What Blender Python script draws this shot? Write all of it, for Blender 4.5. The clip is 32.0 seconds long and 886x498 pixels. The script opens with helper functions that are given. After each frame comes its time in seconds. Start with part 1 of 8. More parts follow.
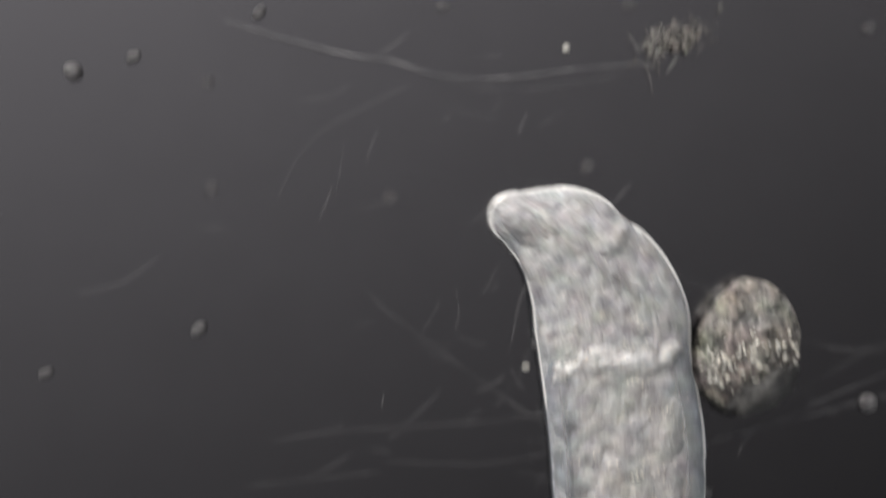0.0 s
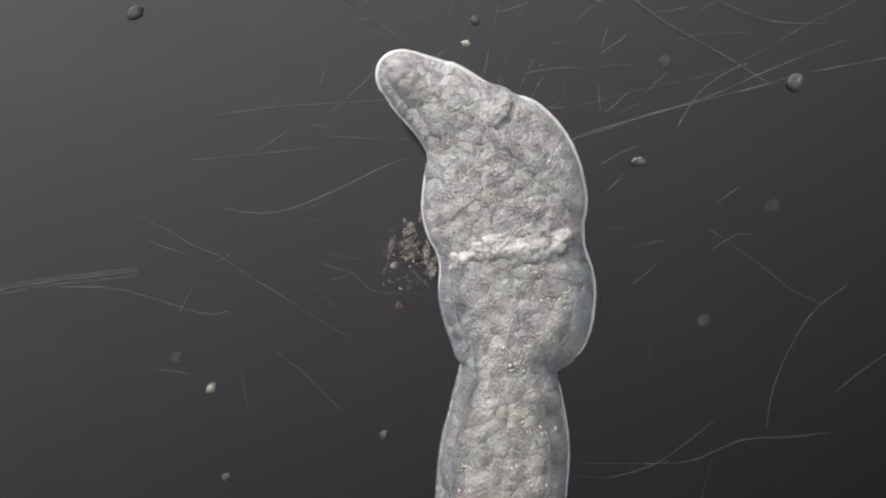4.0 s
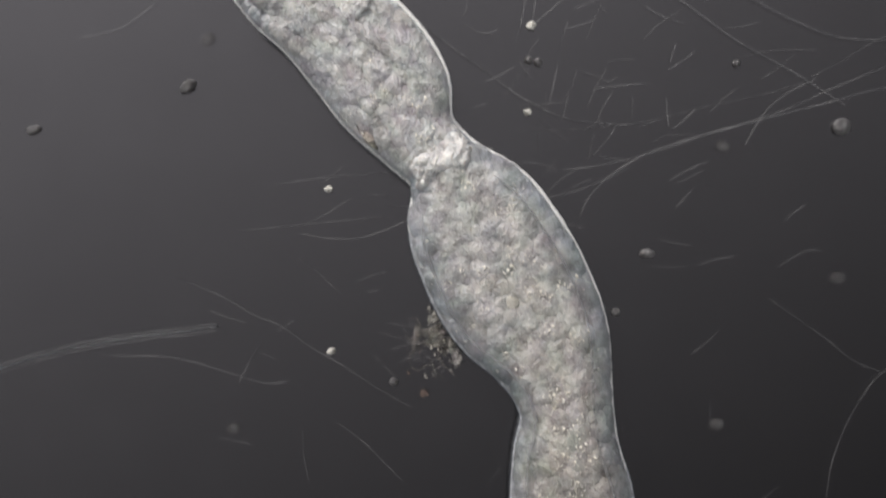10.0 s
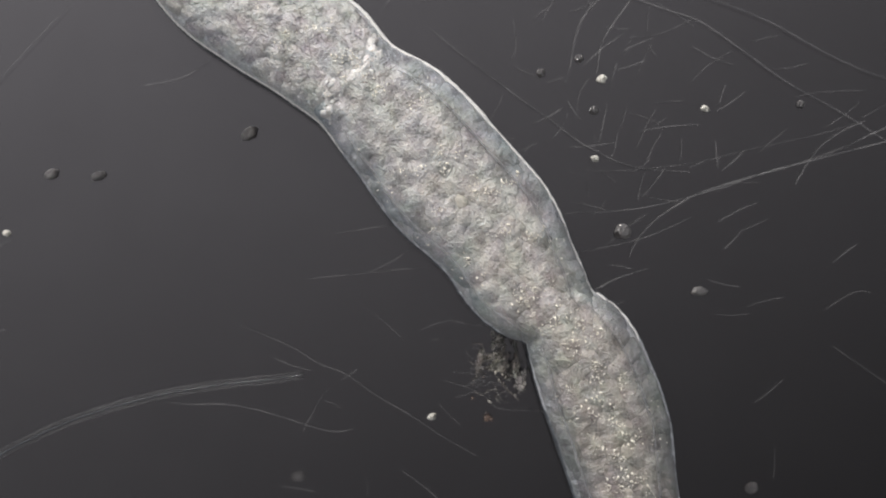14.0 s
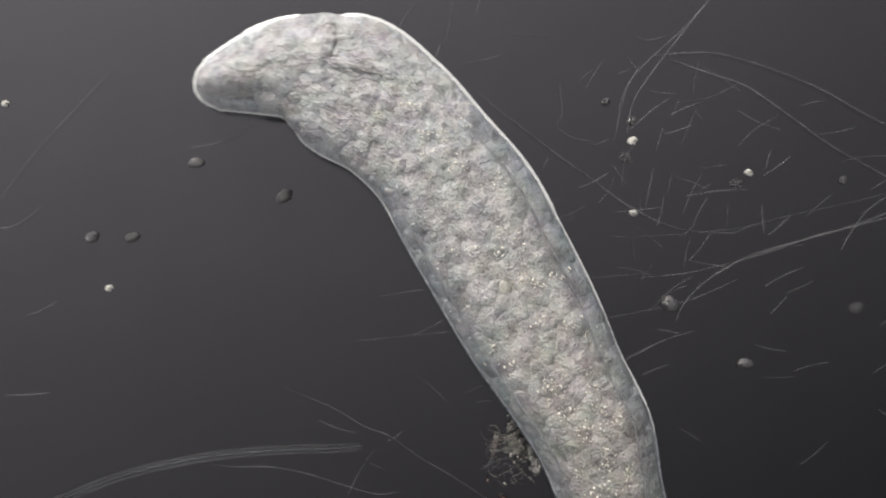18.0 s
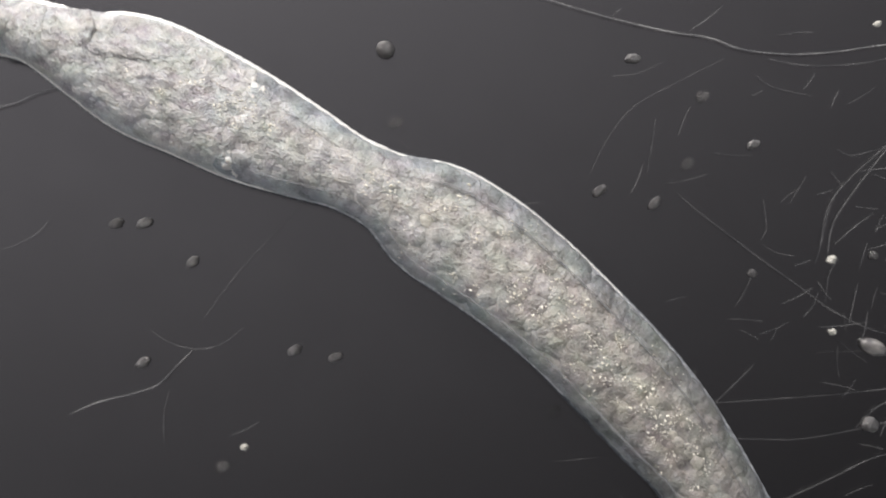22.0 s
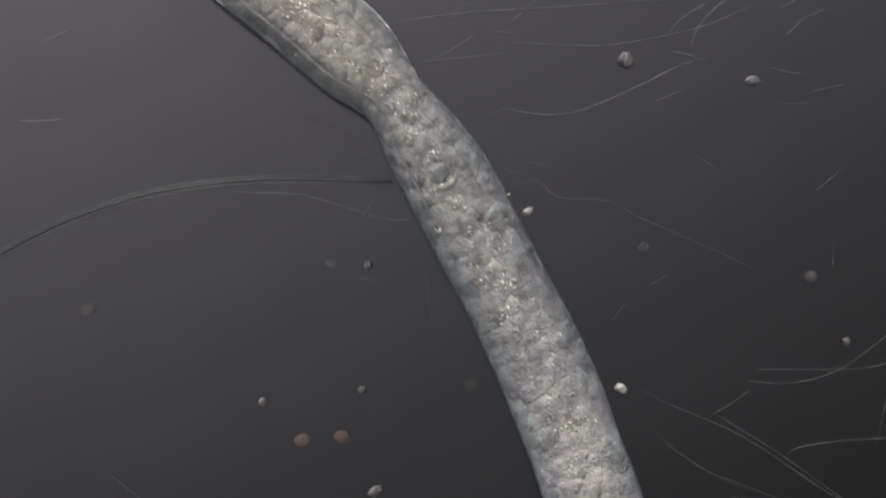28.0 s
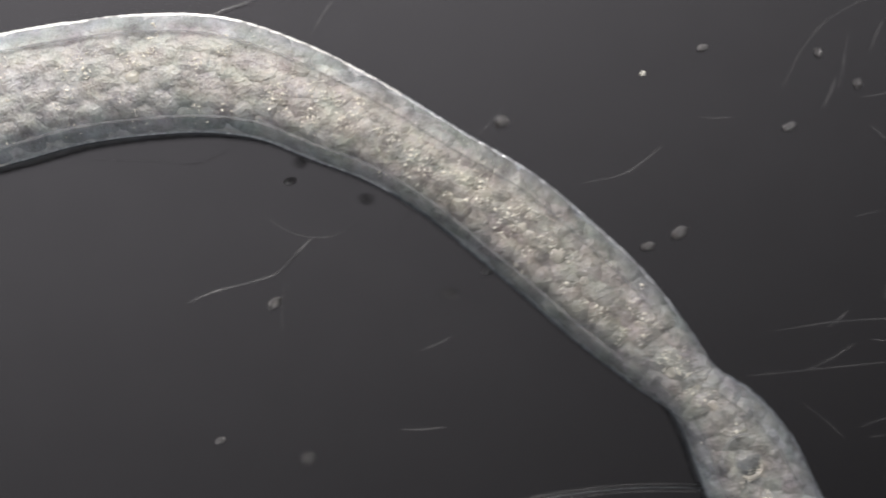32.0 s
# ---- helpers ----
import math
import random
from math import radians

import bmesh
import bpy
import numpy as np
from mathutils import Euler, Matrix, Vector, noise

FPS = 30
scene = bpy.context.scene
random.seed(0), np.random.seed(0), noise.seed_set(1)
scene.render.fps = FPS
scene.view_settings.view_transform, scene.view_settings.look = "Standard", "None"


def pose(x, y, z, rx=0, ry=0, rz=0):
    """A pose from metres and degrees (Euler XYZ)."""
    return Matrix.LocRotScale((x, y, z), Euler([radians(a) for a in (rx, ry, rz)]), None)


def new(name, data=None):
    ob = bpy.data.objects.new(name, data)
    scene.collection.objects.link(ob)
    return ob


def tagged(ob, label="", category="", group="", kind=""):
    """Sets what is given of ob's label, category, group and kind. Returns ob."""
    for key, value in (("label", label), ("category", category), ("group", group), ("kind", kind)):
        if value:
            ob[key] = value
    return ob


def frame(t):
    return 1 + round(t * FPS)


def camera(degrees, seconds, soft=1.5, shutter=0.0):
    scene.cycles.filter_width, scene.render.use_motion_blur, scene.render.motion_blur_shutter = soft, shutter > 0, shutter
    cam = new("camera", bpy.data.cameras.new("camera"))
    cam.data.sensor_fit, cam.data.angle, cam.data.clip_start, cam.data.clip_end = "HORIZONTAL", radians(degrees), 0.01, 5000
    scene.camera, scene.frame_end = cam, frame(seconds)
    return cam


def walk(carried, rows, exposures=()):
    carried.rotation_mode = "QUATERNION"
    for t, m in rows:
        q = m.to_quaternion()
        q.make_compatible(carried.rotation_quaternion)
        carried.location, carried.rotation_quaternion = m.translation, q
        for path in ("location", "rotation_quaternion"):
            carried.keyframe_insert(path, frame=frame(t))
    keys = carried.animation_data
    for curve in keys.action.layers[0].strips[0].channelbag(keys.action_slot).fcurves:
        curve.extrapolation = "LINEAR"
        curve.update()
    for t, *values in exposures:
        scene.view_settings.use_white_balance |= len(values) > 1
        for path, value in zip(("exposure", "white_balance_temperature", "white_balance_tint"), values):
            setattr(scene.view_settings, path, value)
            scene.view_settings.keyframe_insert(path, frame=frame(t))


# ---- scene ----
# A drop of pond water under a microscope, enlarged a thousand times: one metre here is one millimetre there.
cam = camera(25, 32.0, soft=2.0, shutter=0.4)
walk(cam, [
    (0, pose(-0.113, 0.526, 3.536)),
    (0.1, pose(-0.115, 0.418, 3.536)),
    (0.2, pose(-0.106, 0.34, 3.536)),
    (0.3, pose(-0.101, 0.288, 3.536)),
    (0.4, pose(-0.098, 0.266, 3.536)),
    (0.5, pose(-0.098, 0.268, 3.536)),
    (1, pose(-0.101, 0.273, 3.536)),
    (1.5, pose(-0.101, 0.26, 3.536)),
    (2, pose(-0.076, -0.015, 3.536)),
    (2.5, pose(-0.064, -0.021, 3.536)),
    (4.5, pose(0.008, -0.064, 3.536)),
    (5, pose(0.012, -0.078, 3.536)),
    (5.5, pose(0.014, -0.067, 3.536)),
    (6, pose(0, 0, 3.536)),
    (6.5, pose(-0.003, 0.01, 3.536)),
    (7, pose(-0.052, 0.048, 3.536)),
    (7.5, pose(-0.061, 0.077, 3.536)),
    (8, pose(-0.064, 0.105, 3.536)),
    (8.5, pose(-0.067, 0.108, 3.536)),
    (9, pose(-0.099, 0.128, 3.536)),
    (9.5, pose(-0.129, 0.168, 3.536)),
    (10, pose(-0.112, 0.076, 3.536)),
    (10.5, pose(-0.098, -0.044, 3.536)),
    (11, pose(-0.098, -0.048, 3.536)),
    (11.5, pose(-0.103, -0.039, 3.536)),
    (12, pose(-0.103, -0.041, 3.536)),
    (12.5, pose(-0.099, -0.048, 3.536)),
    (13, pose(-0.139, 0.079, 3.536)),
    (13.5, pose(-0.193, 0.148, 3.536)),
    (15.5, pose(-0.278, 0.17, 3.536)),
    (16, pose(-0.304, 0.17, 3.536)),
    (16.5, pose(-0.308, 0.231, 3.536)),
    (17, pose(-0.315, 0.272, 3.536)),
    (17.5, pose(-0.309, 0.284, 3.536)),
    (18, pose(-0.305, 0.271, 3.536)),
    (18.5, pose(-0.303, 0.269, 3.536)),
    (19, pose(-0.3, 0.259, 3.536)),
    (19.5, pose(-0.341, 0.256, 3.536)),
    (20, pose(-0.429, 0.252, 3.536)),
    (20.5, pose(-0.581, 0.311, 3.536)),
    (21, pose(-0.607, 0.412, 3.536)),
    (21.5, pose(-0.645, 0.468, 3.536)),
    (22, pose(-0.663, 0.483, 3.536)),
    (22.5, pose(-0.684, 0.495, 3.536)),
    (23, pose(-0.662, 0.458, 3.536)),
    (23.5, pose(-0.615, 0.312, 3.536)),
    (24, pose(-0.498, 0.197, 3.536)),
    (24.5, pose(-0.475, 0.099, 3.536)),
    (25, pose(-0.433, 0.004, 3.536)),
    (25.5, pose(-0.403, -0.029, 3.536)),
    (27.5, pose(-0.333, -0.194, 3.536)),
    (28, pose(-0.33, -0.212, 3.536)),
    (28.5, pose(-0.296, -0.429, 3.536)),
    (28.6, pose(-0.29, -0.516, 3.536)),
    (29, pose(-0.239, -0.733, 3.536)),
    (29.5, pose(-0.206, -0.824, 3.536)),
    (30, pose(-0.227, -0.772, 3.536)),
    (30.5, pose(-0.308, -0.512, 3.536)),
    (30.6, pose(-0.368, -0.422, 3.536)),
    (30.8, pose(-0.48, -0.192, 3.536)),
    (30.9, pose(-0.538, -0.067, 3.536)),
    (31, pose(-0.573, 0.023, 3.536)),
    (31.5, pose(-0.772, 0.277, 3.536)),
    (32, pose(-1.002, 0.332, 3.536))])

# ---- light: one oblique lamp beam from beyond the slide's far edge, the dim grey of the room, and an added fill glow ----
SUN_TILT, SUN_TURN, LAMP_TURN = 56, 25, 22
HALO, FILL = 1.08, 1.1
world = bpy.data.worlds.new("world")
scene.world = world
world.use_nodes = True
wn, wl = world.node_tree.nodes, world.node_tree.links
d = (-math.sin(radians(SUN_TURN)) * math.sin(radians(SUN_TILT)), math.cos(radians(SUN_TURN)) * math.sin(radians(SUN_TILT)), math.cos(radians(SUN_TILT)))
where = wn.new("ShaderNodeTexCoord")


def glow_of(way, colour, strength, power, base):
    """A smooth glow of the surroundings that rises towards one direction."""
    facing, halo, fall, level = wn.new("ShaderNodeVectorMath"), wn.new("ShaderNodeMapRange"), wn.new("ShaderNodeMath"), wn.new("ShaderNodeMath")
    facing.operation, fall.operation, level.operation = "DOT_PRODUCT", "POWER", "MULTIPLY_ADD"
    facing.inputs[1].default_value = way
    wl.new(where.outputs["Generated"], facing.inputs[0])
    wl.new(facing.outputs["Value"], halo.inputs["Value"])
    wl.new(halo.outputs["Result"], fall.inputs[0])
    fall.inputs[1].default_value = power
    wl.new(fall.outputs[0], level.inputs[0])
    level.inputs[1].default_value, level.inputs[2].default_value = strength, base
    b = wn.new("ShaderNodeBackground")
    b.inputs["Color"].default_value = (*colour, 1)
    wl.new(level.outputs[0], b.inputs["Strength"])
    return b, halo


# the beam's wide soft halo, brightest towards the lamp; and an added faint blue fill, brightest low down all round, to
# lift the shaded flanks
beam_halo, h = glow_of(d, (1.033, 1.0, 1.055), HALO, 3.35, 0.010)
flank_fill, h = glow_of((0, 0, -1), (0.93, 0.965, 1.0), FILL, 1.6, 0.0)
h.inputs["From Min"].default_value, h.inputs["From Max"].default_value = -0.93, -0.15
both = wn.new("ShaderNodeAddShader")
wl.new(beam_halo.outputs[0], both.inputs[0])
wl.new(flank_fill.outputs[0], both.inputs[1])
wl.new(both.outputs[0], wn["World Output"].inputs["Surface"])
# the lamp stands near enough for its light to fall off across the slide
REACH = 4.4
lamp = bpy.data.lights.new("oblique_beam", "POINT")
lamp.energy, lamp.shadow_soft_size, lamp.color = 640, 0.30, (1.0, 0.97, 0.925)
beam = new("oblique_beam", lamp)
beam.matrix_world = pose(-0.4 - REACH * math.sin(radians(LAMP_TURN)) * math.sin(radians(SUN_TILT)), REACH * math.cos(radians(LAMP_TURN)) * math.sin(radians(SUN_TILT)), REACH * math.cos(radians(SUN_TILT)))


# ---- materials ----
def material(name, dark, light, rough=0.5, scale=60, bump=0.3, fine=220, spread=0.12, metal=0.0, clear=0.0, seep=0.0, hues=0.0, ior=1.5):
    """A grainy surface: two colours mixed by coarse and fine noise, object by object a little different, with relief."""
    m = bpy.data.materials.new(name)
    m.use_nodes = True
    n, l = m.node_tree.nodes, m.node_tree.links
    b = n["Principled BSDF"]
    b.inputs["Roughness"].default_value = rough
    co = n.new("ShaderNodeTexCoord")
    info = n.new("ShaderNodeObjectInfo")
    shift = n.new("ShaderNodeVectorMath")
    shift.operation = "MULTIPLY_ADD"
    l.new(info.outputs["Random"], shift.inputs[0])
    shift.inputs[1].default_value = (7, 5, 3)
    l.new(co.outputs["Object"], shift.inputs[2])
    coarse, grain = n.new("ShaderNodeTexNoise"), n.new("ShaderNodeTexNoise")
    for tex, s, det in ((coarse, scale, 2), (grain, fine, 2)):
        tex.inputs["Scale"].default_value = s
        tex.inputs["Detail"].default_value = det
        l.new(shift.outputs[0], tex.inputs["Vector"])
    add = n.new("ShaderNodeMath")
    add.operation = "MULTIPLY_ADD"
    l.new(grain.outputs["Fac"], add.inputs[0])
    add.inputs[1].default_value = 0.6
    l.new(coarse.outputs["Fac"], add.inputs[2])
    ramp = n.new("ShaderNodeMapRange")
    l.new(add.outputs[0], ramp.inputs["Value"])
    ramp.inputs["From Min"].default_value, ramp.inputs["From Max"].default_value = 0.66, 0.96
    mix = n.new("ShaderNodeMix")
    mix.data_type = "RGBA"
    mix.inputs["A"].default_value, mix.inputs["B"].default_value = (*dark, 1), (*light, 1)
    l.new(ramp.outputs["Result"], mix.inputs["Factor"])
    hue = n.new("ShaderNodeHueSaturation")
    val = n.new("ShaderNodeMapRange")
    val.inputs["To Min"].default_value, val.inputs["To Max"].default_value = 1 - spread, 1 + spread
    l.new(info.outputs["Random"], val.inputs["Value"])
    l.new(val.outputs["Result"], hue.inputs["Value"])
    l.new(mix.outputs["Result"], hue.inputs["Color"])
    if hues:
        blotch, tint = n.new("ShaderNodeTexNoise"), n.new("ShaderNodeMix")
        blotch.inputs["Scale"].default_value, blotch.inputs["Detail"].default_value = scale * 0.55, 2
        l.new(shift.outputs[0], blotch.inputs["Vector"])
        tint.data_type, tint.blend_type = "RGBA", "OVERLAY"
        tint.inputs["Factor"].default_value = hues
        l.new(mix.outputs["Result"], tint.inputs["A"])
        l.new(blotch.outputs["Color"], tint.inputs["B"])
        l.new(tint.outputs["Result"], hue.inputs["Color"])
    l.new(hue.outputs["Color"], b.inputs["Base Color"])
    bp = n.new("ShaderNodeBump")
    bp.inputs["Strength"].default_value = bump
    bp.inputs["Distance"].default_value = 0.018
    l.new(add.outputs[0], bp.inputs["Height"])
    l.new(bp.outputs["Normal"], b.inputs["Normal"])
    b.inputs["Metallic"].default_value = metal
    b.inputs["IOR"].default_value = ior
    b.inputs["Subsurface Weight"].default_value = seep
    b.inputs["Subsurface Radius"].default_value = (1.0, 0.9, 0.8)
    b.inputs["Subsurface Scale"].default_value = 0.009
    if clear:
        out = n["Material Output"]
        glass = n.new("ShaderNodeBsdfTransparent")
        both = n.new("ShaderNodeMixShader")
        both.inputs[0].default_value = clear
        l.new(b.outputs[0], both.inputs[1])
        l.new(glass.outputs[0], both.inputs[2])
        l.new(both.outputs[0], out.inputs["Surface"])
    return m


def tissue(name, tones, deep=0.5, rough=0.32, swell=30, cells=36, knob=0.5, grain=170, relief=0.03, clear=0.25, seep=0.6, stretch=1.0, hues=0.2, sand=0.10, cool=None, flecks=250):
    """Living tissue whose colour changes along the body: soft swellings and rounded cells that run on from piece to piece.
    Each piece carries its place along and across the body in its colour."""
    m = bpy.data.materials.new(name)
    m.use_nodes = True
    n, l = m.node_tree.nodes, m.node_tree.links
    b = n["Principled BSDF"]
    co, info, where = n.new("ShaderNodeTexCoord"), n.new("ShaderNodeObjectInfo"), n.new("ShaderNodeSeparateColor")
    l.new(info.outputs["Color"], where.inputs[0])
    spot, grow = n.new("ShaderNodeCombineXYZ"), n.new("ShaderNodeVectorMath")
    across = n.new("ShaderNodeMath")
    across.operation = "MULTIPLY"
    across.inputs[1].default_value = 0.08
    l.new(where.outputs[1], across.inputs[0])
    l.new(where.outputs[0], spot.inputs[0])
    l.new(across.outputs[0], spot.inputs[1])
    grow.operation = "MULTIPLY"
    grow.inputs[1].default_value = (3.0 / stretch, 3.0, 1.0)
    l.new(spot.outputs[0], grow.inputs[0])
    full = n.new("ShaderNodeVectorMath")
    full.operation = "MULTIPLY_ADD"
    full.inputs[1].default_value = (1 / stretch, 1, 0.45)
    l.new(co.outputs["Object"], full.inputs[0])
    l.new(grow.outputs[0], full.inputs[2])
    big, fine, cell = n.new("ShaderNodeTexNoise"), n.new("ShaderNodeTexNoise"), n.new("ShaderNodeTexVoronoi")
    for tex, scale, det in ((big, swell, 3.5), (fine, grain, 2.5)):
        tex.inputs["Scale"].default_value, tex.inputs["Detail"].default_value = scale, det
        l.new(full.outputs[0], tex.inputs["Vector"])
    cell.feature = "SMOOTH_F1"
    cell.inputs["Scale"].default_value, cell.inputs["Smoothness"].default_value = cells, 0.7
    l.new(full.outputs[0], cell.inputs["Vector"])

    def blend(a, k, c):
        q = n.new("ShaderNodeMath")
        q.operation = "MULTIPLY_ADD"
        l.new(a, q.inputs[0])
        q.inputs[1].default_value = k
        l.new(c, q.inputs[2])
        return q.outputs[0]

    lumps = blend(cell.outputs["Distance"], -knob, big.outputs["Fac"])
    # sharp little grains, some pale and some dark
    fleck, pick = n.new("ShaderNodeTexVoronoi"), n.new("ShaderNodeSeparateColor")
    fleck.inputs["Scale"].default_value = flecks
    l.new(full.outputs[0], fleck.inputs["Vector"])
    l.new(fleck.outputs["Color"], pick.inputs[0])
    near, some, some_dark, pale, dim = (n.new("ShaderNodeMapRange"), n.new("ShaderNodeMapRange"), n.new("ShaderNodeMapRange"), n.new("ShaderNodeMath"), n.new("ShaderNodeMath"))
    near.inputs["From Min"].default_value, near.inputs["From Max"].default_value = 0.46, 0.12
    l.new(fleck.outputs["Distance"], near.inputs["Value"])
    for gate, k in ((some, 0), (some_dark, 1)):
        gate.inputs["From Min"].default_value, gate.inputs["From Max"].default_value = 0.55, 0.95
        l.new(pick.outputs[k], gate.inputs["Value"])
    for spot_of, gate in ((pale, some), (dim, some_dark)):
        spot_of.operation = "MULTIPLY"
        l.new(near.outputs["Result"], spot_of.inputs[0])
        l.new(gate.outputs["Result"], spot_of.inputs[1])
    height = blend(pale.outputs[0], 0.5 * sand, blend(dim.outputs[0], -0.5 * sand, blend(fine.outputs["Fac"], sand, lumps)))
    shade = n.new("ShaderNodeMapRange")
    shade.inputs["From Min"].default_value, shade.inputs["From Max"].default_value = 0.47 - 0.35 * knob, 0.86 - 0.35 * knob
    toned = blend(fine.outputs["Fac"], 0.45, blend(cell.outputs["Distance"], -0.7 * knob, big.outputs["Fac"]))
    l.new(blend(pale.outputs[0], 0.42, blend(dim.outputs[0], -0.36, toned)), shade.inputs["Value"])
    shade.clamp = False
    top = n.new("ShaderNodeClamp")
    top.inputs["Min"].default_value, top.inputs["Max"].default_value = -0.25, 1.35
    l.new(shade.outputs["Result"], top.inputs["Value"])
    ramp = n.new("ShaderNodeValToRGB")
    while len(ramp.color_ramp.elements) < len(tones):
        ramp.color_ramp.elements.new(0.5)
    for e, (at, colour) in zip(ramp.color_ramp.elements, tones):
        e.position, e.color = at / 3.0, (*colour, 1)
    l.new(where.outputs[0], ramp.inputs["Fac"])
    light = ramp.outputs["Color"]
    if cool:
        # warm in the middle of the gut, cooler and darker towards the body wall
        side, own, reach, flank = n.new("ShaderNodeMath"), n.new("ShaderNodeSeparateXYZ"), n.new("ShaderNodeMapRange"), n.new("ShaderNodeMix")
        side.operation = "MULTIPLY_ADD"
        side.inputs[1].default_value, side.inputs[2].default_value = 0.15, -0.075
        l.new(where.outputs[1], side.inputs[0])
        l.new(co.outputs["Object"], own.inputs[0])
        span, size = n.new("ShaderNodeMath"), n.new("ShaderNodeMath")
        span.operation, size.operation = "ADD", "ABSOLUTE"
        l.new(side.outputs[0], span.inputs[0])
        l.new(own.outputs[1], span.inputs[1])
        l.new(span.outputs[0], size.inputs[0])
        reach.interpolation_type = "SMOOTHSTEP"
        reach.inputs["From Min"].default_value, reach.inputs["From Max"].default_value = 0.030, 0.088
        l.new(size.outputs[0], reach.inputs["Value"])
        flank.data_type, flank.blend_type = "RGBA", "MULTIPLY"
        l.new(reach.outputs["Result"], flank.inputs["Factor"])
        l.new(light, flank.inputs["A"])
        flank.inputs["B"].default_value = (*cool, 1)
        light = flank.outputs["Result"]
    low, mix = n.new("ShaderNodeMix"), n.new("ShaderNodeMix")
    for x in (low, mix):
        x.data_type = "RGBA"
    low.blend_type = "MULTIPLY"
    low.inputs["Factor"].default_value = 1
    l.new(light, low.inputs["A"])
    low.inputs["B"].default_value = (deep, deep * 0.98, deep * 1.02, 1)
    l.new(low.outputs["Result"], mix.inputs["A"])
    l.new(light, mix.inputs["B"])
    mix.clamp_factor = False
    l.new(top.outputs[0], mix.inputs["Factor"])
    blotch, tint = n.new("ShaderNodeTexNoise"), n.new("ShaderNodeMix")
    blotch.inputs["Scale"].default_value, blotch.inputs["Detail"].default_value = swell * 0.7, 2
    l.new(full.outputs[0], blotch.inputs["Vector"])
    tint.data_type, tint.blend_type = "RGBA", "OVERLAY"
    tint.inputs["Factor"].default_value = hues
    l.new(mix.outputs["Result"], tint.inputs["A"])
    l.new(blotch.outputs["Color"], tint.inputs["B"])
    l.new(tint.outputs["Result"], b.inputs["Base Color"])
    bp = n.new("ShaderNodeBump")
    bp.inputs["Strength"].default_value, bp.inputs["Distance"].default_value = 1.0, relief
    l.new(height, bp.inputs["Height"])
    l.new(bp.outputs["Normal"], b.inputs["Normal"])
    b.inputs["Roughness"].default_value = rough
    b.inputs["Subsurface Weight"].default_value = seep
    b.inputs["Subsurface Radius"].default_value = (1.0, 0.9, 0.8)
    b.inputs["Subsurface Scale"].default_value = 0.006
    if clear:
        glass, both = n.new("ShaderNodeBsdfTransparent"), n.new("ShaderNodeMixShader")
        both.inputs[0].default_value = clear
        l.new(b.outputs[0], both.inputs[1])
        l.new(glass.outputs[0], both.inputs[2])
        l.new(both.outputs[0], n["Material Output"].inputs["Surface"])
    return m


m_slide = material("slide_glass", (0.285, 0.28, 0.285), (0.30, 0.295, 0.30), rough=0.16, scale=1.1, bump=0.0, fine=9, spread=0, metal=1.0)
# shaded and half-lit copies of the worm's bright cuticle edge
m_cuticle_dim = material("shaded_tail_cuticle", (0.10, 0.11, 0.125), (0.26, 0.28, 0.30), rough=0.3, scale=80, bump=0.3, spread=0, metal=0.5)
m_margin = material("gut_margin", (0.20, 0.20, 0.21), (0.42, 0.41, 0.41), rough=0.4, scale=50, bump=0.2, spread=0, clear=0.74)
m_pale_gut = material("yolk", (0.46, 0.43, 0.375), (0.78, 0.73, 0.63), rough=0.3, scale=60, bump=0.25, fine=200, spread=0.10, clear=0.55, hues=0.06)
m_cuticle_mid = material("half_lit_cuticle", (0.40, 0.41, 0.43), (0.72, 0.73, 0.74), rough=0.3, scale=80, bump=0.3, spread=0, metal=0.65)
m_wall_speck = material("wall_speck", (0.62, 0.66, 0.70), (0.92, 0.93, 0.94), rough=0.2, scale=60, bump=0.1, spread=0)
m_bright_yolk = material("bright_yolk", (0.70, 0.62, 0.50), (0.97, 0.90, 0.78), rough=0.25, scale=80, bump=0.4, fine=240, spread=0.10, clear=0.30)
m_grain = material("granule", (0.86, 0.80, 0.68), (0.97, 0.92, 0.82), rough=0.15, scale=90, bump=0.1)
m_vacuole = material("vacuole", (0.08, 0.09, 0.11), (0.16, 0.17, 0.19), rough=0.4, scale=60, bump=0.2, clear=0.66)
m_filament = material("filament", (0.13, 0.13, 0.135), (0.40, 0.39, 0.385), rough=0.3, scale=20, bump=0.1, clear=0.76)
m_filament_clear = material("pale_filament", (0.15, 0.15, 0.155), (0.46, 0.45, 0.44), rough=0.3, scale=20, bump=0.1, clear=0.64)
m_filament_faint = material("faint_filament", (0.14, 0.14, 0.145), (0.40, 0.39, 0.385), rough=0.3, scale=20, bump=0.1, clear=0.89)
m_filament_dim = material("dim_filament", (0.13, 0.13, 0.135), (0.38, 0.37, 0.365), rough=0.3, scale=20, bump=0.1, clear=0.845)
m_rod = material("algal_rod", (0.12, 0.12, 0.125), (0.32, 0.31, 0.305), rough=0.35, scale=30, bump=0.1, clear=0.90)
m_tube = material("sheath", (0.05, 0.05, 0.055), (0.10, 0.10, 0.105), rough=0.35, scale=12, bump=0.1, clear=0.925)
m_oval = material("spore", (0.10, 0.096, 0.10), (0.30, 0.285, 0.275), rough=0.34, scale=60, bump=0.4, fine=160, clear=0.15, metal=0.85)
m_soft = material("soft_spore", (0.10, 0.096, 0.10), (0.28, 0.267, 0.26), rough=0.36, scale=70, bump=0.4, clear=0.68, metal=0.85)
m_bright = material("bright_spore", (0.45, 0.43, 0.38), (0.85, 0.82, 0.74), rough=0.2, scale=70, bump=0.4)
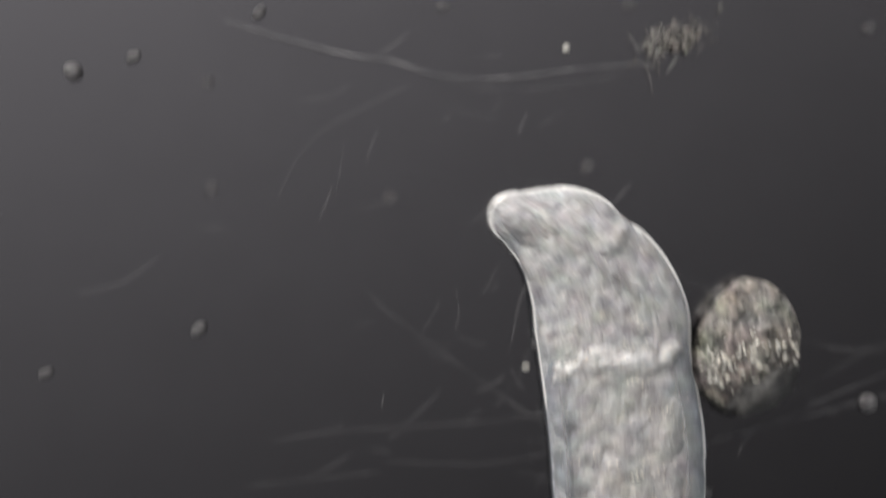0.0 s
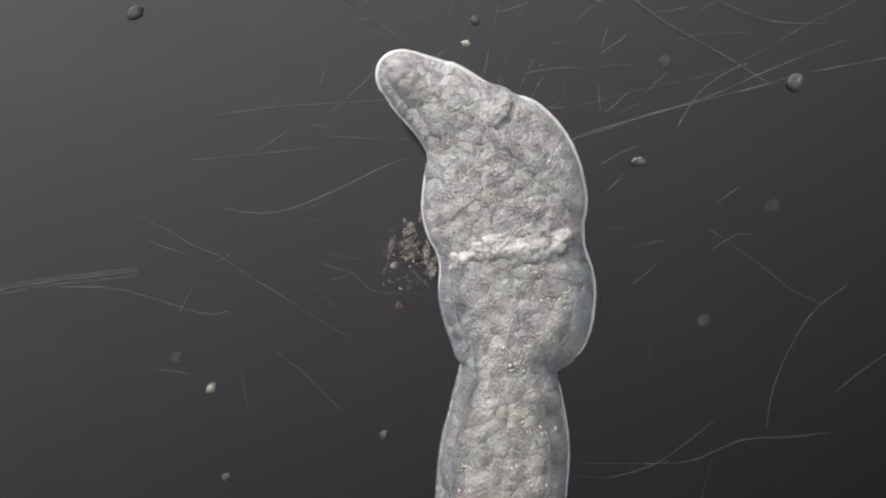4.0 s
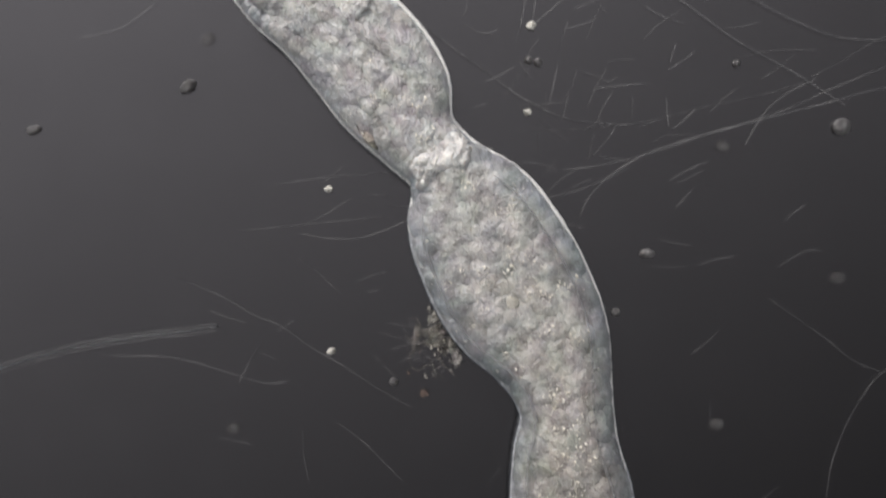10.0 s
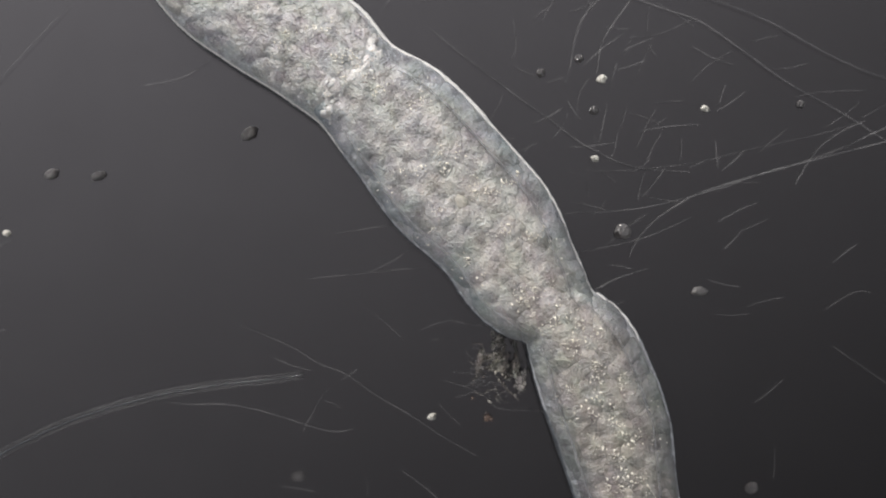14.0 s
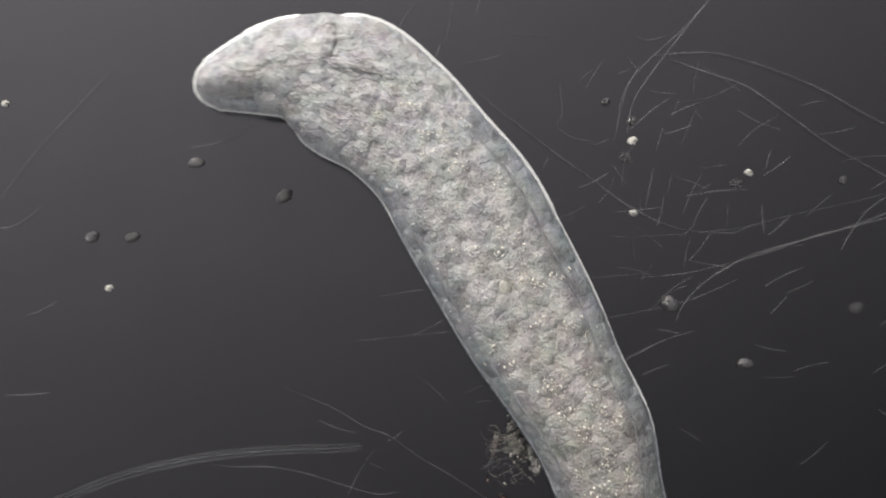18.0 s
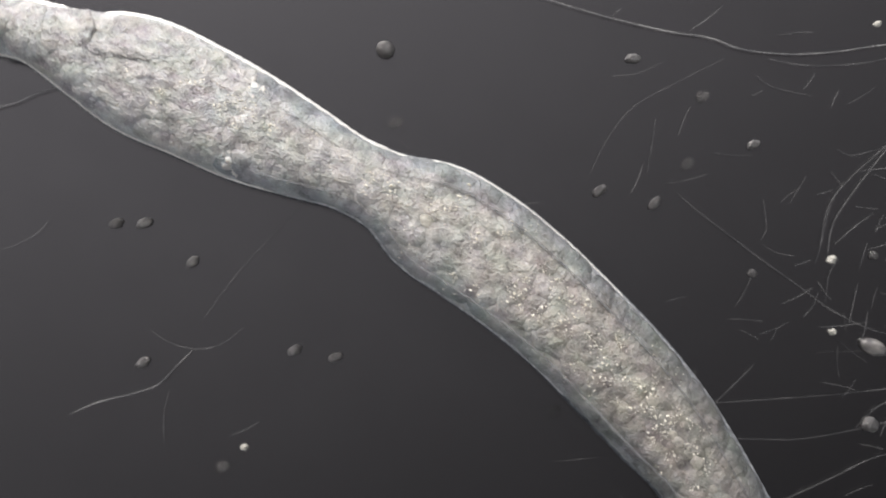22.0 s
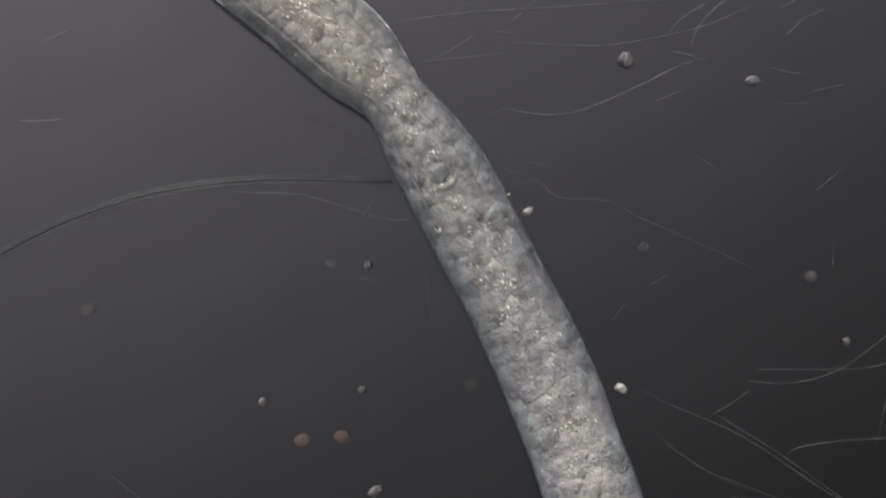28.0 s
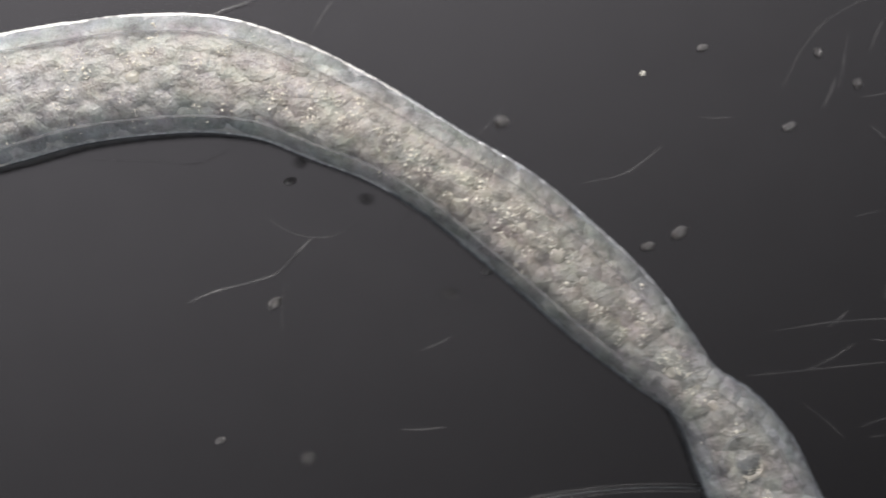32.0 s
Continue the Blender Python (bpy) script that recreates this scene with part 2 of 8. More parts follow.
m_rust = material("rusty_spore", (0.12, 0.08, 0.07), (0.30, 0.21, 0.16), rough=0.45, scale=70, bump=0.4, clear=0.55)
m_debris = material("debris", (0.09, 0.085, 0.08), (0.34, 0.31, 0.28), rough=0.35, scale=50, bump=0.6, clear=0.35)
m_prey = material("prey_skin", (0.06, 0.055, 0.049), (0.38, 0.345, 0.295), rough=0.32, scale=34, bump=0.9, fine=100, hues=0.2)
m_prey_end = material("prey_foot", (0.022, 0.021, 0.021), (0.08, 0.076, 0.07), rough=0.4, scale=30, bump=0.5, clear=0.15)
# shaded and lit side of the large round spore, put into two colours
m_spore_shade = material("spore_shade", (0.03, 0.028, 0.03), (0.06, 0.056, 0.056), rough=0.6, scale=24, bump=0.1, clear=0.55)
m_lit_spore = material("lit_spore_top", (0.11, 0.099, 0.087), (0.27, 0.243, 0.208), rough=0.6, scale=24, bump=0.12, fine=90, metal=0.3)
m_shell = material("shell", (0.16, 0.15, 0.15), (0.36, 0.34, 0.315), rough=0.3, scale=30, bump=0.3, fine=90, clear=0.1, metal=0.3)
m_flake = material("flake", (0.15, 0.14, 0.128), (0.50, 0.468, 0.42), rough=0.3, scale=60, bump=0.5, clear=0.55, hues=0.15)
m_film = material("brownish_film", (0.13, 0.12, 0.11), (0.42, 0.385, 0.345), rough=0.3, scale=70, bump=0.6, clear=0.72, hues=0.15)
m_crystal = material("pale_crystal", (0.66, 0.60, 0.53), (0.98, 0.93, 0.86), rough=0.14, scale=180, bump=0.9, fine=420, spread=0.15)
m_chip = material("bark", (0.10, 0.045, 0.025), (0.35, 0.18, 0.10), rough=0.5, scale=50, bump=0.5)
SKIN = [(0.0, (0.56, 0.56, 0.56)), (0.5, (0.53, 0.532, 0.53)), (1.0, (0.45, 0.456, 0.458)), (1.25, (0.33, 0.339, 0.344)), (1.8, (0.255, 0.267, 0.276)), (2.4, (0.285, 0.30, 0.312)), (2.68, (0.31, 0.327, 0.34)), (2.78, (0.27, 0.287, 0.30))]
GUT = [(0.0, (0.65, 0.632, 0.612)), (0.5, (0.68, 0.662, 0.639)), (1.0, (0.645, 0.61, 0.557)), (1.4, (0.433, 0.402, 0.36)), (1.75, (0.404, 0.386, 0.363)), (2.1, (0.463, 0.45, 0.429)), (2.5, (0.72, 0.68, 0.625)), (2.66, (0.9, 0.83, 0.73)), (2.78, (0.72, 0.68, 0.62))]
m_skin = tissue("body_wall", SKIN, deep=0.50, rough=0.35, swell=70, cells=120, knob=0.2, grain=300, relief=0.010, clear=0, seep=0.4, hues=0.08, sand=0.28)
m_head_flesh = tissue("head_tissue", GUT, deep=0.46, rough=0.29, swell=40, cells=60, knob=0.20, grain=260, relief=0.0175, stretch=1.2, clear=0.2, seep=0.35, hues=0.12, sand=0.27)
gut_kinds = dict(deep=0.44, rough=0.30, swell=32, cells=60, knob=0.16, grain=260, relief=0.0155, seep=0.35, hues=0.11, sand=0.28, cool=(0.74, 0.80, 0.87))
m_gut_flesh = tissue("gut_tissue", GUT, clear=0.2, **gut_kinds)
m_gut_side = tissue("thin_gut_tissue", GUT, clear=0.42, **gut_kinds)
m_fold_flesh = tissue("fold_tissue", [(0.0, (0.74, 0.72, 0.69)), (0.5, (0.76, 0.735, 0.70)), (1.0, (0.74, 0.71, 0.67))], deep=0.48, rough=0.3, swell=50, cells=70, knob=0.2, grain=250, relief=0.014, clear=0.05, seep=0.5, hues=0.06, sand=0.15)
# edge shade (also the filament's dark core) and edge highlight, both as colour
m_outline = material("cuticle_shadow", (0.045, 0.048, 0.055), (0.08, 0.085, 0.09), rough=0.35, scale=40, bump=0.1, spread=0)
m_lit_edge = material("lit_cuticle_edge", (0.80, 0.78, 0.74), (0.92, 0.90, 0.86), rough=0.3, scale=60, bump=0.1, spread=0, metal=0.3)
RNG = random.Random(11)


# ---- mesh helpers ----
def mesh_of(name, bm, mat, smooth=True):
    me = bpy.data.meshes.new(name)
    bm.to_mesh(me)
    bm.free()
    me.materials.append(mat)
    if smooth:
        for p in me.polygons:
            p.use_smooth = True
    return me


def part(name, data, mat, parent, label=""):
    """One mesh object under a thing or under a part."""
    ob = new(name, data if isinstance(data, bpy.types.Mesh) else mesh_of(name, data, mat))
    ob.parent = parent
    return tagged(ob, label) if label else ob


def lump(rx, ry, rz, rough=0.1, freq=2.0, seed=0, sub=3, fine=0.0):
    """A lumpy ellipsoid."""
    bm = bmesh.new()
    bmesh.ops.create_icosphere(bm, subdivisions=sub, radius=1)
    o = Vector((seed * 3.17, seed * 1.71, seed * 0.93))
    for v in bm.verts:
        k = 1 + rough * noise.noise(v.co * freq + o) + fine * noise.noise(v.co * freq * 3.3 + o)
        v.co = Vector((v.co.x * rx * k, v.co.y * ry * k, v.co.z * rz * k))
    return bm


def tube(points, radius, sides=6, taper=0.5):
    """A thin round thread along flat points, thinner at its ends."""
    pts = [Vector((x, y, 0)) for x, y in points]
    line = []
    for i in range(len(pts) - 1):
        a, b, c, e = pts[max(i - 1, 0)], pts[i], pts[i + 1], pts[min(i + 2, len(pts) - 1)]
        for k in range(6):
            u = k / 6
            line.append(0.5 * (2 * b + (c - a) * u + (2 * a - 5 * b + 4 * c - e) * u * u + (3 * b - a - 3 * c + e) * u ** 3))
    line.append(pts[-1])
    bm = bmesh.new()
    rings = []
    for i, p in enumerate(line):
        t = (line[min(i + 1, len(line) - 1)] - line[max(i - 1, 0)]).normalized()
        side = Vector((-t.y, t.x, 0))
        r = radius * (1 - taper * abs(2 * i / (len(line) - 1) - 1) ** 4)
        rings.append([bm.verts.new(p + side * r * math.cos(a) + Vector((0, 0, r * math.sin(a)))) for a in (2 * math.pi * j / sides for j in range(sides))])
    for r0, r1 in zip(rings, rings[1:]):
        for j in range(sides):
            bm.faces.new((r0[j], r0[(j + 1) % sides], r1[(j + 1) % sides], r1[j]))
    bm.faces.new(rings[0][::-1])
    bm.faces.new(rings[-1])
    return bm


# ---- the slide ----
bm = bmesh.new()
bmesh.ops.create_grid(bm, x_segments=2, y_segments=2, size=40)
ground = tagged(new("ground", mesh_of("ground", bm, m_slide)), "dark grey glass slide under a film of water", "slide", kind="structure")

# ---- things that drift in the water: each gets its own rows ----
DRIFT = []


def drifting(ob, rows, z, turn=0.0):
    rows = sorted(rows)
    ob.matrix_basis = pose(rows[0][1], rows[0][2], z, 0, 0, turn)
    if len(rows) > 1:
        DRIFT.append((ob, rows, z, turn))
    return ob


SPECKS = {}


def speck_mesh(kind):
    """A few shapes of each kind of small floating body, one unit across its radius."""
    if kind not in SPECKS:
        shape = {"bubble": (1, 0.95, 0.9, 0.04), "oval": (1.25, 0.75, 0.7, 0.28), "round": (0.95, 0.9, 0.8, 0.25), "soft": (1.15, 0.85, 0.6, 0.25),
                 "bright": (1.05, 0.8, 0.8, 0.5), "rust": (1.1, 0.85, 0.7, 0.4)}[kind]
        mat = {"bubble": m_oval, "oval": m_oval, "round": m_oval, "soft": m_soft, "bright": m_bright, "rust": m_rust}[kind]
        SPECKS[kind] = [mesh_of("speck", lump(shape[0], shape[1], shape[2], shape[3], 1.6, i + 1, 3, shape[3] * 0.4), mat) for i in range(5)]
    return RNG.choice(SPECKS[kind])


SPECK_WORDS = {"bubble": "round grey spore with a bright upper rim", "oval": "oval grey spore floating in the water", "round": "small round grey spore in the water",
               "soft": "faint dark grey speck floating in the water", "bright": "small bright grain floating in the water", "rust": "small rust brown speck in the water"}


def speck(name, size, rows, kind):
    ob = new(name, speck_mesh(kind))
    size *= 0.60 if kind == "bright" else 0.68
    ob.scale = (size, size, size)
    tagged(ob, SPECK_WORDS[kind], "particle", "floating particles")
    turn = {"oval": 25, "soft": 20}.get(kind, 0) + RNG.uniform(-25, 25)
    drifting(ob, rows, size * 0.65, turn)
    ob.scale = (size, size, size)


def filament(name, points, radius, mat, z, spot, drift):
    """A thread of algae that lies on the slide or drifts with its tangle."""
    ob = new(name, mesh_of(name, tube(points, radius), mat))
    if name == "filament":
        tagged(ob, "thin curved grey algal filament on the slide", "filament", "algal filaments")
    else:
        tagged(ob, "short thin straight grey algal rod on the slide", "filament", "algal rods")
    drifting(ob, [(t, spot[0] + x, spot[1] + y) for t, x, y in drift], z + RNG.uniform(0, 0.006))


def long_filament(points, rows):
    """The broad translucent sheath with a darker core, which slowly swings."""
    ob = tagged(new("sheathed_filament"), "long broad translucent filament with a darker core", "filament")
    part("sheath", tube(points, 0.0085, 8, 0.2), m_tube, ob)
    part("core_thread", tube(points, 0.0010), m_outline, ob, "dark core of the filament")
    for side in (-0.0066, 0.0066):
        edge = []
        for i, (x, y) in enumerate(points):
            (xa, ya), (xb, yb) = points[max(i - 1, 0)], points[min(i + 1, len(points) - 1)]
            n = math.hypot(xb - xa, yb - ya)
            edge.append((x - side * (yb - ya) / n, y + side * (xb - xa) / n))
        part("sheath_edge", tube(edge, 0.0012), m_rod, ob)
    ob.matrix_basis = pose(rows[0][1], rows[0][2], 0.01, 0, 0, rows[0][3])
    SWING.append((ob, rows))


SWING = []


def debris_clump(rows):
    """A loose clump of shards and splinters by the worm's flank."""
    ob = tagged(new("debris_clump"), "loose brownish clump of shards and splinters", "debris")
    r = random.Random(5)
    for i in range(13):
        s = r.uniform(0.010, 0.026)
        p = part("flake", lump(s, s * r.uniform(0.22, 0.5), 0.003, 0.7, 1.5, i, 4, 0.35), r.choice((m_film, m_film, m_flake)), ob)
        p.matrix_basis = pose(r.gauss(0.010, 0.022), r.gauss(0.002, 0.030), r.uniform(-0.01, 0.02), r.uniform(-35, 35), r.uniform(-20, 20), r.gauss(38, 35))
    for i in range(48):
        a, q = r.uniform(0, 6.28), abs(r.gauss(0, 0.028))
        s = r.choice((0.0016, 0.002, 0.0026, 0.003, 0.0042, 0.006)) * r.uniform(0.8, 1.2)
        p = part("crumb", lump(s * r.uniform(0.9, 1.6), s * r.uniform(0.6, 0.9), s * 0.6, 0.7, 1.9, i, 2, 0.3), r.choice((m_film, m_flake, m_film, m_pale_gut, m_rust, m_soft)), ob)
        p.matrix_basis = pose(0.012 + q * math.cos(a), q * 1.3 * math.sin(a), r.uniform(-0.01, 0.02), 0, 0, r.uniform(0, 180))
    for i in range(20):
        a, k = r.uniform(2.2, 5.6), r.uniform(0.010, 0.034)
        q = part("splinter", tube([(-k, r.uniform(-0.006, 0.006)), (-k * 0.3, r.uniform(-0.01, 0.01)), (k * 0.4, r.uniform(-0.01, 0.01)), (k, 0)], 0.0009), r.choice((m_rod, m_filament_faint, m_film)), ob)
        q.matrix_basis = pose(0.034 * math.cos(a), 0.042 * math.sin(a), r.uniform(-0.01, 0.01), 0, 0, math.degrees(a) + r.gauss(0, 35))
    drifting(ob, rows, 0.022)


def fluff(rows):
    """A loose tuft of fine brownish threads and crumbs."""
    ob = tagged(new("fluff_tuft"), "loose pale brown tuft of fine threads and crumbs", "debris")
    r = random.Random(15)
    for i in range(46):
        k = r.uniform(0.010, 0.026)
        q = part("thread", tube([(-k, r.uniform(-0.008, 0.008)), (0, r.uniform(-0.01, 0.01)), (k, r.uniform(-0.008, 0.008))], 0.0009), r.choice((m_film, m_flake)), ob)
        q.matrix_basis = pose(r.gauss(0, 0.034), r.gauss(0, 0.017), r.uniform(-0.01, 0.01), 0, 0, r.uniform(0, 180))
    for i in range(60):
        s = r.uniform(0.002, 0.009)
        q = part("crumb", lump(s, s * 0.7, s * 0.5, 0.7, 1.9, i, 3, 0.3), r.choice((m_film, m_flake)), ob)
        q.matrix_basis = pose(r.gauss(0.004, 0.028), r.gauss(0.002, 0.014), r.uniform(-0.01, 0.01), 0, 0, r.uniform(0, 180))
    drifting(ob, rows, 0.02, 20)


SWALLOWED = []


def prey(rows):
    """The rounded animal that the worm swallows."""
    ob = tagged(new("round_animal"), "rounded mottled brown animal with bright grains", "animal")
    bm = lump(0.096, 0.112, 0.036, 0.14, 1.3, 4, 5, 0.05)
    for v in bm.verts:
        v.co.x = v.co.x * (1 - 1.7 * v.co.y) + 0.18 * v.co.y
    part("body", bm, m_prey, ob)
    part("foot", lump(0.068, 0.034, 0.032, 0.3, 1.9, 7, 4, 0.14), m_prey_end, ob, "dark translucent lower end").matrix_basis = pose(0.006, -0.084, 0.012, 0, 0, 16)
    r = random.Random(8)
    for i in range(300):
        x, y = r.uniform(-0.1, 0.1), r.gauss(-0.035, 0.030)
        q = math.hypot(x / 0.096, y / 0.112)
        if q > 0.92 or (y < -0.07 and r.random() < 0.7):
            continue
        s = r.uniform(0.0014, 0.0050)
        g = part("grain", lump(s * r.uniform(0.9, 1.7), s * 0.8, s, 0.8, 2.2, i, 2, 0.3), r.choice((m_grain, m_bright, m_debris, m_debris)), ob)
        g.matrix_basis = pose(x * (1 - 1.7 * y) + 0.18 * y, y, 0.036 * math.sqrt(1 - q * q), 0, 0, r.uniform(0, 180))
    SWALLOWED.append((ob, [r for r in rows if r[0] < 0.95]))


def bright_clump(rows):
    ob = tagged(new("bright_clump"), "glittering clump of pale crystals by the tail", "debris")
    r = random.Random(3)
    # a crumbly arch, its hollow to the lower side
    for i in range(60):
        a = radians(r.uniform(25, 215))
        q = 0.020 + r.gauss(0, 0.006)
        s = r.uniform(0.006, 0.0115)
        p = part("lump", lump(s * r.uniform(1.0, 1.5), s * 0.8, s * 0.8, 0.8, 1.9, i, 3, 0.45), r.choice((m_crystal, m_crystal, m_crystal, m_grain)), ob)
        p.matrix_basis = pose(0.002 + q * 1.05 * math.cos(a), -0.008 + q * 1.4 * math.sin(a), r.uniform(-0.006, 0.010), 0, 0, r.uniform(0, 180))
    for i in range(110):
        s = r.uniform(0.0014, 0.0042)
        p = part("crystal", lump(s * r.uniform(1.0, 1.9), s * 0.7, s * 0.8, 0.8, 2.1, i, 2, 0.3), r.choice((m_grain, m_grain, m_grain, m_crystal, m_crystal, m_pale_gut, m_debris, m_chip)), ob)
        a, q = radians(r.gauss(120, 70)), abs(r.gauss(0.022, 0.010))
        p.matrix_basis = pose(0.004 + q * math.cos(a), -0.006 + q * 1.3 * math.sin(a), r.uniform(0.004, 0.024), 0, 0, r.uniform(0, 180))
    drifting(ob, rows, 0.02)


def big_blob(rows):
    ob = tagged(new("round_spore"), "large soft grey round spore with a painted shaded underside", "particle")
    # the spore's lit top and shaded lower side are two separately coloured lumps
    part("body", lump(0.042, 0.033, 0.030, 0.12, 1.3, 9, 5, 0.02), m_spore_shade, ob, "dark translucent underside, its shade painted in").matrix_basis = pose(0.004, -0.006, 0, 0, 0, 0)
    part("cap", lump(0.040, 0.021, 0.026, 0.10, 1.3, 4, 5, 0.02), m_lit_spore, ob, "pale smooth rounded top, its light painted in").matrix_basis = pose(-0.002, 0.008, 0.014, 0, 0, 8)
    part("tuft", lump(0.012, 0.007, 0.010, 0.6, 2.2, 3, 4, 0.4), m_flake, ob).matrix_basis = pose(-0.004, 0.036, 0.012, 0, 0, 60)
    drifting(ob, rows, 0.03)


def seed_shell(name, a, b, rows, turn):
    ob = new(name, mesh_of(name, lump(a, b, b * 0.8, 0.08, 1.4, 2, 4), m_shell))
    tagged(ob, "grey lens-shaped shell gliding through the water", "particle")
    drifting(ob, rows, 0.014, turn)


def bark_chip(rows):
    ob = new("brown_chip", mesh_of("brown_chip", lump(0.011, 0.034, 0.01, 0.5, 1.8, 6, 3, 0.2), m_chip))
    tagged(ob, "elongated reddish brown chip on the slide", "debris")
    drifting(ob, rows, 0.01, -15)


# ---- the worm: rigid pieces on a living centre line ----
worm = tagged(new("worm"), "pale translucent segmentless water worm with a grainy beige gut", "worm")
SHAPES = []


def bend(t, points):
    """The worm's line at a time: x, y, width and the length along the body, head first."""
    SHAPES.append((t, np.array(points)))


bend(0, [(-0.009, 0.587, 0.059, 0), (0.074, 0.556, 0.161, 0.081), (0.142, 0.488, 0.225, 0.212), (0.177, 0.409, 0.262, 0.349), (0.186, 0.331, 0.256, 0.48), (0.206, 0.194, 0.262, 0.652), (0.211, 0.087, 0.256, 0.786), (0.217, -0.045, 0.225, 0.936), (0.223, -0.177, 0.204, 1.086), (0.229, -0.308, 0.191, 1.236), (0.235, -0.44, 0.182, 1.386), (0.241, -0.572, 0.177, 1.536), (0.247, -0.704, 0.173, 1.686), (0.253, -0.836, 0.171, 1.836), (0.259, -0.968, 0.169, 1.986), (0.265, -1.099, 0.168, 2.136), (0.271, -1.231, 0.167, 2.286), (0.277, -1.363, 0.163, 2.436), (0.283, -1.495, 0.138, 2.586), (0.289, -1.627, 0.09, 2.736), (0.291, -1.683, 0.059, 2.8)])
bend(0.5, [(-0.278, 0.44, 0.068, 0), (-0.199, 0.454, 0.117, 0.053), (-0.121, 0.459, 0.147, 0.12), (-0.053, 0.464, 0.181, 0.189), (0.04, 0.415, 0.249, 0.315), (0.118, 0.318, 0.239, 0.48), (0.148, 0.21, 0.238, 0.611), (0.152, 0.064, 0.233, 0.782), (0.15, -0.064, 0.23, 0.928), (0.141, -0.163, 0.21, 1.039), (0.128, -0.295, 0.195, 1.189), (0.115, -0.426, 0.185, 1.339), (0.102, -0.557, 0.178, 1.489), (0.089, -0.688, 0.174, 1.639), (0.076, -0.82, 0.171, 1.789), (0.063, -0.951, 0.169, 1.939), (0.051, -1.082, 0.168, 2.089), (0.038, -1.214, 0.168, 2.239), (0.025, -1.345, 0.165, 2.389), (0.012, -1.476, 0.147, 2.539), (-0.001, -1.608, 0.108, 2.689), (-0.01, -1.705, 0.059, 2.8)])
bend(0.7, [(-0.064, 0.588, 0.059, 0), (-0.01, 0.515, 0.117, 0.076), (0.039, 0.437, 0.186, 0.188), (0.078, 0.349, 0.22, 0.332), (0.102, 0.261, 0.235, 0.48), (0.122, 0.163, 0.244, 0.598), (0.137, 0.017, 0.244, 0.774), (0.146, -0.161, 0.235, 0.984), (0.154, -0.293, 0.211, 1.134), (0.161, -0.425, 0.195, 1.284), (0.168, -0.556, 0.185, 1.434), (0.175, -0.688, 0.178, 1.584), (0.183, -0.82, 0.174, 1.734), (0.19, -0.952, 0.171, 1.884), (0.197, -1.083, 0.17, 2.034), (0.204, -1.215, 0.168, 2.184), (0.211, -1.347, 0.167, 2.334), (0.219, -1.479, 0.161, 2.484), (0.226, -1.61, 0.126, 2.634), (0.233, -1.742, 0.067, 2.784), (0.234, -1.756, 0.059, 2.8)])
bend(0.85, [(0.067, 0.536, 0.059, 0), (0.062, 0.458, 0.117, 0.051), (0.077, 0.39, 0.147, 0.111), (0.111, 0.311, 0.235, 0.206), (0.121, 0.233, 0.264, 0.312), (0.111, 0.145, 0.215, 0.428), (0.116, 0.101, 0.195, 0.48), (0.121, 0.018, 0.264, 0.575), (0.131, -0.08, 0.279, 0.702), (0.135, -0.16, 0.264, 0.805), (0.141, -0.292, 0.23, 0.955), (0.148, -0.423, 0.207, 1.105), (0.154, -0.555, 0.193, 1.255), (0.16, -0.687, 0.184, 1.405), (0.167, -0.819, 0.177, 1.555), (0.173, -0.95, 0.174, 1.705), (0.18, -1.082, 0.171, 1.855), (0.186, -1.214, 0.169, 2.005), (0.193, -1.346, 0.168, 2.155), (0.199, -1.478, 0.167, 2.305), (0.205, -1.609, 0.163, 2.455), (0.212, -1.741, 0.133, 2.605), (0.218, -1.873, 0.081, 2.755), (0.22, -1.913, 0.059, 2.8)])
bend(1, [(0.077, 0.505, 0.068, 0), (0.071, 0.445, 0.122, 0.042), (0.077, 0.391, 0.142, 0.088), (0.096, 0.342, 0.174, 0.139), (0.116, 0.284, 0.244, 0.213), (0.134, 0.215, 0.315, 0.316), (0.128, 0.156, 0.281, 0.406), (0.118, 0.1, 0.184, 0.48), (0.12, 0.029, 0.259, 0.559), (0.125, -0.059, 0.288, 0.673), (0.132, -0.158, 0.274, 0.804), (0.141, -0.29, 0.236, 0.954), (0.15, -0.421, 0.212, 1.104), (0.159, -0.553, 0.196, 1.254), (0.168, -0.685, 0.185, 1.404), (0.177, -0.816, 0.179, 1.554), (0.186, -0.948, 0.174, 1.704), (0.195, -1.08, 0.171, 1.854), (0.204, -1.211, 0.17, 2.004), (0.213, -1.343, 0.168, 2.154), (0.222, -1.475, 0.167, 2.304), (0.231, -1.606, 0.163, 2.454), (0.24, -1.738, 0.133, 2.604), (0.249, -1.869, 0.081, 2.754), (0.252, -1.909, 0.059, 2.8)])
